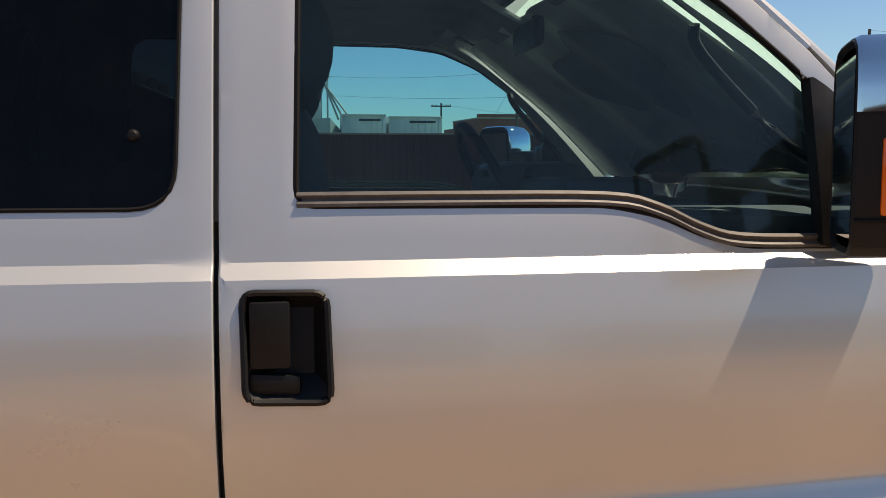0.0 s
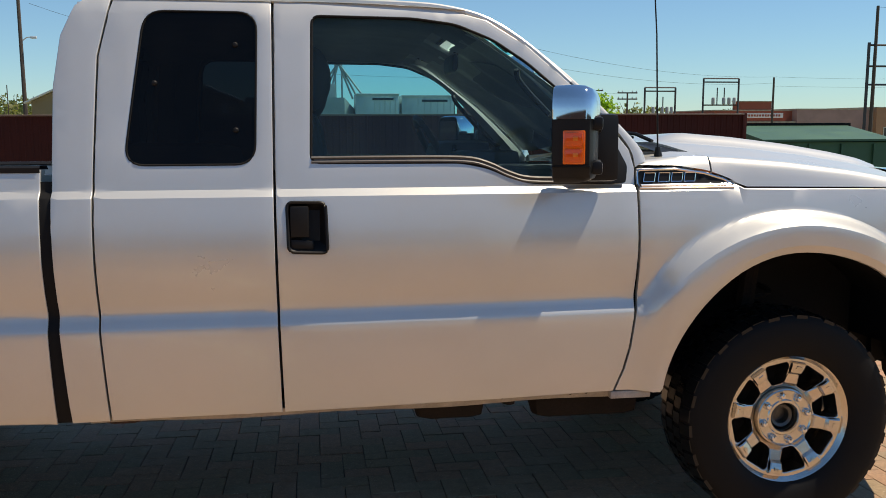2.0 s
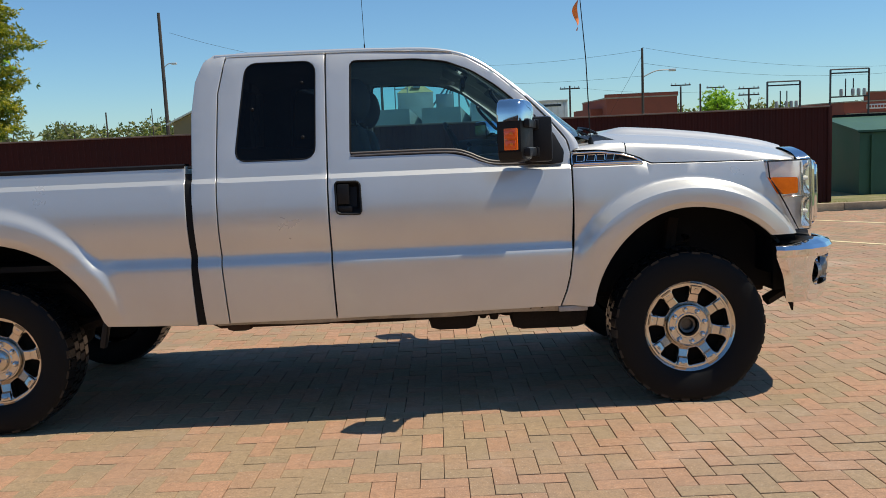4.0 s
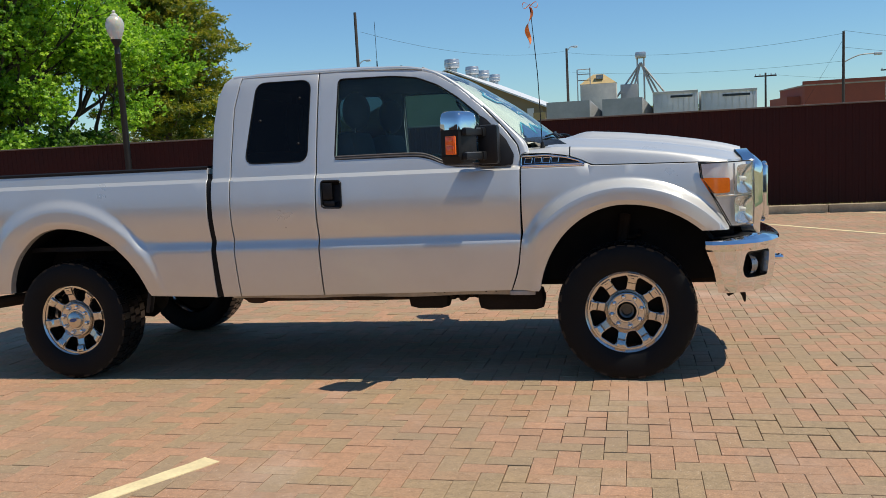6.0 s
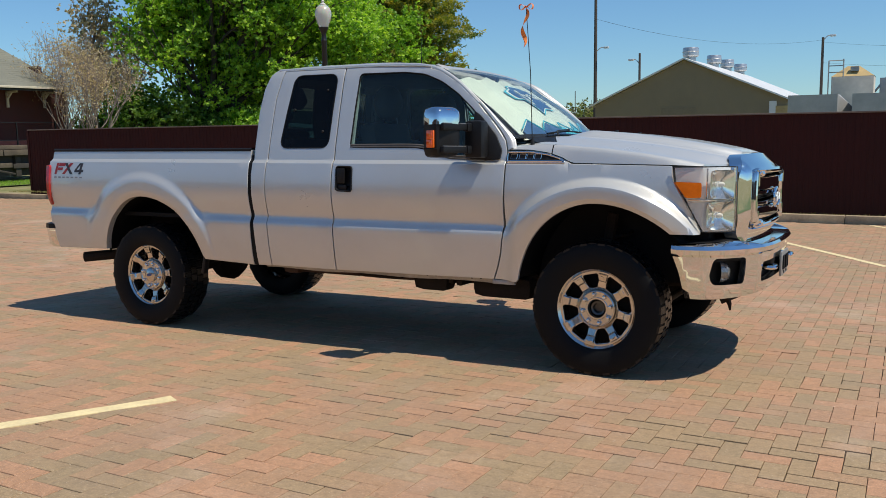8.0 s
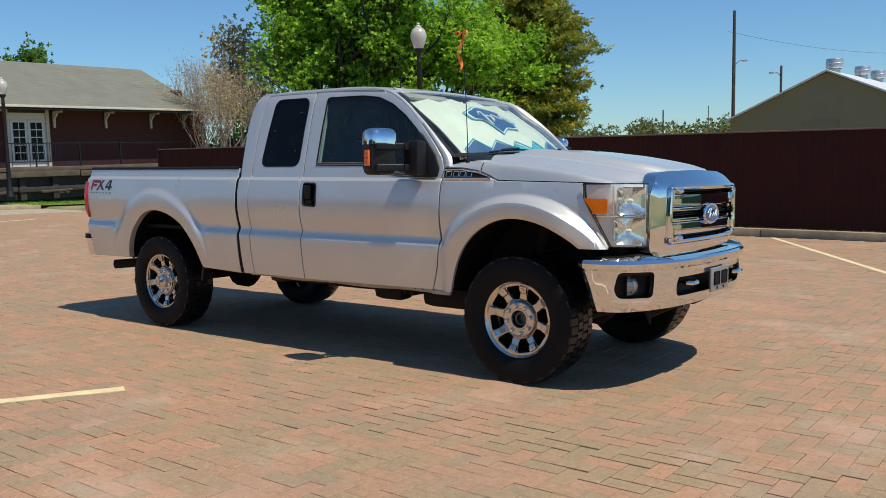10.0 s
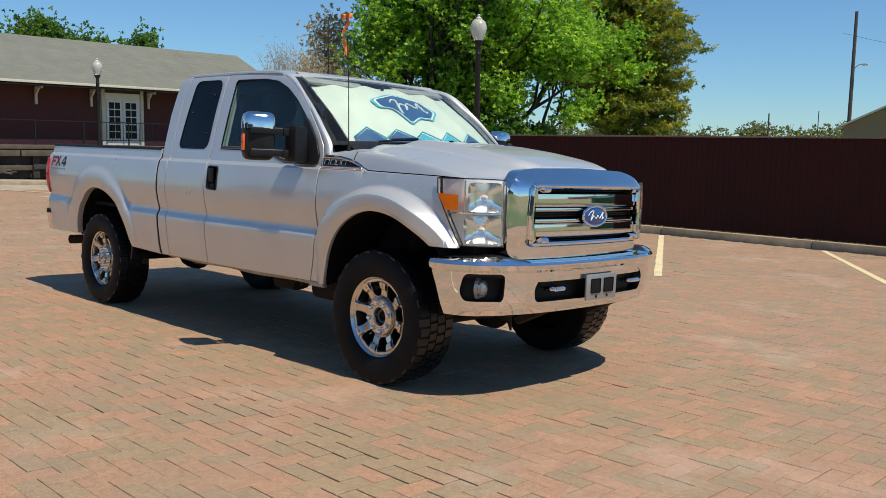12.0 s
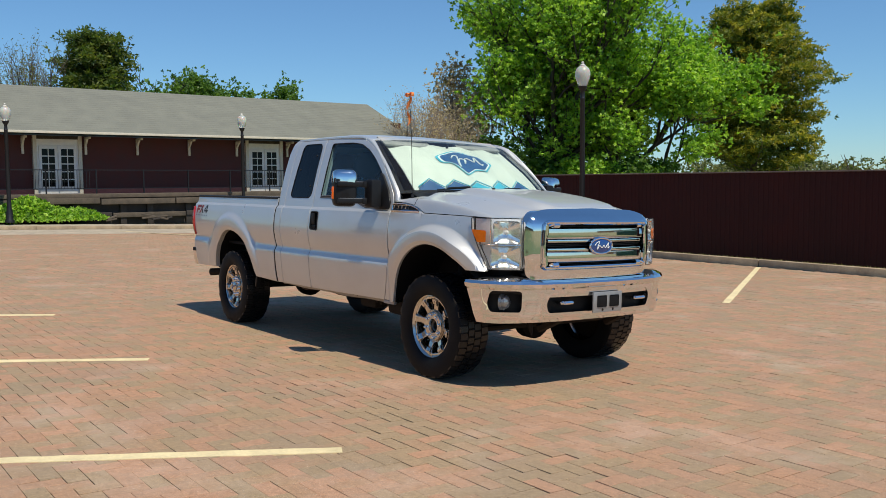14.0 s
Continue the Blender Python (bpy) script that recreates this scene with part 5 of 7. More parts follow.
# tow mirrors
AMBER_CELL = plain("amber_cell", (0.95, 0.105, 0.004), 0.15, 0, 0.15, 60, 200, 0, 0.5)
BULB_GLINT = plain("bulb_glint", (1.0, 0.24, 0.02), 0.2)
ARM_HIGHLIGHT = plain("arm_highlight_grey", (0.20, 0.20, 0.20), 0.35, 0.3)
for s in (1, -1):
    y0 = -1.155 * s
    outline = []
    for k in range(40):
        a = 2 * math.pi * k / 40
        c_, s_ = math.cos(a), math.sin(a)
        q = (abs(c_) ** 6 + abs(s_) ** 6) ** (-1 / 6)
        outline.append((0.098 * q * c_, 0.149 * q * s_))
    # shell: deep and rounded towards the front, open at the back round the glass
    shell = grid([[(0.910 + dx, y0 + u * sc, 1.437 + v * sc_z) for u, v in outline + outline[:1]] for dx, sc, sc_z in ((-0.052, 0.90, 0.93), (-0.060, 0.96, 0.97), (-0.056, 1.0, 1.0), (0.0, 1.0, 1.0), (0.034, 0.97, 0.975), (0.054, 0.88, 0.91), (0.062, 0.70, 0.80), (0.064, 0.01, 0.01))])
    head = link_mesh("side_mirror", *shell, BLACK, truck, "black tow mirror with chrome cap on two arms")
    top = [(u, v) for u, v in outline if v > 0.046]
    top = sorted(top, key=lambda p: -math.atan2(p[1] - 0.046, p[0]))
    cap = grid([[(0.910 + dx, y0 + u * sc, 1.437 + 0.046 + (v - 0.046) * sc_z) for u, v in [(-0.098, 0.046)] + top + [(0.098, 0.046)]] for dx, sc, sc_z in ((-0.058, 1.00, 0.99), (-0.050, 1.035, 1.03), (0.0, 1.035, 1.03), (0.034, 1.005, 1.0), (0.056, 0.92, 0.90), (0.067, 0.74, 0.70), (0.071, 0.40, 0.40), (0.071, 0.02, 0.02))])
    link_mesh("chrome_cap", *cap, CHROME, head, "chrome mirror cap", 50)
    mk = part("marker_lamp", box_bm(0.068, 0.016, 0.104, (0.918, -1.249 * s, 1.398), 0.006), AMBER, head, "amber marker lamp")
    for z in (1.373, 1.422):
        part("lamp_cell", box_bm(0.054, 0.008, 0.040, (0.918, -1.2575 * s, z), 0.004), AMBER_CELL, mk)
        # Lighter orange chip paints a glint onto the cell.
        part("bulb_glint_chip", box_bm(0.016, 0.006, 0.014, (0.924, -1.2600 * s, z + 0.002), 0.003), BULB_GLINT, mk)
    part("mirror_glass", box_bm(0.004, 0.160, 0.245, (0.853, y0, 1.437), 0.0), CHROME, head)
    part("housing_seam", box_bm(0.116, 0.204, 0.005, (0.910, y0, 1.340), 0.002), SEAM, head)
    head.matrix_local = pose(0.910, y0, 0) @ pose(0, 0, 0, 0, 0, -25 * s) @ pose(-0.910, -y0, 0)
    sail = rounded([(0.972, 1.278), (1.168, 1.276), (1.176, 1.335), (1.130, 1.425), (1.012, 1.552), (0.975, 1.575)], 0.012, 3)
    q = skin(sail, [], [1.34, 1.40, 1.46, 1.52], 0.05, lambda x, z: (x, -(half_width(x, z) + 0.016 + 0.014 * smoothstep(0, 0.05, edge_distance(sail, x, z))), z), lambda u, v: (0, 0.03, 0))
    mbase = link_mesh("mirror_base", *(q if s > 0 else flipped(q)), BLACK, truck, "black mirror base with two arms")
    part("hinge_block", box_bm(0.118, 0.100, 0.225, (1.045, -0.968 * s, 1.398), 0.022), BLACK, mbase)
    for z in (1.470, 1.335):
        way = Vector((0.070, 0.265 * s, 0))
        turn = Matrix.Rotation(math.atan2(way.y, way.x), 4, "Z")
        arm = part("mirror_arm", box_bm(0.290, 0.034, 0.040, (0.988, -1.105 * s, z), 0.009, turn), BLACK, mbase)
        part("arm_sleeve", box_bm(0.085, 0.046, 0.050, (1.018, -1.005 * s, z), 0.010, turn), BLACK, mbase)
        # Grey strip that paints the sun's highlight along the arm's top.
        part("arm_highlight", box_bm(0.270, 0.012, 0.006, (0.992, -1.107 * s, z + 0.0205), 0.002, turn), ARM_HIGHLIGHT, arm)

# antennas
mast = link_mesh("radio_antenna", *merged(tube([(1.335, -0.777, 1.355), (1.332, -0.777, 1.40)], 0.018, 10, 0.009), tube([(1.332, -0.777, 1.39), (1.318, -0.782, 1.80), (1.288, -0.789, 2.19)], 0.0032, 6, 0.0022)), BLACK, truck, "black whip antenna with an orange ribbon")
rib = []
for k in range(25):
    t = k / 24
    rib.append((1.288 - 0.02 * t + 0.012 * math.sin(9 * t), -0.789 + 0.012 * math.cos(8 * t), 2.180 - 0.235 * t, 0.008 + 0.006 * math.sin(math.pi * t), 5 * t))
rows = [[(x + w * math.cos(a), y + w * math.sin(a), z), (x - w * math.cos(a), y - w * math.sin(a), z + 0.006)] for x, y, z, w, a in rib]
loops = []
for sx in (1, -1):
    lp = [[(1.288 + sx * 0.045 * math.sin(math.pi * k / 10) * 1.0, -0.789 + dy, 2.187 + 0.020 * math.sin(2 * math.pi * k / 10) + 0.012 * k / 10) for dy in (-0.012, 0.012)] for k in range(11)]
    loops.append(grid(lp))
link_mesh("ribbon", *merged(grid(rows), *loops), ORANGE, mast, "orange plastic ribbon tied to the mast")
link_mesh("roof_antenna", *merged(tube([(0.12, 0.0, 1.94), (0.12, 0, 2.03)], 0.006, 8, 0.004), tube([(0.12, 0, 2.03), (0.115, 0, 2.30)], 0.0018, 5)), BLACK, truck, "thin roof antenna")

# cabin
def seat(y):
    st = new("seat")
    st.parent = truck
    tagged(st, "grey cloth bucket seat with headrest")
    part("cushion", box_bm(0.52, 0.52, 0.16, (0.46, y, 0.98), 0.05), CABIN, st)
    part("backrest", box_bm(0.15, 0.50, 0.60, (0.10, y, 1.23), 0.06, pose(0, 0, 0, 0, -10, 0)), CABIN, st)
    hr = bmesh.new()
    bmesh.ops.create_uvsphere(hr, u_segments=20, v_segments=12, radius=1)
    bmesh.ops.scale(hr, vec=(0.085, 0.145, 0.125), verts=hr.verts)
    bmesh.ops.translate(hr, vec=(0.085, y, 1.665), verts=hr.verts)
    part("headrest", hr, CABIN, st)
    link_mesh("headrest_post", *tube([(0.085, y - 0.06, 1.48), (0.085, y - 0.06, 1.60)], 0.007, 6), CHROME, st)


seat(-0.42)
seat(0.42)
part("rear_bench", box_bm(0.35, 1.40, 0.75, (-0.42, 0, 1.05), 0.05), CABIN, truck)
dash = part("dashboard", box_bm(0.42, 1.56, 0.34, (0.92, 0, 1.17), 0.07), DASH, truck, "dark grey dashboard")
part("instrument_hood", box_bm(0.26, 0.44, 0.13, (0.79, 0.40, 1.375), 0.05), DASH, dash)
part("dash_pod", box_bm(0.24, 0.50, 0.10, (0.83, -0.02, 1.345), 0.04), DASH, dash)
part("console", box_bm(0.5, 0.30, 0.35, (0.55, 0, 0.95), 0.04), DASH, dash)
part("centre_stack", box_bm(0.03, 0.30, 0.26, (0.705, 0, 1.20), 0.01), plain("silver_stack", (0.20, 0.20, 0.20), 0.4, 0.3), dash)
wheel_ring = [(0, 0.19 * math.cos(2 * math.pi * k / 32), 0.19 * math.sin(2 * math.pi * k / 32)) for k in range(33)]
sw = link_mesh("steering_wheel", *shifted(tube(wheel_ring, 0.016, 8), m=pose(0.68, 0.40, 1.38, 0, -28, 0)), DASH, truck)
part("steering_hub", box_bm(0.06, 0.16, 0.12, (0.70, 0.40, 1.38), 0.025, pose(0, 0, 0, 0, -28, 0)), DASH, sw)
link_mesh("steering_spoke", *shifted(tube([(0, -0.18, 0), (0, 0.18, 0)], 0.014, 6), m=pose(0.69, 0.40, 1.38, 0, -28, 0)), DASH, sw)
rear_mirror = part("interior_mirror", box_bm(0.03, 0.25, 0.075, (0.70, 0.02, 1.765), 0.02), BLACK, truck, "black interior mirror on a short stalk")
link_mesh("mirror_stalk", *tube([(0.71, 0.02, 1.79), (0.74, 0.02, 1.85)], 0.012, 6), BLACK, rear_mirror)
for s in (1, -1):
    inner = [p + Vector((-0.085, 0.055, -0.03)) for p in dl]
    q = grid([inner, [a.lerp(b, 0.5) + Vector((-0.05, 0.075, -0.035)) for a, b in zip(dl, el)], [p + Vector((-0.035, 0.045, -0.03)) for p in el]])
    link_mesh("pillar_cover", *(q if s > 0 else flipped(q)), PILLAR, truck, "light grey windscreen pillar cover")
    grab = [inner[8] + Vector((0, 0.03, 0)), inner[10] + Vector((-0.035, 0.055, 0.0)), inner[16] + Vector((-0.035, 0.055, 0.0)), inner[18] + Vector((0, 0.03, 0))]
    q = tube(fine_line(grab, 5), 0.011, 7)
    link_mesh("grab_handle", *(q if s > 0 else flipped(q)), BLACK, truck)
    visor = box_bm(0.16, 0.50, 0.022, (0.66, -s * 0.40, 1.855), 0.009, pose(0, 0, 0, 0, 28, 0))
    part("sun_visor", visor, HEADLINER, truck)
link_mesh("gear_lever", *tube([(0.80, 0.30, 1.30), (0.74, 0.16, 1.40), (0.73, 0.12, 1.41)], 0.012, 7), BLACK, truck)
for y in (0.18, -0.02, -0.55):
    v, f = revolve([(0.0, 0.0), (0.040, 0.0), (0.046, -0.012), (0.050, 0.0)], "x", 20)
    link_mesh("air_vent", *shifted((v, f), 0.706, y, 1.27), BLACK, dash)
for s in (1, -1):
    q = skin([(0.0, 0.60), (1.15, 0.60), (1.15, 1.28), (0.85, 1.29), (0.70, 1.335), (0.60, 1.352), (0.0, 1.355)], [], ROWS, 0.2, lambda x, z: (x, -(half_width(x, z) - 0.060), z), lambda u, v: (0, 0.02, 0))
    link_mesh("door_card", *(q if s > 0 else flipped(q)), DASH, truck)
    q = skin([(-0.60, 0.60), (0.0, 0.60), (0.0, 1.35), (-0.60, 1.35)], [], ROWS, 0.2, lambda x, z: (x, -(half_width(x, z) - 0.060), z), lambda u, v: (0, 0.02, 0))
    link_mesh("door_card", *(q if s > 0 else flipped(q)), DASH, truck)
    q = skin([(-0.70, 1.33), (0.085, 1.33), (0.085, 1.89), (-0.64, 1.89)], [rounded([(-0.51, 1.345), (-0.08, 1.345), (-0.07, 1.86), (-0.45, 1.86)], 0.05, 4)], [1.4, 1.5, 1.6, 1.7, 1.8], 0.15, lambda x, z: (x, -(half_width(x, z) - 0.035), z), lambda u, v: (0, 0.02, 0))
    link_mesh("pillar_trim", *(q if s > 0 else flipped(q)), HEADLINER, truck)
back = [(-0.80, 0.55), (0.80, 0.55), (0.93, 0.9), (0.91, 1.34), (0.76, 1.88), (-0.76, 1.88), (-0.91, 1.34), (-0.93, 0.9)]
back_hole = rounded([(-0.66, 1.42), (0.66, 1.42), (0.60, 1.80), (-0.60, 1.80)], 0.06, 4)
link_mesh("cab_back", *skin(back, [back_hole], [0.9, 1.2, 1.5, 1.7], 0.2, lambda y, z: (-0.702 + 0.05 * smoothstep(1.6, 1.9, z), y, z), lambda u, v: (0.03, 0, 0)), PAINT, truck)
link_mesh("rear_window", *skin(back_hole, [], [1.5, 1.6, 1.7], 0.2, lambda y, z: (-0.702 + 0.05 * smoothstep(1.6, 1.9, z), y, z), lambda u, v: (0.004, 0, 0)), TINT, truck)

# folded sunshade behind the windscreen: a thing of its own
shade = thing("sunshade", "cream folding windscreen sunshade with blue print inside the truck", "sunshade", LOT @ pose(0, -0.03, 0))


def fold(u):
    return 0.022 * abs(((u * 5.0) % 2) - 1)


def shade_point(u, v, lift=0.0):
    return screen_point(u, v, 0.034 + fold(u) - lift)


sheet = grid([[shade_point(-0.80 - 0.04 * j / 14 + (1.73 + 0.02 * j / 14) * i / 60, 0.045 + 0.805 * j / 14 + 0.03 * abs(((-0.83 + 1.77 * i / 60) * 5 % 2) - 1) * j / 14) for i in range(61)] for j in range(15)])
link_mesh("panel", *sheet, SHADE, shade)
FOIL = plain("dull_silver_backing", (0.56, 0.58, 0.56), 0.5, 0.2, 0.25, 9, 160, 0.4)
link_mesh("backing", *shifted(sheet, -0.006, 0, -0.005), FOIL, shade, "dull silver quilted backing sheet")


def printed(outline, mt, nm, lift=0.011):
    link_mesh(nm, *skin(outline, [], [0.1 + 0.05 * k for k in range(16)], 0.03, lambda u, v: shade_point(u, v, lift), lambda u, v: (-0.001, 0, -0.001), 0.03), mt, shade)


FOIL_DARK = plain("dark_shine_through", (0.20, 0.23, 0.25), 0.6, 0, 0.3, 12)
badge_line = [(-0.22, 0.60), (-0.21, 0.49), (-0.05, 0.46), (0.03, 0.31), (0.20, 0.38), (0.33, 0.35), (0.56, 0.50), (0.48, 0.63), (0.30, 0.63), (0.24, 0.68), (0.12, 0.73), (0.0, 0.68), (-0.10, 0.63)]
for size, mt, nm, lift in ((1.0, TEAL, "print_border", 0.009), (0.93, PALE, "print_outline", 0.011), (0.87, BLUE, "print_badge", 0.013)):
    printed(rounded([(0.07 + (u - 0.17) * size, 0.52 + (v - 0.52) * size) for u, v in badge_line], 0.03, 4), mt, nm, lift)
# Dark shapes painted on the back: the print's silhouette against the light.
for line in (rounded([(0.07 + (u - 0.17) * 1.05, 0.52 + (v - 0.52) * 1.05) for u, v in badge_line], 0.03, 4), [(-0.75, 0.06), (0.72, 0.06), (0.72, 0.12), (0.58, 0.20), (0.43, 0.12), (0.28, 0.21), (0.13, 0.12), (-0.02, 0.21), (-0.17, 0.12), (-0.32, 0.21), (-0.47, 0.12), (-0.62, 0.21), (-0.75, 0.14)]):
    printed(line, FOIL_DARK, "backing_mark", -0.014)
script = [(0.95 * u + 0.03, v + 0.02 + 0.25 * u) for u, v in ((-0.16, 0.58), (-0.08, 0.62), (-0.02, 0.60), (-0.09, 0.50), (-0.12, 0.43), (-0.05, 0.53), (0.0, 0.55), (0.04, 0.50), (0.0, 0.46), (0.06, 0.53), (0.10, 0.50), (0.14, 0.44), (0.19, 0.50), (0.20, 0.38), (0.25, 0.38))]
link_mesh("print_script", *tube(fine_line([shade_point(u, v, 0.016) for u, v in script], 4), 0.007, 5), PALE, shade)
for k in range(5):
    u0 = -0.62 + 0.30 * k
    printed([(u0 - 0.14, 0.06), (u0 + 0.14, 0.06), (u0 + 0.14, 0.11), (u0, 0.22), (u0 - 0.14, 0.13)], TEAL if k in (2, 3) else BLUE, "print_chevron")
    link_mesh("print_stripe", *tube([shade_point(u0 - 0.14, 0.145, 0.014), shade_point(u0, 0.235, 0.014), shade_point(u0 + 0.14, 0.125, 0.014)], 0.005, 5), TEAL, shade)


# ---------- the lot and the ground ----------
def ground_z(x, y):
    z = lot_z(x, min(max(y, -14), 15.5))
    return z - 0.07 if y < 12.2 else z + 0.06 * smoothstep(12.2, 12.5, y) - 0.07 * smoothstep(12.3, 12.2, y)


gx = [-3000, -900, -300, -120, -70, -45, -36] + [-32 + 2 * k for k in range(31)] + [34, 45, 70, 120, 300, 900, 3000]
gy = [-3000, -900, -200, -60, -30, -20] + [-14 + 2 * k for k in range(13)] + [12.19, 12.25, 12.5, 13.5, 15.5, 20, 30, 60, 120, 300, 900, 3000]
gv, gf = grid([[(x, y, ground_z(x, y)) for x in gx] for y in gy])
tagged(link_mesh("ground", gv, gf, GROUND), "dry patchy grass and dirt ground", "ground", kind="structure")

BW = 0.1


def dip(x):
    """The lot bends down towards the depot."""
    s_ = min(max((-12 - x) / 14, 0), 1)
    return -0.12 * s_ * s_ * (3 - 2 * s_)


base = [[(x, y, dip(x) + swell(x, y) - 0.012) for x in [-27.6 + 1.5 * k for k in range(28)]] for y in (-24, -9.0, -2.5, -2.25, -2.0, -1.75, -1.5, 0, 2, 2.75, 3.5, 4.25, 5, 12.15)]
pavement = tagged(link_mesh("pavement", *grid(base), SAND), "sand bed under the brick paving", "pavement", kind="structure")
pavement.matrix_world = LOT


def herringbone(x0, x1, y0, y1):
    """Bricks as (x, y, length in x, length in y) in a right-angled herringbone."""
    for j in range(int(y0 / BW), int(y1 / BW)):
        for i in range(int(x0 / BW), int(x1 / BW)):
            p = (i - j) % 4
            if p == 0:
                yield i * BW, j * BW, 2 * BW, BW
            elif p == 3:
                yield i * BW, j * BW, BW, 2 * BW


rng = random.Random(11)
NEAR = (1.4, 4.0, -4.6, -2.25)
bv, bf, near = [], [], []
for x, y, lx, ly in herringbone(-27.4, 13.2, -13.0, 12.1):
    if NEAR[0] <= x < NEAR[1] and NEAR[2] <= y < NEAR[3] and len(near) < 300:
        near.append((x, y, lx, ly))
        continue
    g = 0.0008 + (0.0028 * rng.random() if rng.random() < 0.25 else 0.0005)
    h = rng.gauss(0, 0.0009)
    tx, ty = rng.gauss(0, 0.004), rng.gauss(0, 0.004)
    s = min(max((-12 - x) / 14, 0), 1)
    h += swell(x, y) - 0.12 * s * s * (3 - 2 * s)
    o = len(bv)
    a, b, c, d = x + g, x + lx - g, y + g, y + ly - g
    e = 0.0018
    for px, py, pz in ((a, c, -0.02), (b, c, -0.02), (b, d, -0.02), (a, d, -0.02), (a, c, -e), (b, c, -e), (b, d, -e), (a, d, -e), (a + e, c + e, 0), (b - e, c + e, 0), (b - e, d - e, 0), (a + e, d - e, 0)):
        bv.append((px, py, pz + h + (tx * (px - x) + ty * (py - y)) * 0.5))
    if abs(x) < 9 and y < 7:
        bf += [(o + i, o + (i + 1) % 4, o + 4 + (i + 1) % 4, o + 4 + i) for i in range(4)]
    bf += [(o + 4 + i, o + 4 + (i + 1) % 4, o + 8 + (i + 1) % 4, o + 8 + i) for i in range(4)]
    bf.append((o + 8, o + 9, o + 10, o + 11))
fme = bpy.data.meshes.new("brick_field")
fme.from_pydata(bv, [], bf)
fme.materials.append(BRICK_FIELD)
field = tagged(new("brick_field", fme), "salmon and grey clay pavers laid in herringbone", kind="stuff")
field.parent = pavement
tagged(link_mesh("brick_apron", *grid([[(x, y, dip(x) - 0.004) for x in [-27.6 + 1.5 * k for k in range(28)]] for y in (-24, -13.0)]), BRICK_FIELD, pavement), "clay paving behind", kind="stuff")

# painted bay lines


def bay_line(x0, y0, x1, y1, w=0.10, over=0.0035):
    d = Vector((x1 - x0, y1 - y0, 0))
    n = Vector((-d.y, d.x, 0)).normalized()
    r = random.Random(int(x0 * 100 + y0 * 7))
    k = max(int(d.length / 0.1), 4)
    rows_ = []
    for i in range(k + 1):
        c = Vector((x0, y0, 0)) + d * (i / k)
        s = min(max((-12 - c.x) / 14, 0), 1)
        lift = over - 0.12 * s * s * (3 - 2 * s)
        a, b = w / 2 + r.uniform(-0.006, 0.006), w / 2 + r.uniform(-0.006, 0.006)
        rows_.append([tuple(c + n * a + Vector((0, 0, lift - 0.006))), tuple(c + n * a + Vector((0, 0, lift))), tuple(c - n * b + Vector((0, 0, lift))), tuple(c - n * b + Vector((0, 0, lift - 0.006)))])
    ob = link_mesh("bay_line", *grid(rows_), YELLOW)
    ob.matrix_world = LOT
    return tagged(ob, "worn pale yellow painted parking line on brick", "parking line", "bay lines", "structure")


for x in (-9.2, -6.12, -3.14, -0.06, 3.05, 6.15):
    bay_line(x, -2.45, x - 0.455 * 5.2, -2.45 - 0.89 * 5.2)
for x in (-9.9, -6.65, -3.4, -0.12, 3.2, 6.5, 9.8):
    bay_line(x, 5.5, x - 0.5 * 7.4, 5.5 + 0.866 * 7.4)
bay_line(-26.0, 5.2, -21.4, 6.5, over=0.018)
bay_line(-20.0, 7.6, -19.2, 5.3)


# kerbs
KERB = plain("stained_kerb_concrete", (0.36, 0.275, 0.175), 0.95, 0, 0.42, 3.0, 30, 0.6, 0, 0.006)


def kerb(x0, y0, x1, y1, w, h, label, m=LOT, seg=3.0):
    d = Vector((x1 - x0, y1 - y0, 0))
    n = max(int(d.length / seg), 1)
    ob = thing("kerb", label, "kerb", kind="structure")
    for i in range(n):
        c = Vector((x0, y0, 0)) + d * ((i + 0.5) / n)
        s = min(max((-12 - c.x) / 14, 0), 1)
        p = part("kerb_stone", box_bm(d.length / n - 0.008, w, h + 0.1, (0, 0, 0), 0.02), KERB, ob)
        p.matrix_world = m @ Matrix.Translation((c.x, c.y, h / 2 - 0.05 - 0.12 * s * s * (3 - 2 * s))) @ Matrix.Rotation(math.atan2(d.y, d.x), 4, "Z")
    return ob


kerb(-23.0, 12.28, 15.0, 12.28, 0.20, 0.15, "weathered concrete kerb before the fence")

# grass verge at the fence's foot
vr = random.Random(3)
vv, vf = [], []
for k in range(9000):
    x, y = vr.uniform(-22, 14), vr.uniform(12.42, 13.0)
    h, a = vr.uniform(0.015, 0.05), vr.uniform(0, 6.28)
    dx, dy = 0.010 * math.cos(a), 0.010 * math.sin(a)
    o = len(vv)
    lx, ly = vr.uniform(-0.03, 0.03), vr.uniform(-0.03, 0.03)
    vv += [(x - dx, y - dy, 0.10), (x + dx, y + dy, 0.10), (x + lx, y + ly, 0.10 + h)]
    vf.append((o, o + 1, o + 2))
GRASS = leaf_material("verge_grass", (0.12, 0.13, 0.035), (0.24, 0.22, 0.08), (0.40, 0.33, 0.18))
gme = bpy.data.meshes.new("grass")
gme.from_pydata(vv, [], vf)
gme.materials.append(GRASS)
verge = tagged(new("verge_grass", gme), "short yellow-green grass along the fence", "grass", kind="stuff")
verge.matrix_world = LOT

# the maroon sheet-metal fence: its top runs level, its foot follows the slope
FY = 13.05


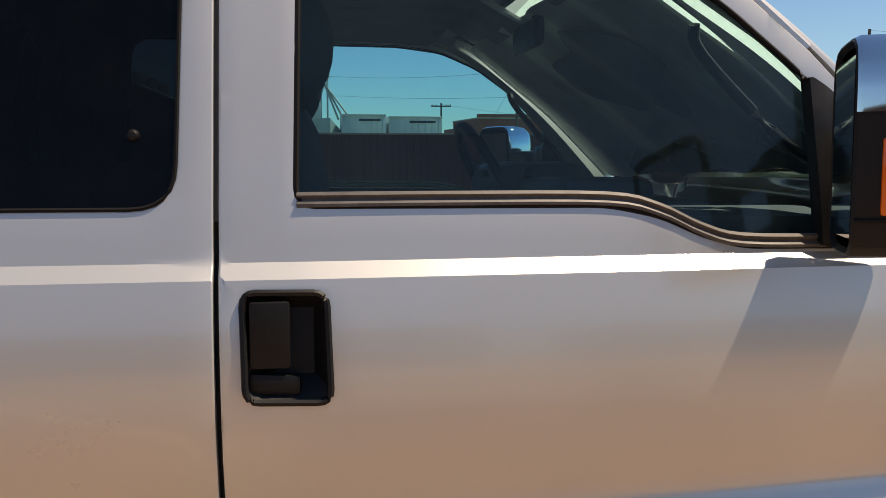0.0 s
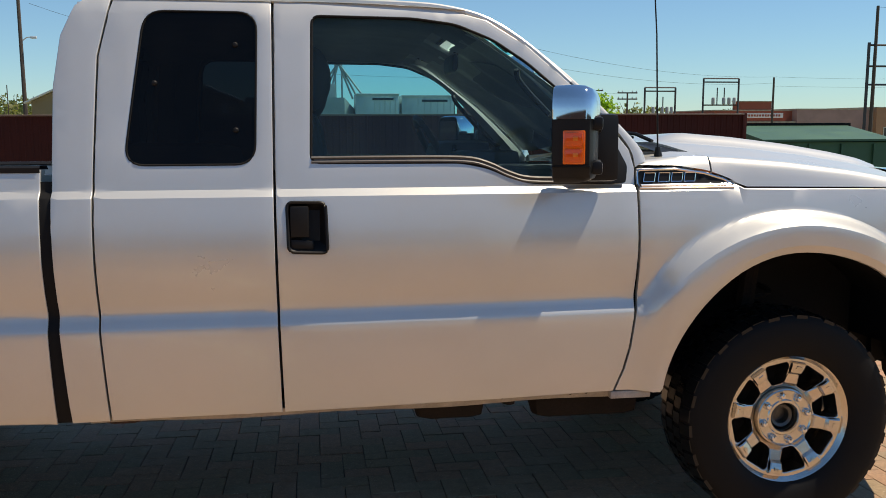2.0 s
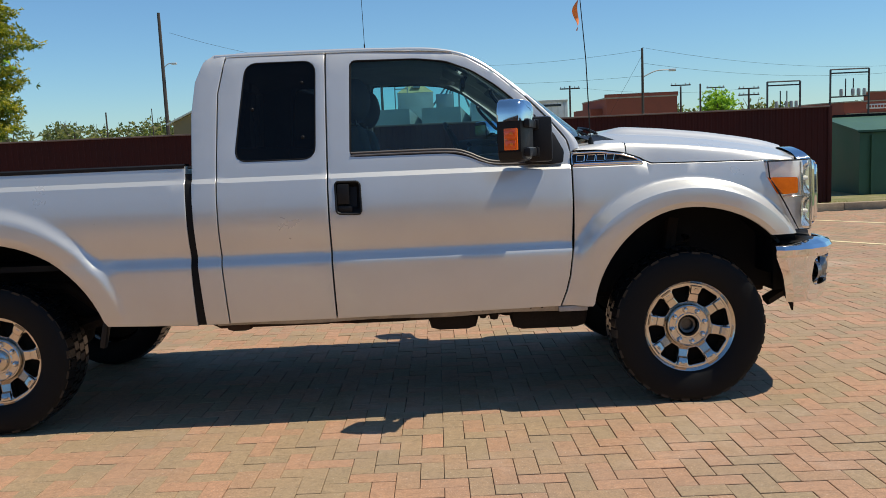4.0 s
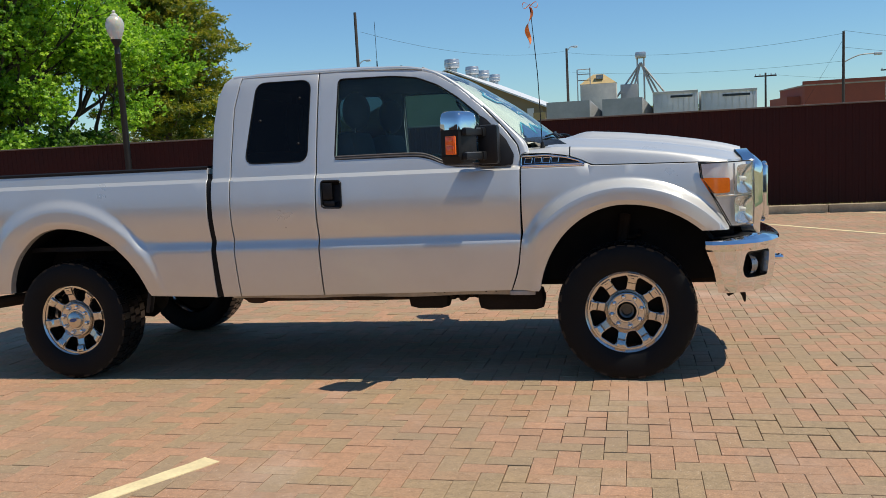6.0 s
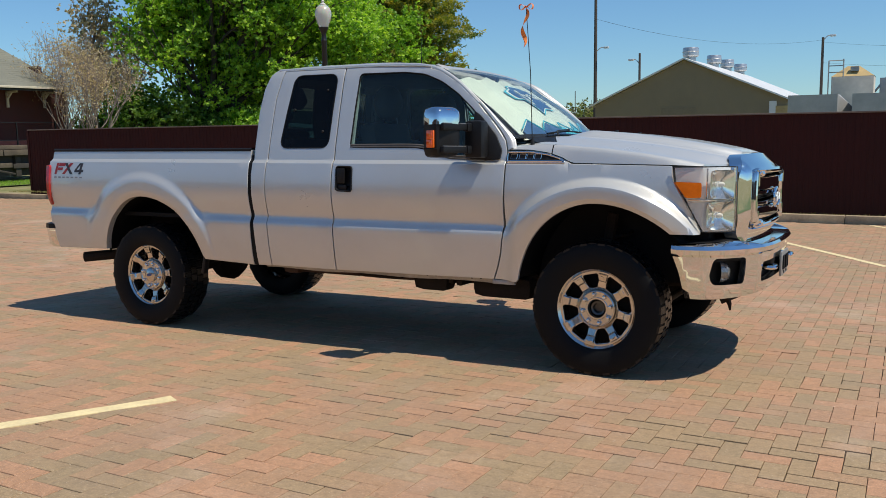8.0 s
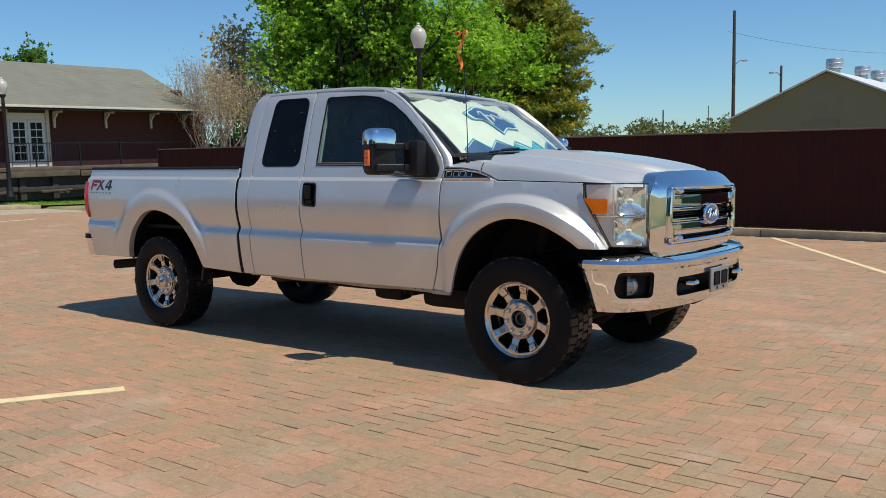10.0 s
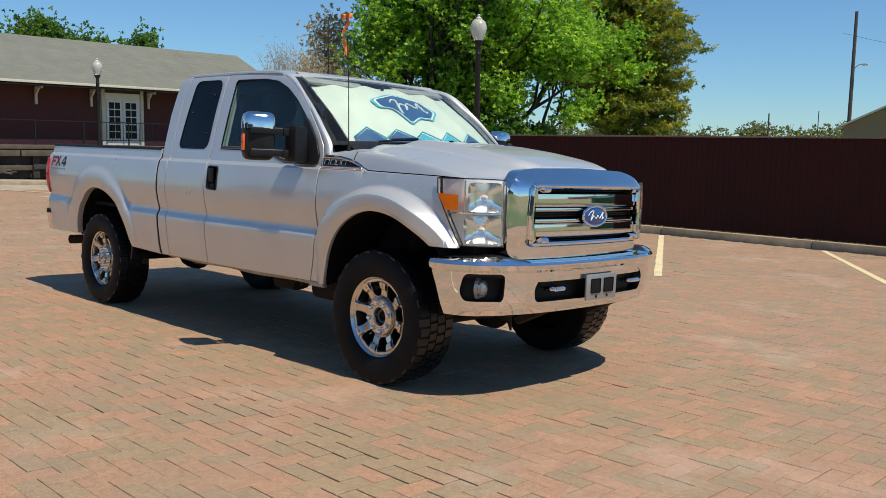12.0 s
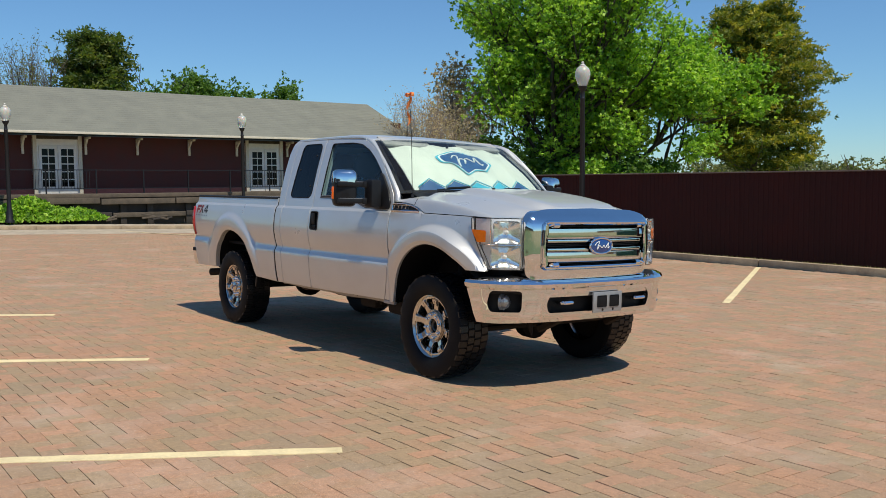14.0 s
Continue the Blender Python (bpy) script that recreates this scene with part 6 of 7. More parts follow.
def fence_panel(x0, x1):
    prof, x = [], x0
    while x < x1 - 0.01:
        for dx, dy in ((0.0, 0), (0.085, 0), (0.092, -0.009), (0.118, -0.009), (0.125, 0)):
            if x + dx <= x1:
                prof.append((x + dx, dy))
        x += 0.125
    prof.append((x1, 0))
    return prof


fence = thing("wall_fence", "dark maroon ribbed sheet-metal fence with a tan cap", "fence", kind="structure")
xs = [-21.6 + 1.5 * k for k in range(20)] + [8.72]
for a, b in zip(xs, xs[1:]):
    prof = fence_panel(a, b + 0.02)
    foot = lambda x: lot_z(x, FY) + 0.07
    dy0 = 0.004 * (xs.index(a) % 2)
    prof = [(x, dy + dy0) for x, dy in prof]
    rows_ = [[(x, FY + dy, foot(x) + 0.01 * vr.random()) for x, dy in prof], [(x, FY + dy, 1.675) for x, dy in prof], [(x, FY + dy + 0.03, 1.675) for x, dy in prof], [(x, FY + dy + 0.03, foot(x)) for x, dy in prof]]
    link_mesh("fence_panel", *grid(rows_), FENCE, fence, "", 20)
    part("cap_strip", box_bm(b - a, 0.09, 0.032, ((a + b) / 2, FY + 0.005, 1.690), 0.006), FENCE_CAP, fence)
side_panels = [(FY, FY + 2.0), (FY + 2.0, FY + 4.0)]
for x in (-21.62, 8.74):
    part("fence_post", box_bm(0.09, 0.09, 2.1, (x, FY + 0.02, 0.66), 0.008), FENCE, fence)
for a, b in side_panels:
    part("fence_panel", box_bm(0.04, b - a - 0.01, 2.0, (8.70, (a + b) / 2 + 0.1, 0.66), 0.006), FENCE, fence)


# lantern street lamps
IRON = plain("black_cast_iron", (0.012, 0.012, 0.013), 0.45, 0.2, 0.3, 12)


def globe_material():
    m, nt, b, _ = nodes_of("ribbed_globe")
    b.inputs["Base Color"].default_value = (0.80, 0.78, 0.68, 1)
    b.inputs["Roughness"].default_value = 0.25
    b.inputs["Transmission Weight"].default_value = 0.45
    b.inputs["Subsurface Weight"].default_value = 0.2
    w = nt.nodes.new("ShaderNodeTexNoise")
    w.inputs["Scale"].default_value = 30
    bumped(nt, b, w.outputs["Fac"], 0.2, 0.01)
    return m


GLOBE = globe_material()


def street_lamp(x, y, z, height=4.62, k=1.0):
    lamp = thing("street_lamp", "black iron lamp post with a pale acorn globe", "street lamp", pose(x, y, z), "lamp posts")
    h = height
    link_mesh("post", *revolve([(0.0, 0.0), (0.17, 0.0), (0.17, 0.08), (0.13, 0.14), (0.12, 0.40), (0.085, 0.50), (0.075, 0.9), (0.065, h - 1.0), (0.075, h - 0.98), (0.06, h - 0.94), (0.055, h - 0.80), (0.09, h - 0.74), (0.115, h - 0.70), (0.12, h - 0.655), (0.0, h - 0.655)], "z", 20), IRON, lamp)
    link_mesh("globe", *revolve([(0.11, h - 0.655), (0.135, h - 0.60), (0.185, h - 0.46), (0.205, h - 0.36), (0.20, h - 0.28), (0.165, h - 0.19), (0.11, h - 0.14), (0.075, h - 0.125)], "z", 28), GLOBE, lamp, "pale translucent acorn globe")
    link_mesh("finial", *revolve([(0.08, h - 0.135), (0.085, h - 0.11), (0.05, h - 0.08), (0.03, h - 0.06), (0.045, h - 0.035), (0.02, h - 0.005), (0.0, h)], "z", 20), plain("pale_finial", (0.55, 0.54, 0.48), 0.4), lamp)
    return lamp


street_lamp(-9.60, 12.50, lot_z(-9.6, 12.5), 4.66 + 0.40)
street_lamp(-29.0, 2.10, 0.10, 4.44)
street_lamp(-29.0, 11.50, 0.02, 4.55)


# ---------- the depot, its dock, and what stands before it ----------
DEPOT_WALL = plain("dark_red_brick_wall", (0.080, 0.024, 0.020), 0.85, 0, 0.3, 2.5, 60, 0.4)
SHINGLE = plain("grey_green_shingles", (0.180, 0.182, 0.145), 0.9, 0, 0.18, 1.2, 14, 0.6, 0, 0.02)
CREAM = plain("cream_trim_paint", (0.60, 0.55, 0.43), 0.6, 0, 0.15, 6)
WHITE = plain("white_door_paint", (0.74, 0.72, 0.66), 0.5, 0, 0.1, 6)
PANE = glass_material("dark_pane", (0.03, 0.034, 0.036), 1.25)
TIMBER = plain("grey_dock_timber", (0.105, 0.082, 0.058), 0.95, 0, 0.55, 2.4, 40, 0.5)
# Darker timber: shade under the dock deck is put into its colour.
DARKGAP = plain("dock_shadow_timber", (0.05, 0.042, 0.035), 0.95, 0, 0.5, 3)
DX = -32.5
depot = thing("depot_building", "long red-brown brick depot with a grey-green shingle roof", "building", pose(0, 0, -0.08))
part("wall", box_bm(9.0, 34.0, 2.9, (DX - 4.5, 6.5, 2.55)), DEPOT_WALL, depot)
roof_rows_d = [[(DX + 1.35, y, 3.74), (DX - 3.9, y, 6.06), (DX - 10.3, y, 3.74)] for y in (-12.5, 22.6)]
rv, rf = grid(roof_rows_d)
rv2, rf2 = grid([[(x, y, z - 0.16) for x, y, z in r] for r in roof_rows_d])
link_mesh("roof", *merged((rv, rf), (rv2, rf2)), SHINGLE, depot, "", 20)
# courses of shingle on the slope that faces the lot
cv, cf = [], []
for k in range(22):
    t0, t1 = k / 22, (k + 1) / 22 + 0.012
    pa = Vector((DX + 1.37, 0, 3.75)).lerp(Vector((DX - 3.9, 0, 6.07)), t0)
    pb = Vector((DX + 1.37, 0, 3.75)).lerp(Vector((DX - 3.9, 0, 6.07)), min(t1, 1))
    o = len(cv)
    cv += [(pa.x, -12.5, pa.z + 0.014), (pa.x, 22.6, pa.z + 0.014), (pb.x, 22.6, pb.z + 0.008), (pb.x, -12.5, pb.z + 0.008), (pa.x, -12.5, pa.z), (pa.x, 22.6, pa.z)]
    cf += [(o, o + 1, o + 2, o + 3), (o, o + 1, o + 5, o + 4)]
tagged(link_mesh("shingle_rest", cv, cf, SHINGLE, depot, "", 20), "", kind="stuff")
part("fascia", box_bm(0.05, 35.1, 0.10, (DX + 1.38, 5.05, 3.72), 0.01), CREAM, depot)
part("gable", box_bm(8.6, 0.2, 1.2, (DX - 4.5, 22.3, 4.2)), DEPOT_WALL, depot)
part("base_course", box_bm(0.10, 34.0, 0.20, (DX + 0.02, 6.5, 1.30)), plain("pale_red_base", (0.30, 0.10, 0.08), 0.9, 0, 0.3, 4), depot)


def french_door(y):
    d = new("french_door")
    d.parent = depot
    d.location = (DX, y, 1.2)
    tagged(d, "white french doors with small dark panes")
    part("door_frame", box_bm(0.16, 1.95, 2.30, (0.02, 0, 1.16)), WHITE, d)
    part("transom_vent", box_bm(0.10, 1.9, 0.20, (0.08, 0, 2.40)), DARKGAP, d)
    for k in range(6):
        part("vent_slat", box_bm(0.03, 1.85, 0.014, (0.14, 0, 2.32 + 0.03 * k)), TIMBER, d)
    for s in (-1, 1):
        leaf = part("door_leaf", box_bm(0.06, 0.72, 2.02, (0.11, s * 0.38, 1.02), 0.01), WHITE, d)
        for i in range(2):
            for j in range(5):
                part("pane", box_bm(0.02, 0.23, 0.28, (0.142, s * 0.38 + (i - 0.5) * 0.27, 0.45 + 0.325 * j)), PANE, leaf)
    for s in (-1, 1):
        part("door_jamb", box_bm(0.12, 0.15, 2.5, (0.12, s * 0.90, 1.25), 0.01), CREAM, d)


french_door(4.70)
french_door(14.15)
for y in (-6.5, -4.1, -1.7, 0.7, 3.35, 5.85, 8.05, 10.42, 12.75, 15.4, 17.9, 20.3, 22.2):
    bm = box_bm(0.10, 0.10, 0.74, (DX + 0.08, y, 3.24), 0.01)
    box_bm(0.70, 0.10, 0.09, (DX + 0.40, y, 3.56), 0.01, bm=bm)
    box_bm(0.46, 0.08, 0.08, (DX + 0.24, y, 3.40), 0.01, pose(0, 0, 0, 0, -42, 0), bm=bm)
    part("eave_bracket", bm, CREAM, depot)
# railing on the dock
rail = thing("dock_railing", "thin black iron railing along the dock", "railing", pose(0, 0, -0.08))
for k in range(13):
    part("rail_post", box_bm(0.05, 0.05, 1.05, (DX + 0.95, -2.0 + 2.0 * k, 1.70)), IRON, rail)
for z in (2.20, 1.42):
    part("rail_bar", box_bm(0.04, 24.2, 0.035, (DX + 0.95, 10.0, z)), IRON, rail)
for y0 in (3.6, 13.0):
    for k in range(18):
        v, f = tube([(DX + 0.95, y0 + 0.125 * k, 1.40), (DX + 0.95, y0 + 0.125 * k, 2.2)], 0.011, 4)
        link_mesh("baluster", v, f, IRON, rail)
dock = thing("loading_dock", "old concrete and timber loading dock", "dock", pose(0, 0, -0.08))
part("deck", box_bm(2.6, 38.0, 0.16, (DX + 0.75, 6.0, 1.12), 0.02), TIMBER, dock)
# The dark colour here paints the shade beneath the deck.
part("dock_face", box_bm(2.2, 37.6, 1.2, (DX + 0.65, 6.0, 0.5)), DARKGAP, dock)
dr = random.Random(6)
for k in range(12):
    part("edge_timber", box_bm(0.22, 3.1, 0.24, (DX + 2.02, -11.5 + 3.15 * k, 0.90 + dr.uniform(-0.03, 0.03)), 0.02), TIMBER, dock)
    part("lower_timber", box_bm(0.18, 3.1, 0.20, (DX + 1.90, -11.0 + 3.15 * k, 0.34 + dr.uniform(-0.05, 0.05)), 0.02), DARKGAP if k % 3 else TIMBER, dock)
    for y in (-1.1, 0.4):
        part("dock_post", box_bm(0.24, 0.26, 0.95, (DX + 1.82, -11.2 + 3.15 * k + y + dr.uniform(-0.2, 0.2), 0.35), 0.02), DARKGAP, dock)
    for _ in range(5):
        a = dr.uniform(0.25, 0.7)
        part("fallen_board", box_bm(0.10, a * 1.6, 0.07, (DX + 2.15 + dr.uniform(0, 0.5), -11.5 + 3.15 * k + dr.uniform(-1.4, 1.4), 0.12 + dr.uniform(0.0, 0.12)), 0.01, pose(0, 0, 0, dr.uniform(-14, 14), dr.uniform(-10, 10), dr.uniform(-35, 35))), TIMBER if dr.random() < 0.6 else DARKGAP, dock)
kerb(-27.8, -22, -27.8, 12.0, 0.22, 0.14, "pale concrete kerb at the lot's edge")
walk_slab = thing("pavement_strip", "pale concrete footway by the kerb", "footway", kind="structure")
for k in range(17):
    part("slab", box_bm(1.5, 1.97, 0.12, (-28.75, -21 + 2 * k, lot_z(-28.75, -21 + 2 * k) + 0.075), 0, LOT), CONCRETE, walk_slab)
    part("gutter_slab", box_bm(3.6, 1.985, 0.06, (-25.85, -21 + 2 * k, lot_z(-25.85, -21 + 2 * k) - 0.020), 0, LOT), CONCRETE, walk_slab)


# ---------- plants ----------
BARK = plain("grey_brown_bark", (0.11, 0.085, 0.065), 0.95, 0, 0.4, 4, 40, 0.6, 0, 0.02)
PALE_BARK = plain("pale_grey_bark", (0.26, 0.21, 0.175), 0.95, 0, 0.3, 4, 40, 0.4, 0, 0.02)
DARK_BARK = plain("dark_bark", (0.055, 0.045, 0.036), 0.95, 0, 0.4, 4, 40, 0.6, 0, 0.02)
SPRING = leaf_material("spring_leaves", (0.095, 0.22, 0.022), (0.25, 0.45, 0.045), (0.48, 0.67, 0.09))
DEEP_GREEN = leaf_material("deep_green_leaves", (0.05, 0.125, 0.018), (0.10, 0.20, 0.03), (0.16, 0.28, 0.045))
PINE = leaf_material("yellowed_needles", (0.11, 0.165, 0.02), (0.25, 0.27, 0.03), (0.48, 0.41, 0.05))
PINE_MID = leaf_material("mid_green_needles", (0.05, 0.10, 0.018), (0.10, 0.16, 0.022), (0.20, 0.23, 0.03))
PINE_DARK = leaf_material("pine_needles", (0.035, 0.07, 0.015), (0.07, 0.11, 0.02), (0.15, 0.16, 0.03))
DEAD = leaf_material("dry_brown_twigs", (0.36, 0.27, 0.18), (0.52, 0.41, 0.30), (0.66, 0.55, 0.43))
HAZE = leaf_material("budding_twigs", (0.11, 0.14, 0.05), (0.17, 0.20, 0.07), (0.24, 0.24, 0.12))


def leaf_cards(points, size, r, aspect=1.15, squash=1.0, spray=1):
    """Leaves at the points; with a spray of several, they fan out from one twig end."""
    v, f = [], []
    if spray > 1:
        for p in points:
            o = len(v)
            v.append(p)
            s = size * r.uniform(0.75, 1.3)
            for _ in range(spray):
                a = Vector((r.gauss(0, 1), r.gauss(0, 1), r.gauss(0.1, 0.7))).normalized()
                b = a.orthogonal().normalized()
                b = Matrix.Rotation(r.uniform(0, 6.28), 3, a) @ b
                k = len(v)
                v += [p + a * s * 0.55 + b * s * 0.30 * aspect, p + a * s * 1.1, p + a * s * 0.5 - b * s * 0.30 * aspect]
                f.append((o, k, k + 1, k + 2))
        return v, f
    for p in points:
        a = Vector((r.gauss(0, 1), r.gauss(0, 1), r.gauss(0, 1) * squash)).normalized()
        b = a.orthogonal().normalized()
        b = (Matrix.Rotation(r.uniform(0, 6.28), 3, a) @ b)
        c = a.cross(b)
        s = size * r.uniform(0.6, 1.3)
        o = len(v)
        v += [p - b * s, p - c * s * aspect * 0.5 + b * s * 0.1, p + b * s, p + c * s * aspect * 0.5 + b * s * 0.1]
        f.append((o, o + 1, o + 2, o + 3))
    return v, f


def grow(r, start, way, length, radius, depth, spread, pieces, tips, up=0.15, kids=(2, 4)):
    pts, p, d = [start], Vector(start), Vector(way).normalized()
    n = 5
    for k in range(n):
        d = (d + Vector((r.gauss(0, 0.14), r.gauss(0, 0.14), r.gauss(0, 0.10) + up * 0.3))).normalized()
        p = p + d * (length / n)
        pts.append(p.copy())
    pieces.append(tube(pts, radius, 6 if depth > 1 else 4, radius * 0.55))
    if depth == 0:
        tips += pts[1:]
        return
    if depth == 1:
        tips += pts[3:]
    for k in range(r.randint(*kids)):
        at = pts[r.randint(2, n)]
        side = Vector((r.gauss(0, 1), r.gauss(0, 1), r.gauss(0, 0.4))).normalized()
        grow(r, at, (d + side * spread + Vector((0, 0, up))).normalized(), length * r.uniform(0.55, 0.8), radius * 0.5, depth - 1, spread, pieces, tips, up, kids)
    grow(r, pts[-1], d, length * 0.7, radius * 0.55, depth - 1, spread, pieces, tips, up, kids)


def tree(name, label, at, seed, trunks, length, radius, depth, spread, leaf, count, size, scatter, bark=BARK, up=0.15, category="tree", kids=(2, 4), lean=0.5):
    r = random.Random(seed)
    t = thing(name, label, category, pose(*at))
    pieces, tips = [], []
    for k in range(trunks):
        a = 6.28 * k / trunks + r.uniform(-0.4, 0.4)
        w = Vector((math.cos(a) * lean, math.sin(a) * lean, 1)) if trunks > 1 else Vector((r.gauss(0, 0.05), r.gauss(0, 0.05), 1))
        grow(r, Vector((math.cos(a), math.sin(a), 0)) * radius * (0.8 if trunks > 1 else 0), w, length * r.uniform(0.85, 1.15), radius, depth, spread, pieces, tips, up, kids)
    link_mesh("trunk", *merged(*pieces), bark, t, "", 60)
    if count:
        pts = []
        clumped = depth > 3
        if clumped:
            r.shuffle(tips)
        for _ in range(count):
            b = tips[int(len(tips) * r.random() ** 1.25)] if clumped else r.choice(tips)
            pts.append(b + Vector((r.gauss(0, scatter), r.gauss(0, scatter), r.gauss(0, scatter * 0.8))))
        v, f = leaf_cards(pts, size, r, spray=7 if size > 0.1 else 3)
        me = bpy.data.meshes.new("crown")
        me.from_pydata([tuple(p) for p in v], [], f)
        me.materials.append(leaf)
        c = new("crown", me)
        c.parent = t
    return t


# big spring-green tree behind the fence, and its neighbours
tree("leafy_tree", "large spreading tree in fresh spring-green leaf", (-33.9, 35.1, -0.5), 21, 5, 6.2, 0.34, 4, 0.75, SPRING, 21000, 0.175, 0.45, DARK_BARK, 0.14, lean=0.55)
tree("leafy_tree", "spring-green tree with many small leaves", (-29.8, 37.8, -0.5), 22, 3, 4.4, 0.22, 4, 0.7, SPRING, 11500, 0.17, 0.42, DARK_BARK, 0.14, lean=0.4)
tree("leafy_tree", "darker green tree with dense leaves", (-37.0, 42.0, -0.5), 23, 3, 4.0, 0.22, 3, 0.7, DEEP_GREEN, 4500, 0.24, 0.7, DARK_BARK, 0.1, lean=0.4)
for k, (x, y, sd) in enumerate(((-40.0, 32.5, 31), (-36.5, 32.5, 32), (-32.5, 32.5, 33), (-29.5, 33.5, 34), (-27.0, 35.5, 35))):
    tree("undergrowth_bush", "dense green bush under the trees", (x, y, -0.5), sd, 6, 1.5, 0.05, 2, 0.8, SPRING if k % 2 else DEEP_GREEN, 2300, 0.20, 0.50, DARK_BARK, 0.1, "bush", lean=0.7)


def conifer(label, at, seed, height, reach, leaf, tip, count, size, bark=BARK, low=0.22, boughs=34):
    r = random.Random(seed)
    t = thing("pine_tree", label, "tree", pose(*at))
    pieces, clumps = [tube([(0, 0, 0), (0.1, 0.05, height * 0.5), (0.0, 0.1, height)], 0.28, 8, 0.05)], []
    for k in range(boughs):
        h = height * (low + (0.97 - low) * k / (boughs - 1))
        a = k * 2.4 + r.uniform(-0.4, 0.4)
        env = reach * (1 - ((h / height - 0.42) / 0.62) ** 2) ** 0.5 if abs((h / height - 0.42) / 0.62) < 1 else 0.4
        L = env * r.uniform(0.6, 1.1)
        pts = [Vector((0.1 * 1, 0.05, h)), Vector((math.cos(a) * L * 0.5, math.sin(a) * L * 0.5, h + 0.10 * L)), Vector((math.cos(a) * L, math.sin(a) * L, h + 0.35 * L))]
        pieces.append(tube(pts, 0.06, 5, 0.02))
        for q in (0.30, 0.45, 0.60, 0.75, 0.90, 1.0):
            for _ in range(2):
                side = Vector((-math.sin(a), math.cos(a), 0)) * r.gauss(0, 0.22 * L * q)
                clumps.append((q, pts[0].lerp(pts[2], q) + side + Vector((0, 0, r.gauss(0.05, 0.12)))))
    link_mesh("trunk", *merged(*pieces), bark, t, "", 60)
    inner, outer = [], []
    for _ in range(count):
        q, c = r.choice(clumps)
        p = c + Vector((r.gauss(0, 0.42), r.gauss(0, 0.42), r.gauss(0, 0.17)))
        # Upper needles towards the bough ends mostly take the tip colour.
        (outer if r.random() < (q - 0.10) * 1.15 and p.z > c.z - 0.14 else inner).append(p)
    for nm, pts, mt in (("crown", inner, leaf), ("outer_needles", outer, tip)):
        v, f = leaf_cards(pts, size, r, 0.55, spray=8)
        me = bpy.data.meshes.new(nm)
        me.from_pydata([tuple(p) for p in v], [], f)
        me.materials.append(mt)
        new(nm, me).parent = t
    return t


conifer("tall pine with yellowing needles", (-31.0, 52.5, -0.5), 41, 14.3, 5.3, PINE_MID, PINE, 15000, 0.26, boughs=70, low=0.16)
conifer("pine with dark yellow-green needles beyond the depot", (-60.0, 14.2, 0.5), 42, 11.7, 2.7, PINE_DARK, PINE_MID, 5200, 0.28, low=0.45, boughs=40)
tree("leafy_tree", "dark green tree behind the depot roof", (-60.0, 23.6, 0.5), 43, 3, 3.7, 0.2, 3, 0.6, DEEP_GREEN, 11000, 0.21, 0.62, DARK_BARK, 0.3, lean=0.3)
tree("leafy_tree", "small green tree behind the depot roof", (-60.0, 28.4, 0.5), 44, 2, 3.4, 0.15, 3, 0.4, DEEP_GREEN, 2600, 0.21, 0.42, DARK_BARK, 0.4, lean=0.15)
tree("leafy_tree", "tree in thin leaf behind the depot roof", (-60.0, 18.0, 0.5), 47, 2, 4.0, 0.16, 3, 0.6, DEEP_GREEN, 300, 0.24, 0.6, DARK_BARK, 0.3, lean=0.2)
tree("bare_tree", "bare grey tree behind the depot roof", (-61.0, 9.3, 0.5), 45, 3, 4.2, 0.16, 4, 0.55, HAZE, 1800, 0.10, 0.4, BARK, 0.3, lean=0.3)
tree("bare_tree", "bare grey tree behind the depot roof", (-62.0, 4.0, 0.5), 46, 3, 4.6, 0.16, 4, 0.55, HAZE, 1500, 0.10, 0.4, BARK, 0.3, lean=0.3)
tree("bare_tree", "multi-stemmed bare shrub by the depot's end", (-30.6, 22.6, -0.3), 48, 9, 2.5, 0.06, 4, 0.5, DEAD, 4500, 0.06, 0.34, PALE_BARK, 0.3, lean=0.5, kids=(2, 3))
tree("brown_tree", "tree hung with dead brown foliage", (-38.5, 31.0, -0.3), 49, 3, 3.5, 0.14, 3, 0.4, DEAD, 1800, 0.15, 0.45, PALE_BARK, 0.35, lean=0.2)
tree("undergrowth_bush", "dark evergreen bush by the bare shrub", (-33.5, 29.5, -0.3), 50, 5, 2.0, 0.06, 2, 0.6, DEEP_GREEN, 1100, 0.20, 0.55, DARK_BARK, 0.2, "bush", lean=0.5)
br = random.Random(9)
bpts = []
for _ in range(7500):
    a, q = br.uniform(0, 6.28), br.random() ** 0.5
    y = 2.0 + 4.0 * q * math.cos(a)
    x = -30.0 + 0.8 * q * math.sin(a)
    top = 1.0 * (1 - q ** 2.5) * (0.8 + 0.2 * math.sin(2.6 * y))
    bpts.append(Vector((x, y, 0.12 + br.random() ** 0.5 * top)))
lv, lf = [], []
for _ in range(7000):
    x, y = br.uniform(-31.0, -28.05), br.uniform(11.9, 24.0)
    a, h = br.uniform(0, 6.28), br.uniform(0.04, 0.11)
    z = lot_z(x, min(y, 15.5)) + 0.11
    o = len(lv)
    lv += [(x - 0.014 * math.cos(a), y - 0.014 * math.sin(a), z), (x + 0.014 * math.cos(a), y + 0.014 * math.sin(a), z), (x + br.uniform(-0.04, 0.04), y + br.uniform(-0.04, 0.04), z + h)]
    lf.append((o, o + 1, o + 2))
turf = plain("spring_turf", (0.135, 0.175, 0.045), 0.95, 0, 0.35, 1.2, 40, 0.5)
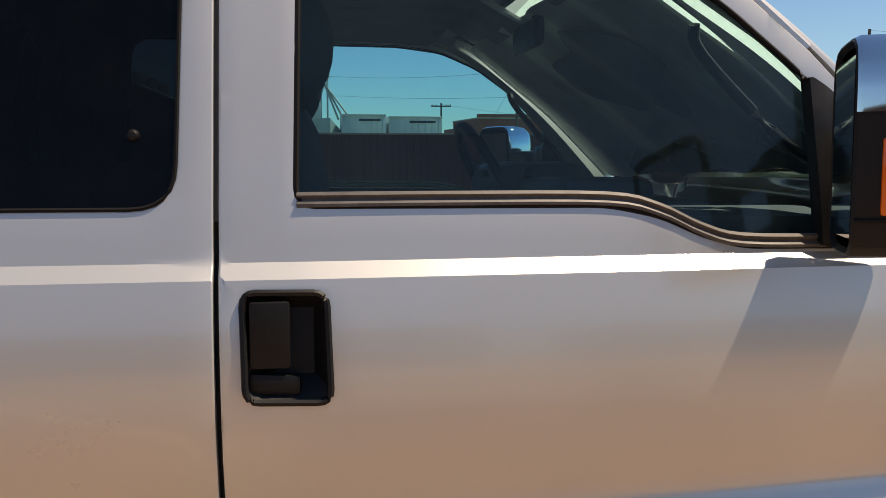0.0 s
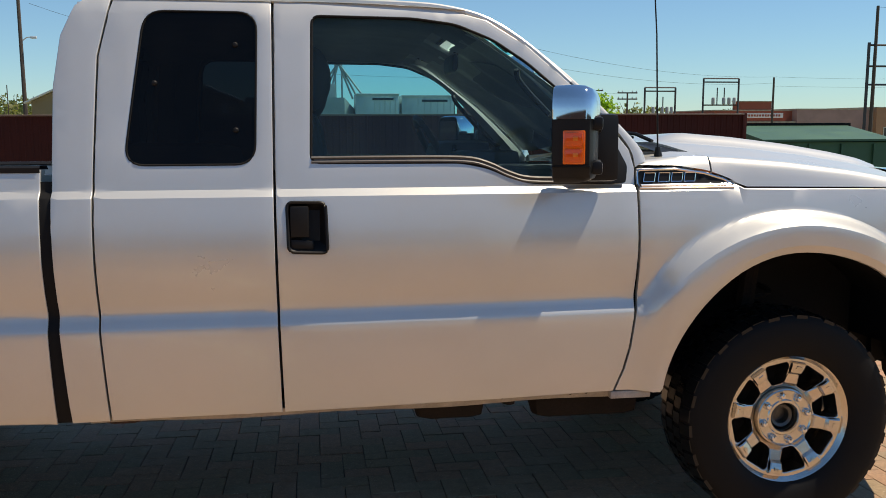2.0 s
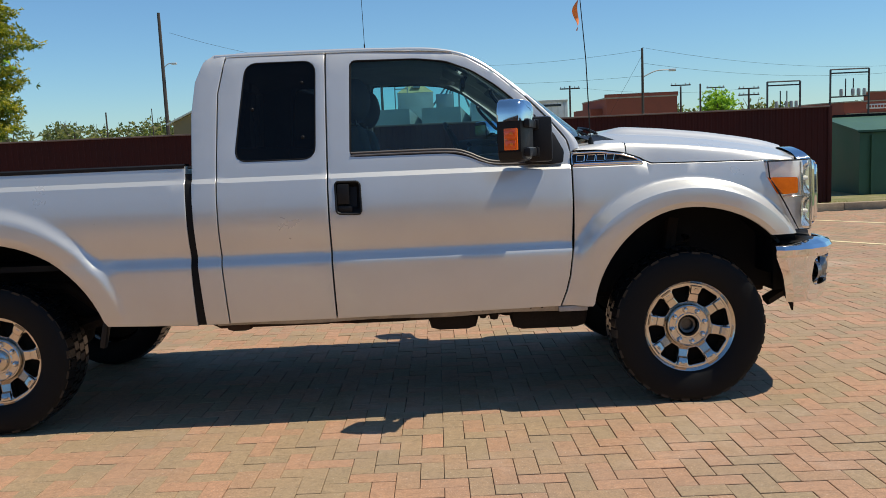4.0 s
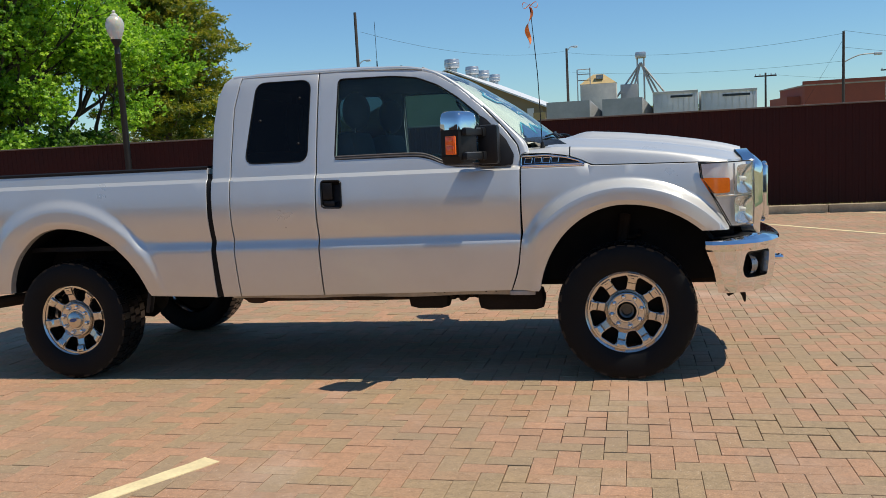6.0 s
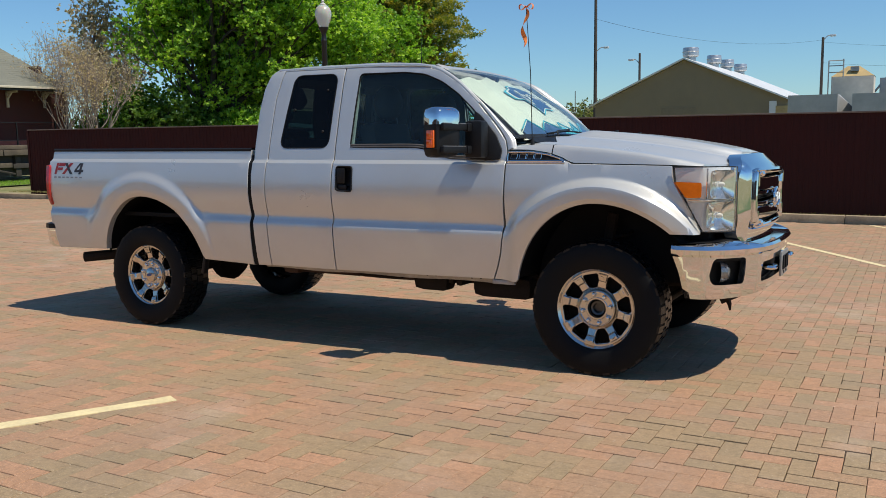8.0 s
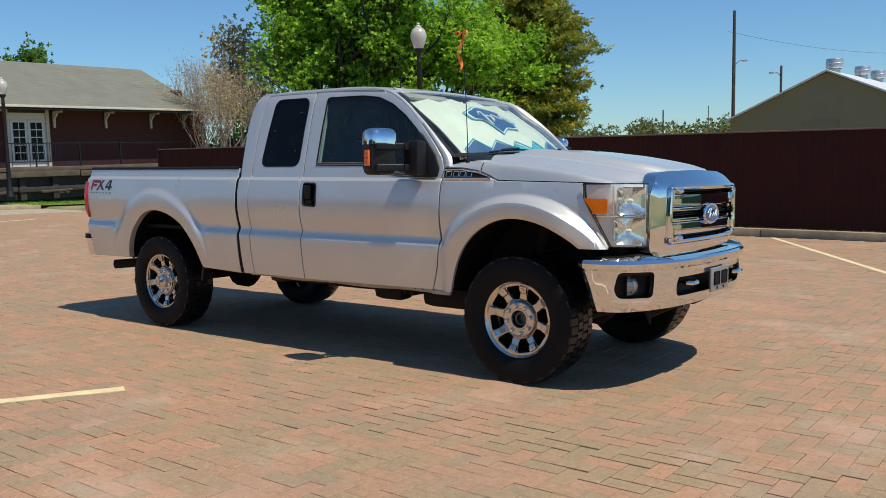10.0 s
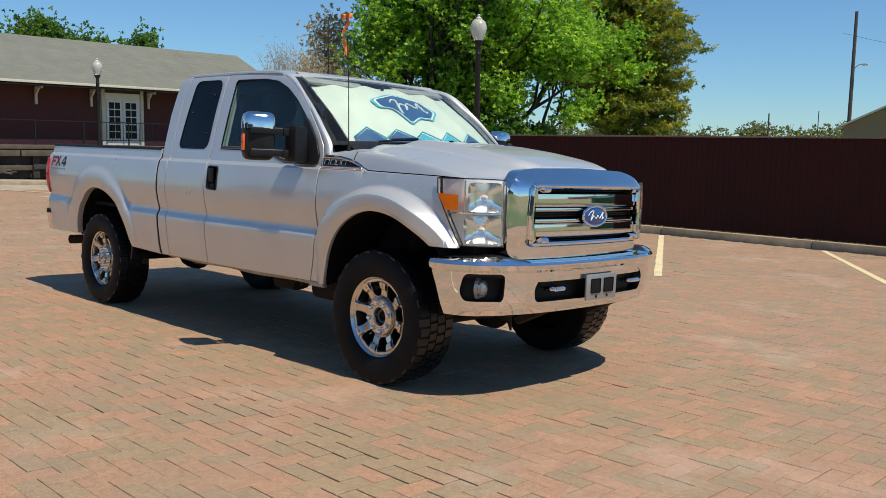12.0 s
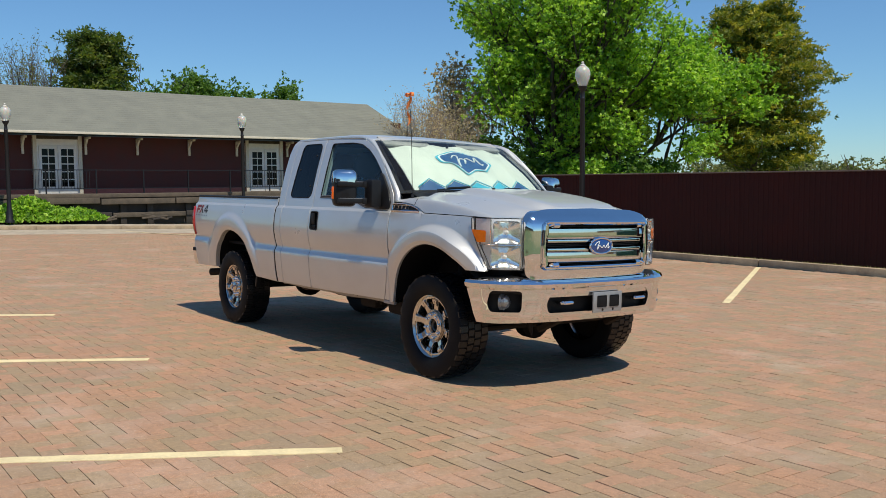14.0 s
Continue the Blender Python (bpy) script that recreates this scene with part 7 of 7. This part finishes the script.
patch = tagged(link_mesh("grass_patch", *grid([[(x, y, lot_z(x, min(y, 15.5)) + 0.12) for x in (-31.0, -29.5, -28.0)] for y in (11.8, 14, 15.5, 18, 21, 24)]), turf), "patch of green grass by the old dock", "grass", kind="structure")
blades = bpy.data.meshes.new("grass_blades")
blades.from_pydata(lv, [], lf)
blades.materials.append(SPRING)
tagged(new("grass_blades", blades), kind="stuff").parent = patch
bush = thing("low_bush", "low spreading green bush before the dock", "bush")
me = bpy.data.meshes.new("foliage")
bl = leaf_cards(bpts, 0.11, br)
me.from_pydata([tuple(p) for p in bl[0]], [], bl[1])
me.materials.append(SPRING)
new("foliage", me).parent = bush
bstems = [tube([(-30.0 + 0.3 * math.sin(k), -1.6 + 0.55 * k, 0.05), (-30.0, -1.6 + 0.55 * k, 0.35), (-29.8, -1.4 + 0.55 * k, 0.6)], 0.015, 4) for k in range(10)]
link_mesh("stems", *merged(*bstems), BARK, bush)

# far woods along the horizon
fr = random.Random(15)
wpts, wst = [], []
for k in range(120):
    x = -85 + 1.2 * k + fr.uniform(-1, 1)
    y = 118 + fr.uniform(-14, 14)
    if -34 < x < 62 and fr.random() < 0.25:
        continue
    h = fr.uniform(2.0, 4.3) + (1.5 if x < -30 else 0)
    wst.append(tube([(x, y, -0.5), (x + fr.uniform(-0.5, 0.5), y, h * 0.8)], 0.16, 4, 0.05))
    for _ in range(3):
        wst.append(tube([(x, y, h * 0.4), (x + fr.uniform(-1.5, 1.5), y + fr.uniform(-1, 1), h)], 0.07, 4, 0.02))
    for _ in range(110):
        q = fr.random()
        wpts.append(Vector((x + fr.gauss(0, 1.3), y + fr.gauss(0, 1.0), h * (0.10 + 0.88 * q * (1 - 0.3 * fr.random())))))
me = bpy.data.meshes.new("far_woods")
v1, f1 = leaf_cards(wpts, 0.42, fr, spray=6)
me.from_pydata([tuple(p) for p in v1], [], f1)
me.materials.append(HAZE)
woods = tagged(new("far_woods", me), "hazy budding woods along the horizon", "woods", kind="stuff")
link_mesh("far_stems", *merged(*wst), BARK, woods)
tree("leafy_tree", "bright green budding tree beyond the fence", (29.0, 85.0, -0.5), 61, 4, 2.0, 0.09, 3, 0.5, SPRING, 900, 0.20, 0.5, BARK, 0.4, lean=0.35)


# ---------- the yard and the street beyond the fence ----------
TAN = plain("tan_metal_siding", (0.26, 0.205, 0.125), 0.7, 0, 0.12, 1.0, 20)
WHITE_METAL = plain("white_metal_roof", (0.74, 0.74, 0.72), 0.4, 0.1, 0.1, 1.0)
GALV = plain("galvanised_steel", (0.55, 0.56, 0.57), 0.4, 0.7, 0.15, 3)
RAW_STEEL = plain("dull_grey_steel", (0.42, 0.42, 0.41), 0.6, 0.3, 0.25, 1.0)
RUSTY_WHITE = plain("rust_streaked_white", (0.64, 0.60, 0.53), 0.7, 0.1, 0.3, 0.9)
OCHRE = plain("ochre_cone_roof", (0.50, 0.36, 0.16), 0.7, 0, 0.25, 1.5)
REDBRICK = plain("sunlit_red_brick", (0.32, 0.085, 0.05), 0.85, 0, 0.22, 0.8, 12, 0.3)
PINKBRICK = plain("faded_pink_brick", (0.38, 0.235, 0.20), 0.85, 0, 0.2, 0.8, 12, 0.3)
TANWALL = plain("orange_tan_stucco", (0.42, 0.22, 0.12), 0.85, 0, 0.15, 0.8)
POLE = plain("weathered_pole_wood", (0.075, 0.06, 0.05), 0.95, 0, 0.35, 2)
GREEN = plain("green_painted_steel", (0.035, 0.11, 0.065), 0.55, 0, 0.25, 1.5)
PALE_STEEL = plain("aluminium_trailer", (0.62, 0.62, 0.60), 0.5, 0.4, 0.25, 0.6)
DARKWIN = plain("dark_window", (0.03, 0.035, 0.04), 0.2)
RAW_DARK = plain("dark_steel", (0.06, 0.06, 0.065), 0.6, 0.4, 0.2)
SIGN = plain("white_sign", (0.72, 0.72, 0.68), 0.5)

barn = thing("metal_barn", "tan metal warehouse with a white gable roof and roof vents", "building", pose(-1.43, 0.69, -0.37) @ Matrix.Scale(1.12, 4))
bx0, bx1, by0, by1, eave, peak, mx = -18.0, -3.85, 62.0, 90.0, 3.45, 6.55, -11.1
gv2 = [(bx0, by0, -0.5), (bx1, by0, -0.5), (bx1, by0, eave), (mx, by0, peak - 0.05), (bx0, by0, 3.35)]
gvb = [(x, by1, z) for x, y, z in gv2]
link_mesh("wall", gv2 + gvb, [(0, 1, 2, 3, 4), (5, 6, 7, 8, 9), (0, 1, 6, 5), (1, 2, 7, 6), (4, 0, 5, 9)], TAN, barn, "", 20)
rr_ = [[(bx0 - 0.4, y, 3.20), (mx, y, peak), (bx1 + 0.4, y, eave - 0.18)] for y in (by0 - 0.35, by1)]
rr2 = [[(x, y, z + 0.12) for x, y, z in r] for r in rr_]
va, fa = grid(rr_)
vb, fb = grid(rr2)
link_mesh("roof", *merged((va, fa), (vb, fb), grid([rr_[0], rr2[0]])), WHITE_METAL, barn, "", 20)
part("corner_trim", box_bm(0.5, 0.1, 2.8, (bx1 - 0.9, by0 - 0.03, 1.9)), WHITE_METAL, barn)
part("side_door", box_bm(0.9, 0.1, 1.5, (bx1 - 0.25, by0 - 0.04, 2.2)), OCHRE, barn)
part("gable_panel", box_bm(2.6, 0.05, 1.2, (mx - 0.4, by0 - 0.03, 2.4)), plain("tan_panel", (0.235, 0.185, 0.115), 0.7), barn)
for y in (64.0, 73.0, 79.0, 86.0):
    vt = new("roof_vent")
    vt.parent = barn
    vt.location = (mx, y, peak)
    link_mesh("vent_neck", *revolve([(0.40, -0.3), (0.40, 0.35)], "z", 20), GALV, vt)
    link_mesh("vent_drum", *revolve([(0.0, 1.0), (0.56, 1.0), (0.60, 0.9), (0.60, 0.40), (0.52, 0.30)], "z", 24), GALV, vt)
    link_mesh("vent_band", *revolve([(0.61, 0.70), (0.63, 0.68), (0.61, 0.64)], "z", 24), GALV, vt)


def pole(x, y, top, r=0.16, label="tall weathered wooden utility pole", arm=None, cross=None):
    p = thing("utility_pole", label, "pole", pose(x, y, -0.7), "utility poles")
    link_mesh("mast", *tube([(0, 0, 0), (0.0, 0, top * 0.5), (0.0, 0, top + 0.5)], r, 8, r * 0.7), POLE, p)
    if arm:
        dx, h = arm
        link_mesh("lamp_arm", *tube(fine_line([(0, 0, h), (dx * 0.5, 0, h + 0.45), (dx, 0, h + 0.5)], 4), 0.045, 6), RAW_STEEL, p)
        part("lamp_head", box_bm(0.55, 0.28, 0.20, (dx * 1.12, 0, h + 0.47), 0.06), PALE_STEEL, p)
    if cross:
        for h in cross:
            part("cross_arm", box_bm(2.0, 0.12, 0.12, (0, 0, h)), POLE, p)
            for k in (-0.9, -0.5, 0.5, 0.9):
                part("insulator", box_bm(0.09, 0.09, 0.16, (k, 0, h + 0.14), 0.02), PALE_STEEL, p)
    return p


pole(-26.5, 85, 14.9, 0.22, "tall dark pole with a small lamp", (1.03, 9.9))
pole(-21.8, 85, 9.1, 0.16, "short pole with a floodlight", (-0.8, 8.5))
pole(-4.95, 90, 10.05, 0.17, "wooden pole with a small lamp", (0.8, 10.2))
pole(17.05, 65, 7.65, 0.13, "street light pole with a long arm", (2.1, 5.9))
pole(21.6, 65, 4.7, 0.10)
pole(25.6, 85, 5.4, 0.12, cross=(6.0,))
pole(30.75, 80, 4.7, 0.12, cross=(4.6, 5.2))
pole(32.3, 95, 5.4, 0.12, cross=(6.0,))
pole(46.0, 80, 6.25, 0.14)
pole(43.3, 60, 10.6, 0.16, "tall wooden pole beside a steel pole")
pole(14.2, 84, 5.9, 0.12, cross=(6.1,))
pole(-24.2, 62, 4.4, 0.08)
pole(-22.0, 66, 4.7, 0.05)
WIRE = plain("black_cable", (0.02, 0.02, 0.02), 0.7)
for a, b, sag in (((-18.35, 60, 9.6), (-4.95, 90, 9.6), 1.0), ((-4.95, 90, 9.4), (17.05, 65, 7.3), 0.8), ((-4.95, 90, 7.4), (17.05, 65, 5.3), 0.5), ((17.05, 65, 7.5), (46.0, 80, 6.1), 0.7), ((17.05, 65, 6.3), (46.0, 80, 5.5), 0.7), ((46.0, 80, 6.1), (100, 90, 8.4), 0.8), ((17.05, 65, 6.9), (13.0, 65, 0.0), 0.0), ((30.75, 80, 4.5), (14.2, 84, 5.6), 0.5), ((46.0, 80, 5.2), (90, 80, 6.6), 0.6), ((43.3, 60, 10.3), (90, 62, 11.4), 0.6)):
    pts = []
    for k in range(17):
        t = k / 16
        q = Vector(a).lerp(Vector(b), t)
        q.z -= sag * 4 * t * (1 - t)
        pts.append(q)
    tagged(link_mesh("overhead_wire", *tube(pts, 0.011, 4), WIRE), "thin black overhead wire", "wire", "overhead wires")

# grain tank, hoppers and the elevator's head
tank = thing("grain_tank", "rust-streaked pale steel tank with an ochre cone roof", "tank", pose(-1.08, 0, -0.24))
part("tank_body", box_bm(3.0, 3.0, 6.0, (0.08, 71.5, 2.3), 0.05), RUSTY_WHITE, tank)
link_mesh("cone_roof", [(-1.45, 70.0, 5.28), (1.6, 70.0, 5.28), (1.6, 73, 5.28), (-1.45, 73, 5.28), (-0.35, 71, 6.1), (0.5, 71, 6.1), (0.5, 72, 6.1), (-0.35, 72, 6.1)], [(0, 1, 5, 4), (1, 2, 6, 5), (2, 3, 7, 6), (3, 0, 4, 7), (4, 5, 6, 7)], OCHRE, tank, "", 10)
part("hatch", box_bm(0.6, 0.4, 0.35, (0.2, 70.4, 5.85)), RAW_STEEL, tank)
for x, z0, z1 in ((-1.6, 2.0, 6.5), (-0.55, 5.2, 6.6)):
    link_mesh("ladder_post", *tube([(x, 69.6, z0), (x, 69.6, z1)], 0.05, 5), RAW_STEEL, tank)
for z in (5.6, 6.1, 6.5):
    link_mesh("ladder_rail", *tube([(-1.6, 69.6, z), (-0.5, 69.6, z)], 0.04, 5), RAW_STEEL, tank)
tower = thing("grain_elevator", "small steel grain elevator head on spread legs", "elevator", pose(-1.15, 0, -0.25))
for dx in (-0.28, 0.28):
    link_mesh("leg", *tube([(3.7 + dx, 75, 0), (3.7 + dx, 75, 7.5)], 0.08, 5), RAW_STEEL, tower)
part("head_box", box_bm(0.95, 0.8, 0.55, (3.7, 75, 7.75), 0.15), GALV, tower)
for x, y in ((1.4, 75), (2.2, 75.5), (5.4, 75.2), (6.0, 75), (2.8, 75), (4.9, 75)):
    link_mesh("spout", *tube([(3.7, 75, 7.1), (x, y, 4.0)], 0.09, 6), RAW_STEEL, tower)
part("bin", box_bm(1.5, 1.5, 3.0, (2.65, 75.5, 3.8), 0.05), RAW_STEEL, tower)
for x0, x1, top, nm, mt in ((-3.5, -0.35, 3.62, "steel_hopper", RAW_STEEL), (0.55, 3.4, 3.62, "steel_hopper", RAW_STEEL)):
    hp = thing(nm, "dull grey steel hopper box with a sloped end", "hopper", pose(-0.93, 0, -0.2))
    link_mesh("body", [(x0, 60, 0), (x1, 60, 0), (x1, 60, top), (x0, 60, top), (x0, 62, 0), (x1 + 0.9, 62, 0), (x1 + 0.9, 62, top - 0.9), (x1, 62, top), (x0, 62, top)], [(0, 1, 2, 3), (4, 5, 6, 7, 8), (1, 5, 6, 2), (2, 6, 7), (3, 2, 7, 8), (0, 3, 8, 4)], mt, hp, "", 10)
for x0, x1, top in ((4.2, 7.3, 3.92), (7.5, 11.3, 3.80)):
    tr = thing("box_trailer", "weathered aluminium box trailer with stained panels", "trailer", pose(-0.94, 0, -0.2))
    part("box", box_bm(x1 - x0, 2.6, 3.2, ((x0 + x1) / 2, 61.4, top - 1.6), 0.06), PALE_STEEL, tr)
    for k in range(8):
        part("side_rib", box_bm(0.05, 0.06, 2.9, (x0 + 0.25 + (x1 - x0 - 0.5) * k / 7, 60.08, top - 1.6)), PALE_STEEL, tr)
    part("top_rail", box_bm(x1 - x0, 0.08, 0.14, ((x0 + x1) / 2, 60.06, top - 0.09)), RUSTY_WHITE, tr)
    for k in range(7):
        part("sign_bar", box_bm((x1 - x0) / 14, 0.03, 0.16, (x0 + (x1 - x0) * (0.42 + 0.07 * k), 60.03, top - 0.40)), DARKWIN, tr)


def block(name, label, x0, x1, y0, y1, z, mt, parapet=None):
    b = thing(name, label, "building", pose(*((-1.5, 0, -0.4) if x0 < 30 else (-1.0, 0, -0.92))))
    part("wall", box_bm(x1 - x0, y1 - y0, z + 0.5, ((x0 + x1) / 2, (y0 + y1) / 2, z / 2 - 0.25)), mt, b)
    part("roof", box_bm(x1 - x0 + 0.1, y1 - y0 + 0.1, 0.12, ((x0 + x1) / 2, (y0 + y1) / 2, z + 0.05)), CONCRETE, b)
    for k in range(max(int((x1 - x0) / 4), 1)):
        w = new("window")
        w.parent = b
        w.location = (x0 + 1.5 + 4 * k, y0 - 0.02, 1.3)
        part("frame", box_bm(1.3, 0.08, 1.4), CREAM, w)
        part("pane", box_bm(1.1, 0.06, 1.2, (0, -0.03, 0)), DARKWIN, w)
    return b


rbk = block("brick_shop", "orange-red brick shop building with a stepped parapet", 17.6, 24.0, 75, 88, 4.35, REDBRICK)
part("parapet", box_bm(6.6, 0.4, 0.3, (20.8, 75.2, 4.6)), REDBRICK, rbk)
part("side_wall", box_bm(1.2, 10, 3.9, (17.1, 82, 1.6)), REDBRICK, rbk)
store = block("brick_store", "red brick storefront with stepped parapet and white sign", 43.2, 52.0, 85, 97, 3.75, REDBRICK)
part("parapet_step", box_bm(4.2, 0.4, 0.95, (47.5, 85.2, 4.2)), REDBRICK, store)
part("parapet_cap", box_bm(4.4, 0.5, 0.12, (47.5, 85.2, 4.72)), CONCRETE, store)
part("sign_board", box_bm(5.4, 0.1, 0.50, (48.2, 84.9, 3.25)), SIGN, store)
for k in range(16):
    part("sign_bar", box_bm(0.20, 0.04, 0.22, (45.8 + 0.31 * k, 84.83, 3.25)), REDBRICK, store)
part("canopy", box_bm(8.4, 1.2, 0.15, (47.6, 84.5, 2.55)), CONCRETE, store)
part("shop_front", box_bm(6.0, 0.1, 1.5, (47.6, 84.9, 1.6)), DARKWIN, store)
block("long_brick_building", "long faded pink brick building", 52.0, 60.5, 84, 98, 3.85, PINKBRICK)
block("stucco_building", "orange-tan building with pale doors", 60.5, 84.0, 83, 98, 4.0, TANWALL)
part("roll_door", box_bm(2.6, 0.1, 2.6, (64.5, 82.92, 1.2)), SIGN, bpy.data.objects["stucco_building"])
block("low_white_building", "low pale building with a white roof", 33.0, 43.0, 92, 100, 3.4, SIGN)


def substation(x0, x1, y, top, label):
    s = thing("substation_frame", label, "steel frame", pose(-0.83, 0, -0.88))
    for x in (x0, x1):
        link_mesh("upright", *tube([(x, y, -0.5), (x, y, top)], 0.10, 5), RAW_DARK, s)
    for z in (top, top - 0.35, top - 2.6):
        link_mesh("beam", *tube([(x0, y, z), (x1, y, z)], 0.07, 5), RAW_DARK, s)
    for k in (0.4, 0.6):
        x = x0 + (x1 - x0) * k
        link_mesh("strut", *tube([(x, y, top - 0.9), (x, y, top - 2.6)], 0.06, 5), RAW_DARK, s)
    for k in (0.25, 0.55, 0.7, 0.85):
        v, f = revolve([(0.0, 0.75), (0.14, 0.72), (0.17, 0.6), (0.17, 0.1), (0.0, 0.05)], "z", 10)
        link_mesh("transformer", *shifted((v, f), x0 + (x1 - x0) * k, y - 0.3, top - 2.6), RAW_STEEL, s)


substation(33.35, 36.5, 80, 5.9, "open dark steel substation frame")
substation(39.4, 43.1, 80, 6.8, "taller dark steel substation frame with transformers")
sp = thing("steel_mast", "dark steel pole with cross beams at the street", "pole", pose(-1.25, 0, -0.55))
link_mesh("mast", *tube([(44.0, 60, -0.5), (44.0, 60, 8.2)], 0.12, 6), RAW_DARK, sp)
for z in (8.0, 6.4, 5.0):
    link_mesh("beam", *tube([(44.0, 60, z), (52, 60, z)], 0.08, 5), RAW_DARK, sp)

# green steel bin beyond the fence's end
gbin = thing("green_bin_shed", "green painted steel refuse bin with a sloped dark lid", "refuse bin", pose(-0.36, 0, -0.15))
gx0, gx1, gyy = 11.15, 14.4, 16.0
link_mesh("body", [(gx0, gyy, -0.4), (gx1, gyy, -0.4), (gx1, gyy, 1.20), (gx0, gyy, 1.20), (gx0, gyy + 2, -0.4), (gx1, gyy + 2, -0.4), (gx1, gyy + 2, 1.55), (gx0, gyy + 2, 1.55)], [(0, 1, 2, 3), (4, 5, 6, 7), (1, 5, 6, 2), (0, 4, 7, 3)], GREEN, gbin, "", 10)
link_mesh("lid", [(gx0 - 0.1, gyy - 0.1, 1.22), (gx1 + 0.1, gyy - 0.1, 1.22), (gx1 + 0.1, gyy + 2, 1.56), (gx0 - 0.1, gyy + 2, 1.56), (gx0 - 0.1, gyy - 0.1, 1.27), (gx1 + 0.1, gyy - 0.1, 1.27), (gx1 + 0.1, gyy + 2, 1.61), (gx0 - 0.1, gyy + 2, 1.61)], [(0, 1, 2, 3), (4, 5, 6, 7), (0, 1, 5, 4), (1, 2, 6, 5), (2, 3, 7, 6), (3, 0, 4, 7)], GREEN, gbin, "", 10)
part("lid_ridge", box_bm(3.6, 0.12, 0.08, (12.78, gyy + 1.95, 1.62)), SEAM, gbin)
for k in range(4):
    part("rib", box_bm(0.08, 0.06, 1.5, (gx0 + 0.3 + 0.85 * k, gyy - 0.03, 0.4)), GREEN, gbin)

# behind the camera: lawn, street and a low brick row, seen in chrome and glass only
LAWN = plain("mown_lawn", (0.085, 0.13, 0.03), 0.95, 0, 0.35, 0.6, 30, 0.4)
ASPHALT = plain("street_asphalt", (0.055, 0.055, 0.055), 0.9, 0, 0.25, 0.8, 60, 0.3)
tagged(link_mesh("lawn", *grid([[(x, y, lot_z(x, y) + 0.04) for x in (-40, 0, 50)] for y in (-31, -24.2)]), LAWN), "mown green lawn strip beside the street", "lawn", kind="structure")
tagged(link_mesh("street", *grid([[(x, y, lot_z(x, -31) - 0.02) for x in (-80, 0, 80)] for y in (-41, -31.2)]), ASPHALT), "grey asphalt street behind the lot", "road", kind="structure")
tagged(link_mesh("side_lawn", *grid([[(x, y, lot_z(x, y) - 0.01) for x in (13.8, 22)] for y in (-24, 0, 12)]), LAWN), "mown green lawn beside the lot", "lawn", kind="structure")
def street_front(x0, x1, top, mt, label):
    """A shop row across the street, its windows towards the lot."""
    b = thing("brick_row", label, "building", pose(0, 0, lot_z(0, -31)))
    part("wall", box_bm(x1 - x0, 10, top + 0.5, ((x0 + x1) / 2, -49.0, top / 2 - 0.25)), mt, b)
    part("parapet", box_bm(x1 - x0 + 0.2, 0.4, 0.35, ((x0 + x1) / 2, -44.0, top + 0.1)), CONCRETE, b)
    for k in range(int((x1 - x0) / 5)):
        w = new("window")
        w.parent = b
        w.location = (x0 + 2.5 + 5 * k, -43.97, 1.7)
        part("frame", box_bm(2.6, 0.10, 2.0), SIGN, w)
        part("pane", box_bm(2.3, 0.06, 1.7, (0, 0.04, 0)), DARKWIN, w)


street_front(-60, 12, 6.4, plain("brown_shop_brick", (0.15, 0.070, 0.050), 0.85, 0, 0.25, 1.5), "brown brick shop row across the street")
street_front(19, 75, 5.4, plain("grey_shop_brick", (0.14, 0.11, 0.09), 0.85, 0, 0.25, 1.5), "grey-brown brick shop row across the street")

# ---------- the nearest pavers, one by one ----------
def paver_mesh(lx, ly):
    g, e = 0.0011, 0.0018
    a, b, c, d = g, lx - g, g, ly - g
    v = [(a, c, -0.03), (b, c, -0.03), (b, d, -0.03), (a, d, -0.03), (a, c, -e), (b, c, -e), (b, d, -e), (a, d, -e), (a + e, c + e, 0), (b - e, c + e, 0), (b - e, d - e, 0), (a + e, d - e, 0)]
    f = [(i, (i + 1) % 4, 4 + (i + 1) % 4, 4 + i) for i in range(4)] + [(4 + i, 4 + (i + 1) % 4, 8 + (i + 1) % 4, 8 + i) for i in range(4)] + [(8, 9, 10, 11)]
    me = bpy.data.meshes.new("brick")
    me.from_pydata(v, [], f)
    me.materials.append(BRICK_PART)
    return me


flat_paver, tall_paver = paver_mesh(2 * BW, BW), paver_mesh(BW, 2 * BW)
for x, y, lx, ly in near:
    ob = new("brick", flat_paver if lx > ly else tall_paver)
    ob.parent = pavement
    ob.location = (x, y, swell(x, y) + rng.gauss(0, 0.0009))
